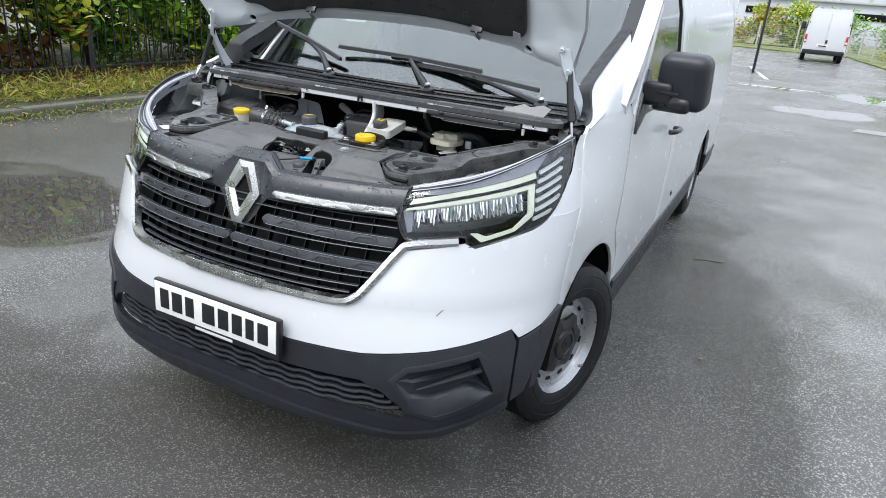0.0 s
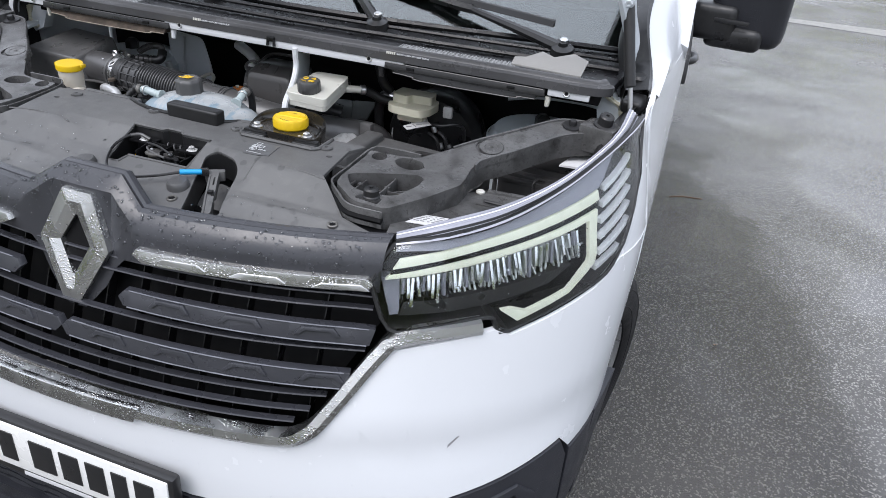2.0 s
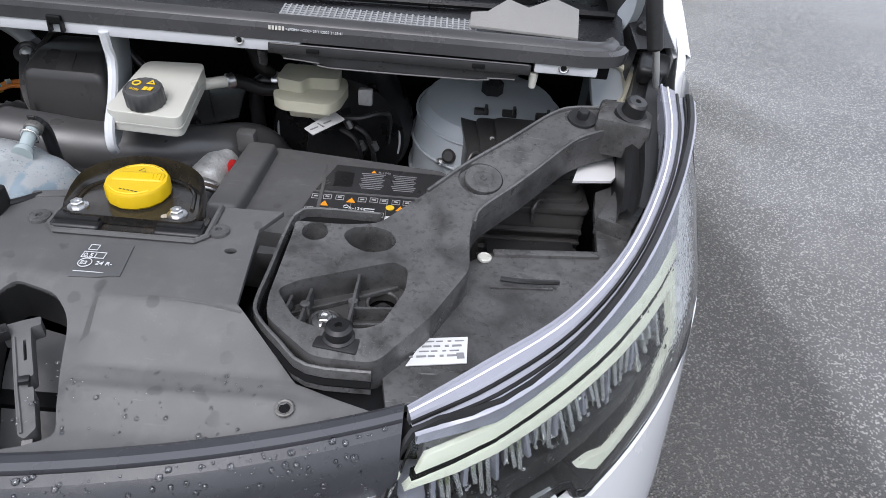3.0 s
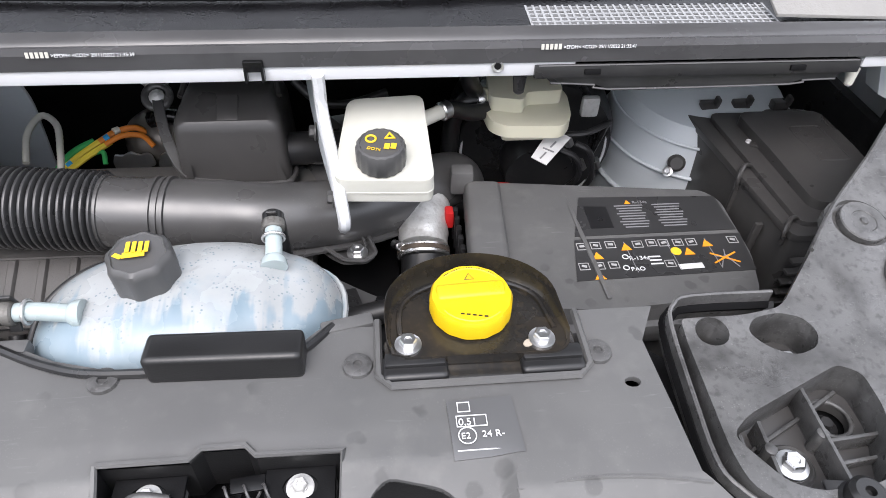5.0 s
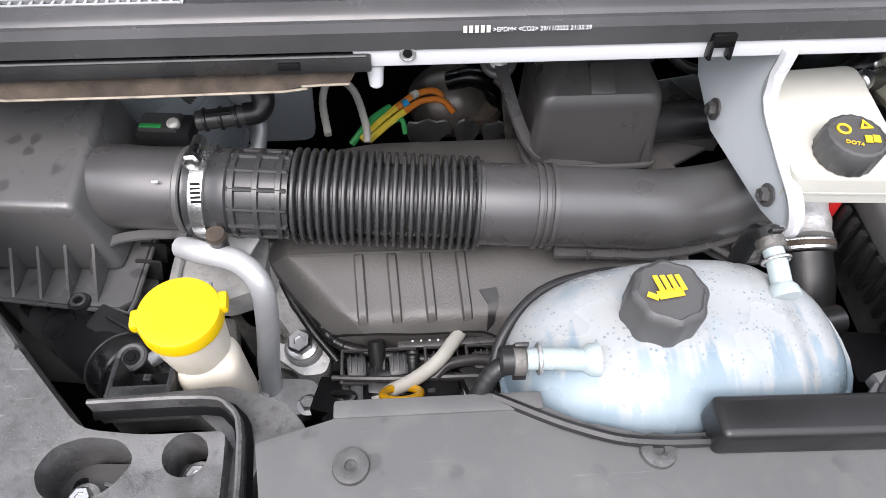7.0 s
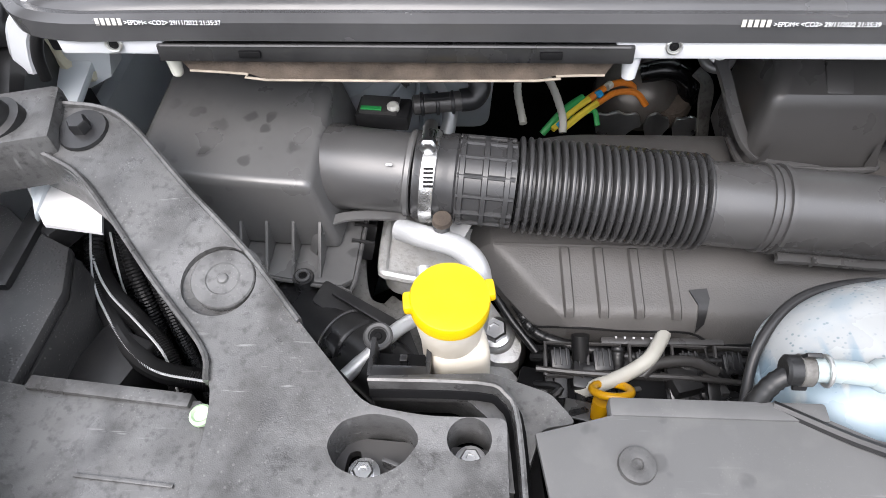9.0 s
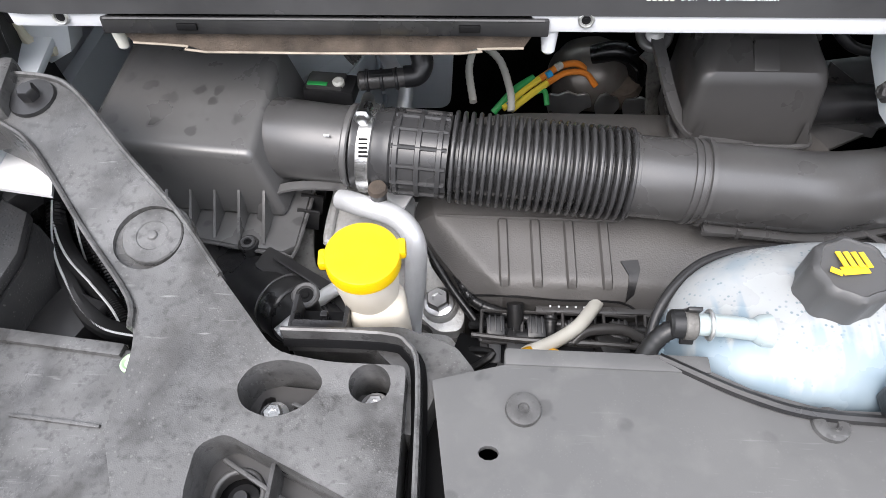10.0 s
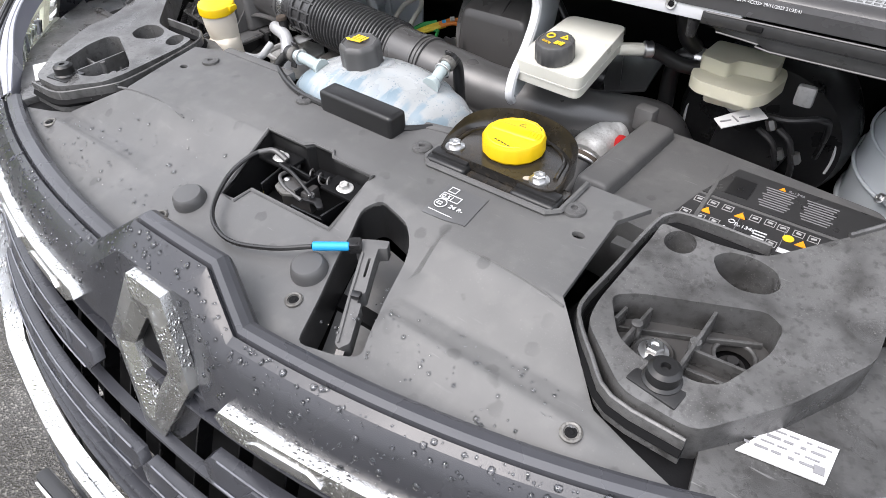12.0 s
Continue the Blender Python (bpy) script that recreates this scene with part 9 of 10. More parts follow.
# coupling hose by the battery
cpl = part("charge_hose", tube([(0.1775, 0.728, 0.936), (0.177, 0.70, 0.918), (0.178, 0.67, 0.88), (0.18, 0.64, 0.82)], 0.030, 24, 6), M["rubber"], None, "black charge air hose with a grey sleeve", category="hose")
part("alu_sleeve", tube([(0.186, 0.805, 0.962), (0.180, 0.775, 0.958), (0.1775, 0.742, 0.945)], 0.0325, 30, 6, radii=lambda t: 1 + 0.03 * math.sin(19 * t)), M["alu"], cpl, "dull grey aluminium sleeve")
hc = part("hose_clamp", cyl((0.1775, 0.741, 0.9445), (0.1772, 0.729, 0.9375), 0.0338, seg=36, bev=0.0015), M["clamp"], cpl)
part("clamp_band", cyl((0.1775, 0.7385, 0.943), (0.1772, 0.7325, 0.9395), 0.0345, seg=36, bev=0.001), M["felt"], hc)
part("clamp_screw", cyl((0.140, 0.742, 0.952), (0.148, 0.728, 0.960), 0.0062, seg=12, bev=0.001), M["steel"], hc)
part("lower_pipe", tube([(-0.02, 0.60, 0.93), (0.08, 0.615, 0.955), (0.16, 0.625, 0.965)], 0.014, 12), M["plastic"], blk)
part("tray_post", tube([(0.02, 0.69, 0.955), (0.10, 0.655, 0.93), (0.17, 0.62, 0.93)], 0.012, 8, 4, section=[(-0.02, -0.004), (0.02, -0.004), (0.02, 0.004), (-0.02, 0.004)]), M["duct"], blk)
# turbo heat shield and coloured wires
turbo = bmesh.new()
bmesh.ops.create_uvsphere(turbo, u_segments=40, v_segments=20, radius=1.0)
for v in turbo.verts:
    q = noise.noise(v.co * 2.2) * 0.05 + 0.025 * max(0.0, math.sin(9 * v.co.x))
    v.co = Vector((v.co.x * 0.058 * (1 + q), v.co.y * 0.050 * (1 + q), v.co.z * 0.048 * (1 + q)))
turbo.transform(pose(-0.200, 1.008, 0.946, 0, 0, 0))
tur = part("heat_shield", turbo, M["heat"], None, "brownish heat shield over the turbocharger", category="heat shield", angle=60)
for k, (x0, x1, dz) in enumerate(((-0.262, -0.202, 0.0), (-0.199, -0.166, -0.002), (-0.163, -0.128, -0.006))):
    band = [(x0, 0.0), (x0 + 0.004, 0.012), ((x0 + x1) / 2, 0.015), (x1 - 0.004, 0.011), (x1, -0.002), ((x0 + x1) / 2, -0.022), (x0 + 0.006, -0.020)]
    part("shield_band", sheet(soft_corners(band, 0.003, 2), lambda x, v, d, dz=dz: Vector((x, 0.947 + 0.25 * v + d, 0.944 + dz + v + 0.002 * math.sin(260 * x))), 0.004, (), 0.006, 0.006, 0.001), M["steel"], tur, "folded bright steel flange")
part("shield_lobe", lathe([(0.034, -0.02), (0.033, 0.0), (0.026, 0.010), (0.012, 0.014)], (-0.165, 0.988, 0.952), (0.1, -0.5, 1), 24), M["felt"], tur, "rusty shield lobe")
part("shield_bracket", tube([(-0.145, 0.975, 1.005), (-0.132, 0.965, 0.995), (-0.128, 0.955, 0.965), (-0.122, 0.945, 0.925)], 0.01, 8, 5, section=[(-0.009, -0.002), (0.009, -0.002), (0.009, 0.002), (-0.009, 0.002)]), M["dirty_alu"], tur, "dull grey sheet bracket")
part("shield_pipe", tube([(-0.205, 0.99, 0.99), (-0.175, 0.985, 1.0), (-0.15, 0.985, 0.985), (-0.14, 0.99, 0.95)], 0.013, 14, 6), M["gloss"], tur)
wires = (("green", 0.0045, [(-0.33, 0.915, 0.955), (-0.305, 0.935, 0.975), (-0.28, 0.955, 0.98)]), ("green", 0.0035, [(-0.295, 0.93, 0.965), (-0.268, 0.94, 0.972), (-0.262, 0.925, 0.96)]),
         ("yellow_wire", 0.0045, [(-0.318, 0.918, 0.96), (-0.292, 0.94, 0.972), (-0.265, 0.958, 0.982)]), ("yellow_wire", 0.0045, [(-0.308, 0.915, 0.96), (-0.282, 0.934, 0.971), (-0.256, 0.952, 0.98)]),
         ("orange_wire", 0.0045, [(-0.272, 0.952, 0.98), (-0.25, 0.967, 0.987), (-0.225, 0.978, 0.985), (-0.205, 0.975, 0.97)]), ("orange_wire", 0.004, [(-0.262, 0.945, 0.98), (-0.24, 0.957, 0.986), (-0.215, 0.962, 0.982), (-0.20, 0.955, 0.968)]),
         ("blue", 0.0055, [(-0.264, 0.953, 0.983), (-0.258, 0.957, 0.985)]), ("milky", 0.005, [(-0.252, 0.962, 0.99), (-0.246, 0.968, 0.99)]), ("blue", 0.005, [(-0.312, 0.920, 0.962), (-0.306, 0.925, 0.965)]))
for m, r0, pts in wires:
    part("loom_wire", tube(pts, r0, 8), M[m], tur)
part("heater_hose", tube([(-0.355, 0.905, 0.98), (-0.362, 0.95, 0.998), (-0.352, 0.985, 1.005), (-0.325, 0.962, 1.002), (-0.31, 0.915, 0.99), (-0.308, 0.895, 0.975)], 0.0047, 12, 16, radii=lambda t: 1 + 0.06 * math.sin(330 * t)), M["hose"], None, "pale corrugated hose loop", category="hose")
part("silver_pipe", tube([(-0.47, 0.95, 1.03), (-0.46, 0.955, 0.99), (-0.445, 0.945, 0.965), (-0.45, 0.92, 0.94)], 0.010, 12), M["pipe"], tur)
part("silver_pipe", tube([(-0.24, 0.97, 1.11), (-0.19, 0.95, 1.095), (-0.155, 0.93, 1.08)], 0.014, 12), M["pipe"], tur)
part("wall_strut", tube([(0.30, 1.05, 1.10), (0.10, 1.05, 1.13), (-0.1, 1.05, 1.14)], 0.01, 8), M["plastic"], van)
sen = part("flow_sensor", box((-0.508, 0.835, 1.053), (0.056, 0.032, 0.018), (0, 0, -5), 0.003), M["plastic"], None, "black air flow sensor with a green strip", category="sensor")
part("sensor_lid", box((-0.512, 0.835, 1.0635), (0.040, 0.026, 0.005), (0, 0, -5), 0.0015), M["box_black"], sen)
part("sensor_strip", box((-0.520, 0.827, 1.0665), (0.022, 0.005, 0.002), (0, 0, -5), 0.0006), M["green"], sen)
part("sensor_cap", lathe([(0.0065, 0), (0.0065, 0.005), (0.004, 0.007)], (-0.497, 0.829, 1.064), (0, -0.2, 1), 14), M["milky"], sen)
plug = part("sensor_plug", cyl((-0.478, 0.840, 1.060), (-0.424, 0.846, 1.062), 0.0105, seg=20, bev=0.002), M["box_black"], sen)
for k in range(3):
    part("plug_ring", lathe([(0.0105, -0.002), (0.0124, -0.0012), (0.0124, 0.0012), (0.0105, 0.002)], (-0.468 + 0.016 * k, 0.841 + 0.0018 * k, 1.0605), (1, 0.11, 0.03), 20), M["plastic"], plug)
part("plug_latch", box((-0.452, 0.838, 1.0725), (0.026, 0.008, 0.004), (0, 0, 6), 0.001), M["plastic"], plug)
part("sensor_elbow", tube([(-0.428, 0.846, 1.062), (-0.414, 0.849, 1.063), (-0.408, 0.856, 1.072), (-0.412, 0.866, 1.084)], 0.012, 16, 6), M["plastic"], sen)
conduit = smooth_line([(-0.412, 0.864, 1.082), (-0.424, 0.876, 1.090), (-0.448, 0.882, 1.090), (-0.472, 0.876, 1.084), (-0.492, 0.866, 1.070)], 14)
part("sensor_loom", tube(conduit, 0.0085, 12, 0, radii=lambda t, n=len(conduit): 1 + 0.10 * (-1) ** round(t * (n - 1))), M["box_black"], sen, angle=20)

# ---- clutch reservoir, brake booster ----
bo = lathe([(0.02, -0.10), (0.05, -0.10), (0.055, -0.06), (0.12, -0.045), (0.13, -0.02), (0.132, 0.02), (0.12, 0.06)], (0.36, 0.985, 0.955), (0, 1, 0.1), 48)
boost = part("brake_booster", bo, M["plastic"], None, "round black brake booster", category="brake booster")
for k in range(8):
    a = 2 * math.pi * k / 8
    p = [(0.36 + 0.112 * math.cos(a + t), 0.938, 0.95 + 0.112 * math.sin(a + t)) for t in (-0.22, -0.1, 0, 0.1, 0.22)]
    part("booster_mark", tube(p, 0.0022, 6, 2), M["print"], boost)
r2 = part("clutch_reservoir", sheet(soft_corners([(0.270, 0.842), (0.288, 0.826), (0.362, 0.822), (0.378, 0.845), (0.385, 0.90), (0.375, 0.93), (0.275, 0.93), (0.262, 0.91)], 0.012), level(1.070), 0.018, (), 0.03, 0.03, 0.006, seg=3), M["cream"], None, "cream plastic fluid reservoir", category="reservoir")
part("reservoir_top", sheet(soft_corners([(0.272, 0.865), (0.315, 0.855), (0.322, 0.875), (0.372, 0.878), (0.37, 0.925), (0.275, 0.925)], 0.008), level(1.090), 0.024, (), 0, 0, 0.006, seg=3), M["cream"], r2)
part("reservoir_foot", box((0.325, 0.875, 1.035), (0.07, 0.04, 0.02), (0, 0, 0), 0.008), M["cream"], r2)
part("reservoir_nose", cyl((0.29, 0.895, 1.072), (0.262, 0.895, 1.072), 0.013, bev=0.003), M["cream"], r2)
part("hose_collar", cyl((0.268, 0.893, 1.072), (0.255, 0.89, 1.072), 0.0155, bev=0.002), M["steel"], r2)
part("reservoir_hose", tube([(0.258, 0.89, 1.072), (0.24, 0.885, 1.07), (0.228, 0.89, 1.04), (0.225, 0.90, 0.98)], 0.0125, 12), M["rubber"], r2)
part("cross_hose", tube([(0.255, 0.89, 1.085), (0.245, 0.87, 1.11), (0.235, 0.865, 1.15), (0.22, 0.88, 1.17)], 0.012, 12), M["rubber"], r2)
mc = part("master_cylinder", cyl((0.33, 0.90, 1.02), (0.34, 0.96, 0.99), 0.02, bev=0.004), M["alu"], None, "cast brake master cylinder with steel lines", category="brake cylinder")
part("cylinder_ear", box((0.415, 0.885, 1.06), (0.025, 0.012, 0.03), (0, 0, 0), 0.005), M["alu"], mc)
for pts in ([(0.38, 0.87, 1.025), (0.41, 0.865, 1.03), (0.445, 0.88, 1.035), (0.455, 0.91, 1.01), (0.45, 0.93, 0.95)], [(0.375, 0.865, 1.005), (0.40, 0.855, 0.995), (0.41, 0.86, 0.96), (0.40, 0.88, 0.92)], [(0.40, 0.87, 1.01), (0.42, 0.862, 1.0), (0.432, 0.865, 0.96), (0.43, 0.88, 0.92)]):
    part("brake_line", tube(pts, 0.0045, 8), M["plastic"], mc)
for q in ((0.385, 0.868, 1.022), (0.408, 0.862, 0.985), (0.43, 0.864, 0.985)):
    part("line_nut", lathe([(0.007, 0), (0.007, 0.014), (0.005, 0.016)], q, (0.5, 0, -1), 6), M["steel"], mc)
tag = part("code_tag", sheet([(0.362, 0.874), (0.385, 0.852), (0.341, 0.80), (0.324, 0.816)], lambda x, y, d: Vector((x, y, 1.03 + 0.1 * (y - 0.83) - d)), 0.0015), M["paper"], mc, "white paper tag")
for k in range(3):
    part("tag_bar", box((0.340 + 0.009 * k, 0.817 + 0.0105 * k, 1.0295 + 0.001 * k), (0.016, 0.0022, 0.001), (6, 0, 50 if k != 1 else -40), 0), M["grey_print"], tag)

# ---- washer filler and right-hand corner ----
nk = part("washer_neck", lathe([(0.0235, -0.09), (0.024, -0.03), (0.0265, -0.005), (0.0265, 0.012), (0.02, 0.014)], (-0.427, 0.566, 1.085), (0.0, -0.06, 1), 32), M["neck"], None, "cream washer filler neck with a yellow cap", category="washer filler")
part("washer_cap", lathe([(0.0285, 0.000), (0.0298, 0.001), (0.0298, 0.012), (0.0288, 0.014), (0.0278, 0.0143), (0.012, 0.0138)], (-0.427, 0.566, 1.098), (0.05, -0.06, 1), 48), M["yellow"], nk, "bright yellow washer cap")
for x, y, w in ((-0.455, 0.562, 0.012), (-0.3975, 0.575, 0.008)):
    part("cap_lug", box((x, y, 1.1065), (w, 0.016, 0.009), (0, -3, 8), 0.003), M["yellow"], nk)
part("neck_body", box((-0.421, 0.560, 1.015), (0.052, 0.042, 0.09), (0, 0, 12), 0.016, taper=0.94, seg=4), M["neck"], nk)
hb = part("corner_holder", box((-0.465, 0.530, 1.045), (0.045, 0.012, 0.03), (0, 0, 0), 0.002), M["plastic"], None, "small black open holder", category="holder")
part("holder_side", box((-0.487, 0.543, 1.045), (0.004, 0.034, 0.03), (0, 0, 0), 0.001), M["plastic"], hb)
part("holder_side", box((-0.443, 0.543, 1.045), (0.004, 0.034, 0.03), (0, 0, 0), 0.001), M["plastic"], hb)
part("holder_floor", box((-0.465, 0.543, 1.035), (0.042, 0.03, 0.004), (0, 0, 0), 0.001), M["dark"], hb)
part("holder_pin", box((-0.463, 0.545, 1.045), (0.006, 0.006, 0.02), (0, 0, 0), 0.001), M["plastic"], hb)
part("corner_moulding", sheet(soft_corners([(-0.485, 0.522), (-0.395, 0.527), (-0.352, 0.512), (-0.335, 0.490), (-0.36, 0.485), (-0.375, 0.44), (-0.385, 0.44), (-0.39, 0.485), (-0.42, 0.512), (-0.485, 0.512)], 0.006), level(1.068), 0.04, (), 0, 0, 0.003), M["bracket"], None, "dusty black corner moulding", category="moulding")
looms = [[(-0.83, 0.75, 0.98), (-0.81, 0.70, 0.965), (-0.785, 0.665, 0.955), (-0.745, 0.632, 0.95), (-0.71, 0.60, 0.94), (-0.695, 0.565, 0.90), (-0.69, 0.55, 0.84)],
         [(-0.825, 0.76, 0.99), (-0.805, 0.68, 0.96), (-0.775, 0.635, 0.95), (-0.74, 0.598, 0.955), (-0.70, 0.572, 0.965), (-0.655, 0.562, 0.97), (-0.61, 0.56, 0.96)],
         [(-0.80, 0.76, 0.99), (-0.775, 0.70, 0.96), (-0.755, 0.66, 0.90), (-0.745, 0.63, 0.84), (-0.74, 0.61, 0.78)],
         [(-0.79, 0.755, 0.99), (-0.76, 0.705, 0.96), (-0.738, 0.665, 0.90), (-0.725, 0.64, 0.84), (-0.72, 0.62, 0.78)],
         [(-0.775, 0.755, 0.995), (-0.735, 0.72, 0.97), (-0.705, 0.69, 0.93), (-0.70, 0.66, 0.88), (-0.71, 0.64, 0.78)],
         [(-0.81, 0.755, 0.985), (-0.79, 0.69, 0.93), (-0.775, 0.66, 0.87), (-0.765, 0.64, 0.78)]]
for k, pts in enumerate(looms):
    path = smooth_line([Vector(p) for p in pts], 40)
    r0 = 0.0095 if k < 2 else 0.0075
    lm = part("corner_loom", tube(path, r0, 10, 0, radii=lambda t, n=len(path): 1 + 0.10 * math.copysign(1, math.sin(math.pi * round(t * (n - 1)) / 1.0 + math.pi / 2))), M["rubber"], None, "black corrugated wiring loom", angle=20, category="wiring", group="corrugated looms")
    if k in (0, 1, 5):
        part("loom_stripe", tube([(x + 0.002, y - 0.005, z + r0 * 0.93) for x, y, z in pts], 0.0013, 4, 8), M["print"], lm)
part("loom_tie", lathe([(0.03, -0.008), (0.032, 0.0), (0.03, 0.008)], (-0.80, 0.735, 0.985), (0.4, -1, -0.3), 20), M["rubber"], lm)
part("corner_pipe", tube([(-0.765, 0.66, 0.90), (-0.755, 0.60, 0.88), (-0.765, 0.57, 0.80)], 0.014, 10), M["paint_in"], van)
snork = part("air_snorkel", tube([(-0.64, 0.70, 0.93), (-0.585, 0.655, 0.945), (-0.54, 0.615, 0.962), (-0.50, 0.585, 0.972), (-0.47, 0.56, 0.97)], 0.030, 28, 8), M["plastic"], None, "glossy black air snorkel with a push-on joint", category="duct")
part("snorkel_joint", lathe([(0.0300, -0.012), (0.0325, -0.010), (0.0325, 0.008), (0.0312, 0.010), (0.0300, 0.011)], (-0.522, 0.601, 0.968), (0.70, -0.58, 0.2), 32), M["plastic"], snork)
part("snorkel_edge", ring((-0.531, 0.608, 0.966), (0.70, -0.58, 0.2), 0.0325, 0.0012, 36), M["duct"], snork)
part("snorkel_shelf", sheet(soft_corners([(-0.555, 0.665), (-0.470, 0.615), (-0.455, 0.580), (-0.50, 0.598), (-0.565, 0.640)], 0.004, 2), level(0.987), 0.006, (), 0, 0, 0.002), M["plastic"], snork)
part("snorkel_rib", box((-0.515, 0.628, 0.9905), (0.070, 0.003, 0.005), (0, 0, -32), 0.001), M["plastic"], snork)


part("wall_panel", sheet(soft_corners([(-0.525, 0.86), (-0.395, 0.86), (-0.385, 1.00), (-0.41, 1.09), (-0.53, 1.10)], 0.02), lambda x, z, d: Vector((x, 1.035 + 0.3 * (x + 0.45) ** 2 + d, z)), 0.006, (), 0.03, 0.03, 0.002), M["paint_in"], van, "pale painted body panel in the bay")
part("panel_seam", tube([(-0.475, 1.030, 0.90), (-0.478, 1.030, 1.00), (-0.47, 1.030, 1.09)], 0.004, 8, 4), M["paint_in"], van)


# ---- the yard round the van ----
def flat_sheet(pts, z):
    b = bmesh.new()
    b.faces.new([b.verts.new((x, y, z)) for x, y in pts])
    return b


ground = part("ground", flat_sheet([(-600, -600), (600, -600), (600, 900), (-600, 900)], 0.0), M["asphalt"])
tagged(ground, "wet grey asphalt yard with puddles", "ground", kind="structure")

rng = random.Random(7)
kerb = thing("kerb", (-5.85, 8, 0), "mossy concrete kerb along a weedy verge", "kerb", kind="structure")
base = box((0, 0, -0.02), (0.14, 0.97, 0.26), (0, 0, 0), 0.025)
kerb_mesh = bpy.data.meshes.new("kerb_stone")
base.to_mesh(kerb_mesh)
base.free()
kerb_mesh.materials.append(M["kerb"])
for i in range(26):
    st = new("kerb_stone", kerb_mesh)
    st.parent = kerb
    st.matrix_basis = pose(rng.uniform(-0.01, 0.01), -11.5 + i * 0.985, rng.uniform(-0.008, 0.008), rng.uniform(-0.5, 0.5), 0, rng.uniform(-0.4, 0.4))
vb = sheet([(-14, -6), (-5.91, -6), (-5.91, 24), (-14, 24)], level(lambda x, y: 0.10 + 0.05 * noise.noise((x * 1.5, y * 1.5, 0)) * min(1, (-5.9 - x) * 2)), 0.15, (), 0.4, 0.4)
tagged(part("verge", vb, M["soil"]), "weedy soil verge behind the kerb", "verge", kind="structure")


def leaf_cloud(count, place, size, seed, tall=1.6, droop=0.6):
    """Many small bent leaves; place(r) gives a point."""
    r = random.Random(seed)
    verts, faces = [], []
    for _ in range(count):
        p = Vector(place(r))
        k = size * r.uniform(0.5, 1.3)
        m = Euler((r.uniform(-droop, droop) + 0.5, r.uniform(-droop, droop), r.uniform(0, 6.28))).to_matrix()
        i = len(verts)
        for q in ((0, 0, 0), (0.36 * k, 0.22 * k * tall, 0.08 * k), (0.36 * k, 0.6 * k * tall, 0.10 * k), (0, k * tall, -0.1 * k), (-0.36 * k, 0.6 * k * tall, 0.10 * k), (-0.36 * k, 0.22 * k * tall, 0.08 * k), (0, 0.5 * k * tall, 0.0)):
            verts.append(tuple(p + m @ Vector(q)))
        faces += [(i + 6, i + 1, i + 2), (i + 6, i + 2, i + 3), (i + 6, i + 3, i + 4), (i + 6, i + 4, i + 5), (i, i + 1, i + 6, i + 5)]
    me = bpy.data.meshes.new("leaves")
    me.from_pydata(verts, [], faces)
    b = bmesh.new()
    b.from_mesh(me)
    bpy.data.meshes.remove(me)
    return b


def bush(name, label, x, y, rx, ry, h, leaves, mats, size, seed, stems=9):
    """A shrub: stems from the ground and an uneven crown of leaves in several tints."""
    ob = thing(name, (x, y, 0.08), label, "bush", "shrubs behind the fence")
    r = random.Random(seed)
    sb = bmesh.new()
    for k in range(stems):
        a = r.uniform(0, 6.28)
        tube([(x + 0.3 * rx * math.cos(a), y + 0.3 * ry * math.sin(a), 0.05), (x + 0.5 * rx * math.cos(a), y + 0.5 * ry * math.sin(a), h * 0.5), (x + rx * 0.8 * math.cos(a), y + ry * 0.8 * math.sin(a), h * r.uniform(0.7, 1))], 0.012, 5, 4, sb, radii=lambda t: 1.2 - 0.8 * t)
    part("stem", sb, M["bark"], ob)
    clumps = [(x + r.uniform(-rx, rx), y + r.uniform(-ry, ry), h * r.uniform(0.12, 1.0), r.uniform(0.18, 0.42)) for _ in range(26)]
    for i, (mname, share) in enumerate(mats):
        own = r.sample(clumps, max(4, int(len(clumps) * 0.6)))

        def place(q):
            c = q.choice(own)
            v = Vector((q.gauss(0, 1), q.gauss(0, 1), q.gauss(0, 0.8))) * c[3] * 0.62
            return c[0] + v.x, c[1] + v.y, max(0.06, c[2] + v.z)
        part("crown", leaf_cloud(int(leaves * share), place, size, seed * 10 + i), M[mname], ob, kind="stuff")


for i, y in enumerate((-0.2, 1.6, 3.3, 5.0, 6.7, 8.5, 10.3, 12.2, -1.9)):
    tints = ([("leaf_green", 0.45), ("leaf_yellow", 0.4), ("leaf_dark", 0.15)], [("leaf_green", 0.4), ("leaf_yellow", 0.35), ("leaf_red", 0.25)], [("leaf_dark", 0.4), ("leaf_red", 0.35), ("leaf_yellow", 0.25)],
             [("leaf_green", 0.55), ("leaf_dark", 0.35), ("leaf_yellow", 0.1)])[(0, 0, 1, 2, 3, 3, 3, 0, 0)[i] % 4]
    bush("shrub", "leafy shrub in green, yellow and red behind a black fence", -8.3, y, 0.72, 1.15, 2.6, 5600, tints, 0.11, 20 + i)
for i, y in enumerate((0.8, 4.2, 7.6, 11.0, -2.4)):
    bush("shrub", "deep green shrub in the second row", -10.0, y, 0.9, 1.9, 3.4, 5200, [("leaf_dark", 0.7), ("leaf_green", 0.3)], 0.17, 60 + i)

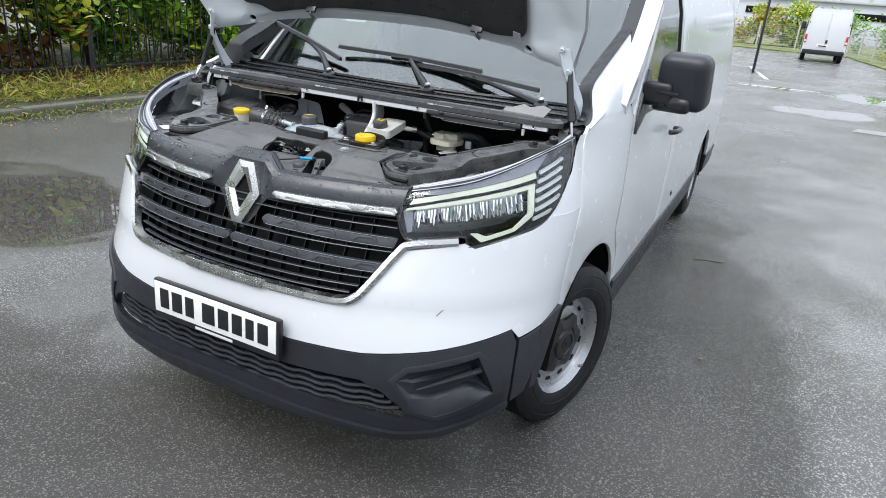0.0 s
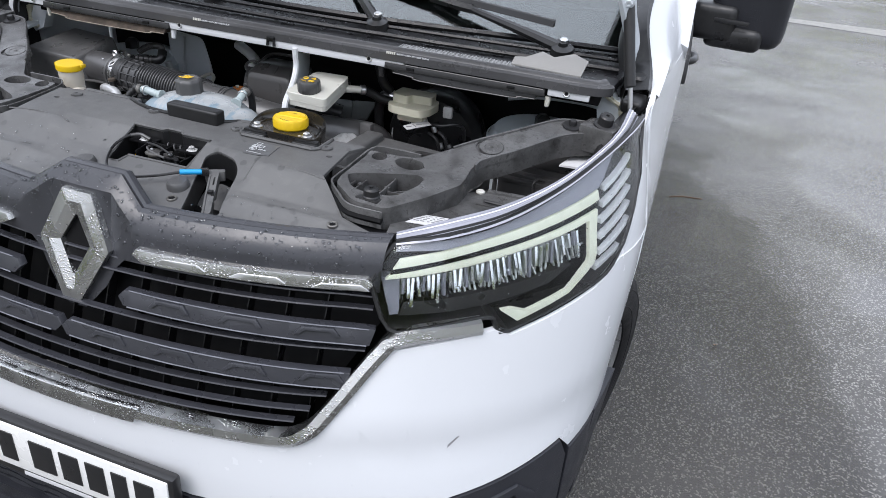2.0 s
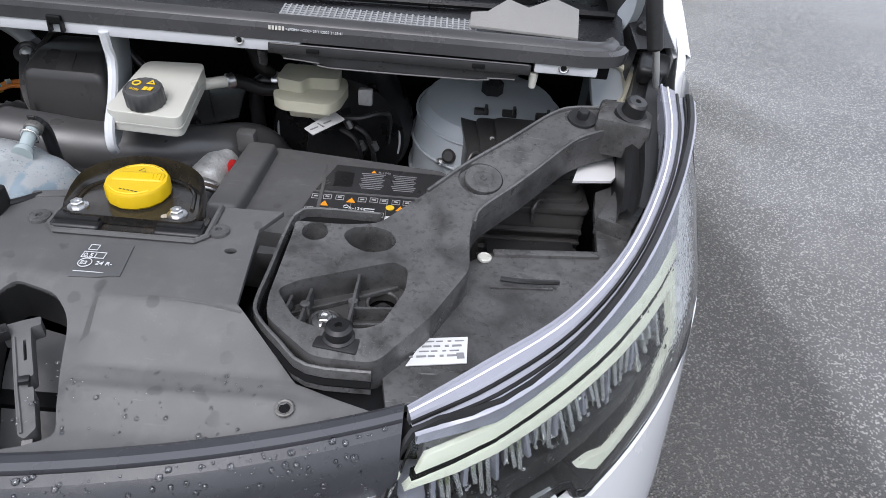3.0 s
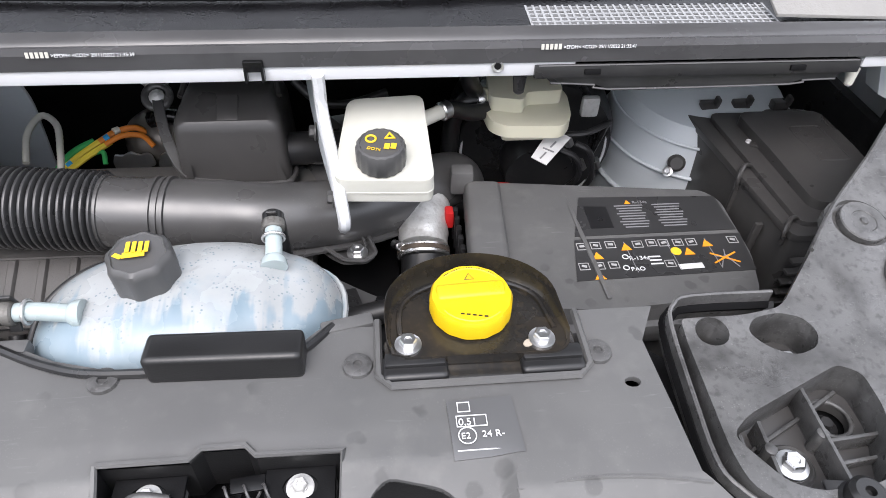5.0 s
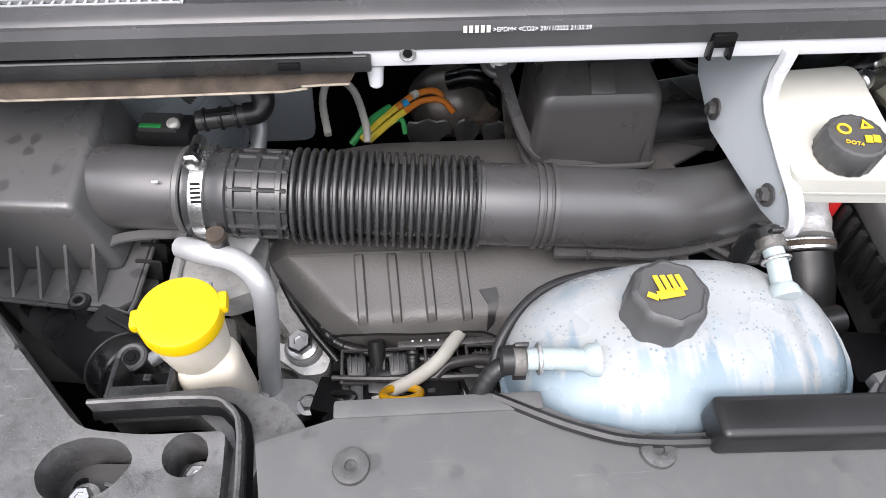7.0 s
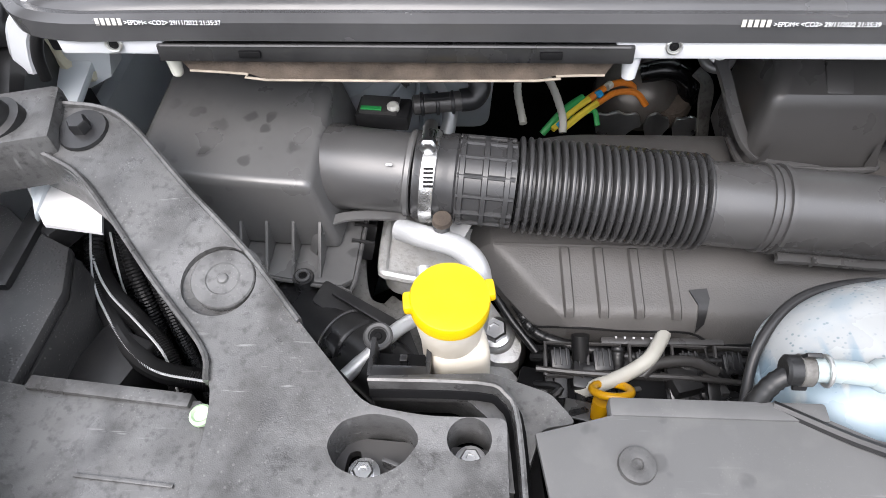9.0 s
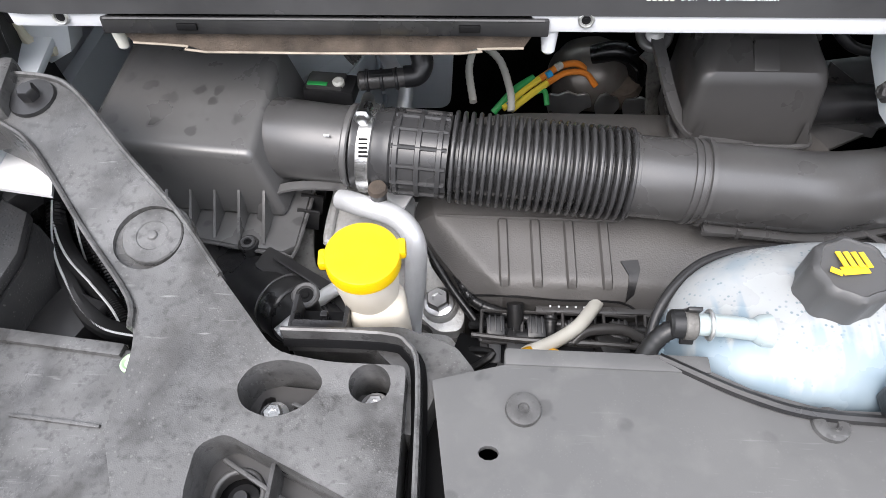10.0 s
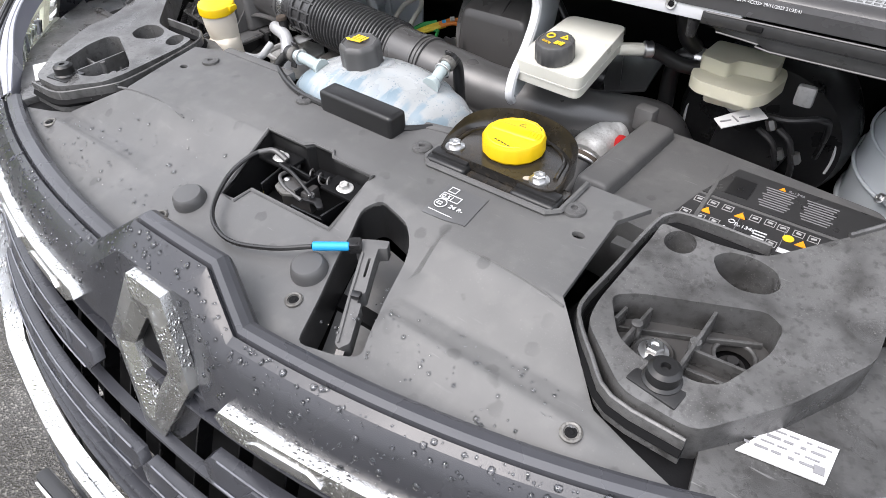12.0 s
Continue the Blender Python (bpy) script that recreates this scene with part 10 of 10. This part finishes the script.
# weeds and grass on the verge, dead leaves by the kerb
wb = leaf_cloud(15000, lambda r: (-7.9 + 1.85 * (0.5 + 0.5 * r.random() ** 0.6 if r.random() < 0.6 else r.random()), r.uniform(-1, 13), 0.08 + abs(r.gauss(0, 0.08))), 0.020, 3, 6.0, 1.2)
tagged(part("weeds", wb, M["grass"]), "low green weeds on the verge", "weeds", kind="stuff")
wb = leaf_cloud(8000, lambda r: (r.uniform(-7.9, -6.15), r.uniform(0.0, 9), 0.09 + abs(r.gauss(0, 0.07))), 0.021, 4, 3.0, 1.2)
tagged(part("dead_leaves", wb, M["leaf_red"]), "red-brown dead leaves on the verge", "leaves", kind="stuff")
wb = leaf_cloud(4500, lambda r: (r.gauss(-5.78, 0.12) + 0.1 * math.sin(r.uniform(0, 6)), 12 * r.random() ** 1.2, 0.005 + abs(r.gauss(0, 0.045))), 0.013, 5, 4.0, 1.2)
tagged(part("gutter_moss", wb, M["grass"]), "moss and weeds in the gutter", "weeds", kind="stuff")
wb = leaf_cloud(120, lambda r: (r.gauss(-5.4, 0.3), r.uniform(-1, 12), 0.004), 0.025, 6, 1.5, 0.25)
tagged(part("litter_leaves", wb, M["leaf_orange"]), "small fallen leaves on the asphalt", "leaves", kind="stuff")

# black bar fence
fence = thing("fence", (-7.55, 5, 0.1), "black steel bar fence in front of shrubs", "fence")
bar_mesh = bpy.data.meshes.new("bar")
b = cyl((0, 0, 0), (0, 0, 2.1), 0.011, seg=8)
b.to_mesh(bar_mesh)
b.free()
bar_mesh.materials.append(M["fence"])
post_mesh = bpy.data.meshes.new("post")
b = box((0, 0, 1.1), (0.09, 0.09, 2.3), (0, 0, 0), 0.006)
b.to_mesh(post_mesh)
b.free()
post_mesh.materials.append(M["fence"])
for i in range(105):
    y = -7.0 + i * 0.14
    on_post = i % 18 == 14
    ob = new("post" if on_post else "bar", post_mesh if on_post else bar_mesh)
    ob.parent = fence
    ob.matrix_basis = pose(rng.uniform(-0.004, 0.004), y, 0)
for z in (0.25, 1.85):
    part("rail", box((-7.55, 5.3, z), (0.03, 15, 0.04), (0, 0, 0), 0.004), M["fence"], fence)

# litter on the asphalt near the van
tw = thing("twig", (1.24, 3.30, 0.0), "thin brown twig on wet asphalt", "twig")
part("stick", tube([(1.15, 3.26, 0.006), (1.22, 3.30, 0.008), (1.34, 3.33, 0.006)], 0.004, 6), M["bark"], tw)
lf = leaf_cloud(1, lambda r: (1.38, 1.79, 0.004), 0.03, 11, 1.5, 0.3)
tagged(part("fallen_leaf", lf, M["leaf_red"]), "single brown leaf on wet asphalt", "leaf")

# painted lines and a pale slab in the yard
for a, b2, w in (((0.06, 28.0), (0.9, 21.8), 0.14), ((0.3, 18.9), (2.3, 19.2), 0.16)):
    a, b2 = Vector(a), Vector(b2)
    n = (b2 - a).normalized().orthogonal() * w / 2
    tagged(part("road_line", flat_sheet([tuple(a - n), tuple(b2 - n), tuple(b2 + n), tuple(a + n)], 0.004), M["line"]), "worn white painted line on asphalt", "road marking", kind="structure")
tagged(part("slab", flat_sheet([(2.62, 11.75), (6.0, 11.5), (6.0, 12.6), (2.75, 12.2)], 0.004), M["slab"]), "pale concrete slab let into the asphalt", "slab", kind="structure")

# narrow dark gate panel beyond the rear of the van
gp = thing("gate_panel", (0.45, 24.5, 0), "dark steel gate panel", "post")
part("shaft", box((0.30, 25.5, 1.2), (0.08, 2.2, 2.4), (0, 0, 2), 0.02), M["fence"], gp)


def far_van(x, y):
    """A tall white panel van seen from behind."""
    v = thing("delivery_van", (x, y + 2.7, 0), "tall white panel van seen from behind on wet asphalt", "van")
    prof = soft_corners([(-0.98, 0.42), (0.98, 0.42), (0.99, 1.3), (0.90, 2.45), (0.80, 2.58), (-0.80, 2.58), (-0.90, 2.45), (-0.99, 1.3)], 0.08)
    part("body", sheet(prof, lambda u, w, d: Vector((x + u, y + d, w)), 5.4, (), 0, 0, 0.05, seg=3), M["paint"], v)
    for s in (-1, 1):
        part("rear_door", box((x + s * 0.44, y - 0.012, 1.46), (0.85, 0.03, 1.86), (0, 0, 0), 0.03), M["paint"], v)
        lamp = part("tail_lamp", box((x + s * 0.93, y - 0.02, 1.12), (0.10, 0.05, 0.42), (0, 0, 0), 0.02), M["red_lens"], v, "red tail lamp")
        part("lamp_cell", box((x + s * 0.93, y - 0.048, 1.02), (0.08, 0.01, 0.10), (0, 0, 0), 0.004), M["print"], lamp)
        part("hinge", box((x + s * 0.90, y - 0.03, 1.9), (0.05, 0.02, 0.06), (0, 0, 0), 0.005), M["plastic"], v)
        for yy in (y + 0.95, y + 4.4):
            w = part("wheel", lathe([(0.2, -0.11), (0.33, -0.10), (0.35, -0.05), (0.35, 0.05), (0.33, 0.10), (0.2, 0.11)], (x + s * 0.86, yy, 0.35), (1, 0, 0), 32), M["tyre"], v)
            part("rim", lathe([(0.21, 0.0), (0.20, 0.03), (0.05, 0.05)], (x + s * 0.955, yy, 0.35), (s, 0, 0), 24), M["rim"], w)
        mir = part("wing_mirror", box((x + s * 1.15, y + 4.4, 1.75), (0.22, 0.15, 0.4), (0, 0, 0), 0.04), M["plastic"], v)
        part("mirror_arm", box((x + s * 1.02, y + 4.4, 1.62), (0.16, 0.06, 0.06), (0, 0, 0), 0.02), M["plastic"], mir)
        part("cab_window", box((x + s * 0.965, y + 4.35, 1.75), (0.02, 0.85, 0.55), (0, 0, 0), 0.005), M["dark"], v)
        part("side_rail", box((x + s * 0.99, y + 2.7, 0.72), (0.03, 4.9, 0.14), (0, 0, 0), 0.01), M["plastic"], v)
    part("bumper", box((x, y - 0.08, 0.5), (1.9, 0.22, 0.2), (0, 0, 0), 0.04), M["bumper"], v, "black rear bumper step")
    part("plate", box((x - 0.1, y - 0.035, 0.80), (0.5, 0.02, 0.11), (0, 0, 0), 0.004), M["plate"], v)
    part("plate_bars", box((x - 0.1, y - 0.047, 0.80), (0.38, 0.004, 0.06), (0, 0, 0), 0.001), M["black_print"], v)
    part("door_handle", box((x + 0.04, y - 0.035, 1.02), (0.10, 0.03, 0.16), (0, 0, 0), 0.01), M["plastic"], v)
    part("underbody", box((x, y + 2.7, 0.42), (1.7, 5.0, 0.1), (0, 0, 0), 0.02), M["dark"], v)


far_van(2.75, 38.5)

# far edge: grass bank, post-and-mesh fence, autumn shrubs, a pale hall
gb = sheet([(-30, 52), (4.6, 50), (5.6, 37), (6.4, 24), (60, 20), (120, 90), (-60, 90)], level(lambda x, y: 0.06), 0.1)
tagged(part("grass_bank", gb, M["far_grass"]), "dry yellow-green grass bank behind the road", "grass", kind="structure")
gb = leaf_cloud(9000, lambda r: (r.uniform(6.2, 14), r.uniform(24, 52), 0.08 + abs(r.gauss(0, 0.12))), 0.10, 31, 2.6, 0.9)
tagged(part("tall_grass", gb, M["grass"]), "tall dry grass below the far fence", "grass", kind="stuff")
ff = thing("mesh_fence", (8, 40, 0), "grey mesh fence on concrete posts", "fence")
pm = bpy.data.meshes.new("concrete_post")
b = box((0, 0, 0.9), (0.10, 0.10, 1.8), (0, 0, 0), 0.01)
b.to_mesh(pm)
b.free()
pm.materials.append(M["concrete"])
line = [(-14, 56.0), (4.0, 53.0), (6.6, 40), (8.2, 24.0)]
for (xa, ya), (xb, yb) in zip(line, line[1:]):
    n = max(2, int(math.hypot(xb - xa, yb - ya) / 2.4))
    for i in range(n):
        t = i / n
        ob = new("concrete_post", pm)
        ob.parent = ff
        ob.matrix_basis = pose(xa + (xb - xa) * t - 8, ya + (yb - ya) * t - 40, 0)
    wires = bmesh.new()
    for k in range(12):
        cyl((xa, ya, 0.15 + 0.14 * k), (xb, yb, 0.15 + 0.14 * k), 0.006, seg=4, bm=wires)
    m = int(math.hypot(xb - xa, yb - ya) / 0.16)
    for i in range(m):
        t = i / m
        cyl((xa + (xb - xa) * t, ya + (yb - ya) * t, 0.1), (xa + (xb - xa) * t, ya + (yb - ya) * t, 1.7), 0.005, seg=4, bm=wires)
    part("mesh_panel", wires, M["concrete"], ff)


def far_tree(x, y, h, r0, mats, seed):
    ob = thing("tree", (x, y, 0), "autumn tree with an uneven yellow and green crown", "tree", "trees behind the far fence")
    r = random.Random(seed)
    tb = tube([(x, y, 0), (x + 0.1, y, h * 0.3), (x - 0.1, y + 0.1, h * 0.7)], 0.14, 8, 4, radii=lambda t: 1.2 - 0.8 * t)
    for k in range(6):
        a = r.uniform(0, 6.28)
        tube([(x, y, h * 0.25), (x + 0.4 * r0 * math.cos(a), y + 0.4 * r0 * math.sin(a), h * 0.5), (x + 0.8 * r0 * math.cos(a), y + 0.8 * r0 * math.sin(a), h * r.uniform(0.5, 0.85))], 0.05, 5, 3, tb, radii=lambda t: 1 - 0.7 * t)
    part("trunk", tb, M["bark"], ob)
    clumps = [(x + r.gauss(0, 0.5) * r0, y + r.gauss(0, 0.5) * r0, h * r.uniform(0.15, 0.95), r.uniform(0.3, 0.7)) for _ in range(22)]
    for i, mname in enumerate(mats):
        def place(q):
            c = q.choice(clumps)
            return c[0] + q.gauss(0, 1) * c[3] * 0.6, c[1] + q.gauss(0, 1) * c[3] * 0.6, max(0.1, c[2] + q.gauss(0, 1) * c[3] * 0.5)
        part("crown", leaf_cloud(1300, place, 0.17, seed * 7 + i), M[mname], ob, kind="stuff")


for i, (x, y, h, r0, mats) in enumerate(((-9, 60, 3.6, 2.0, ("leaf_dark", "leaf_green")), (-5, 61, 3.2, 1.9, ("leaf_orange", "leaf_yellow")), (-1.5, 60, 3.0, 1.7, ("leaf_orange", "leaf_green")), (1.2, 61, 3.3, 1.8, ("leaf_dark", "leaf_yellow")),
                                        (4.5, 60, 2.8, 2.0, ("leaf_dark", "leaf_green")), (8.5, 56, 3.0, 2.0, ("leaf_dark", "leaf_green")), (11, 52, 3.2, 1.9, ("leaf_orange", "leaf_green")), (13, 47, 3.0, 2.0, ("leaf_dark", "leaf_yellow")), (13.5, 40, 3.2, 2.2, ("leaf_orange", "leaf_yellow")))):
    far_tree(x, y, h, r0, mats, 90 + i)
hall = thing("hall", (14, 120, 0), "long pale industrial hall in the distance", "building")
part("wall", box((20, 120, 2.6), (90, 20, 5.2), (0, 0, 0), 0.05), M["cladding"], hall)
part("roof", box((20, 120, 5.35), (91, 21, 0.3), (0, 0, 0), 0.05), M["concrete"], hall)
for i in range(12):
    part("window", box((-18 + i * 7, 109.95, 3.6), (4.5, 0.2, 0.9), (0, 0, 0), 0.02), M["dark"], hall)
for i, (x, r0, h) in enumerate(((2, 4, 9), (12, 5, 8), (22, 4, 10))):
    tk = thing("storage_tank", (x, 150, 0), "pale round storage tank in the distance", "tank", "storage tanks")
    part("shell", lathe([(r0, 0), (r0, h), (r0 * 0.6, h + 0.8), (0.3, h + 1)], (x, 150, 0), (0, 0, 1), 32), M["cladding"], tk)
    part("ladder", box((x - 0.3, 150 - r0 - 0.1, h / 2), (0.5, 0.1, h), (0, 0, 0), 0.01), M["concrete"], tk)

# unseen plain wall added behind the camera to darken low reflections on the van
tl = bmesh.new()
ends = [(-34, 20), (-34, -26), (-10, -34), (16, -32), (34, -24), (40, -4)]
vs = [(tl.verts.new((x, y, 0.0)), tl.verts.new((x, y, 6.5 + 0.8 * math.sin(x * 1.3 + y)))) for x, y in ends]
for (a, b), (c, d) in zip(vs, vs[1:]):
    tl.faces.new((a, c, d, b))
tagged(part("unseen_backdrop", tl, M["far_grass"]), "plain dark green backdrop added out of view far behind", "backdrop", kind="structure")
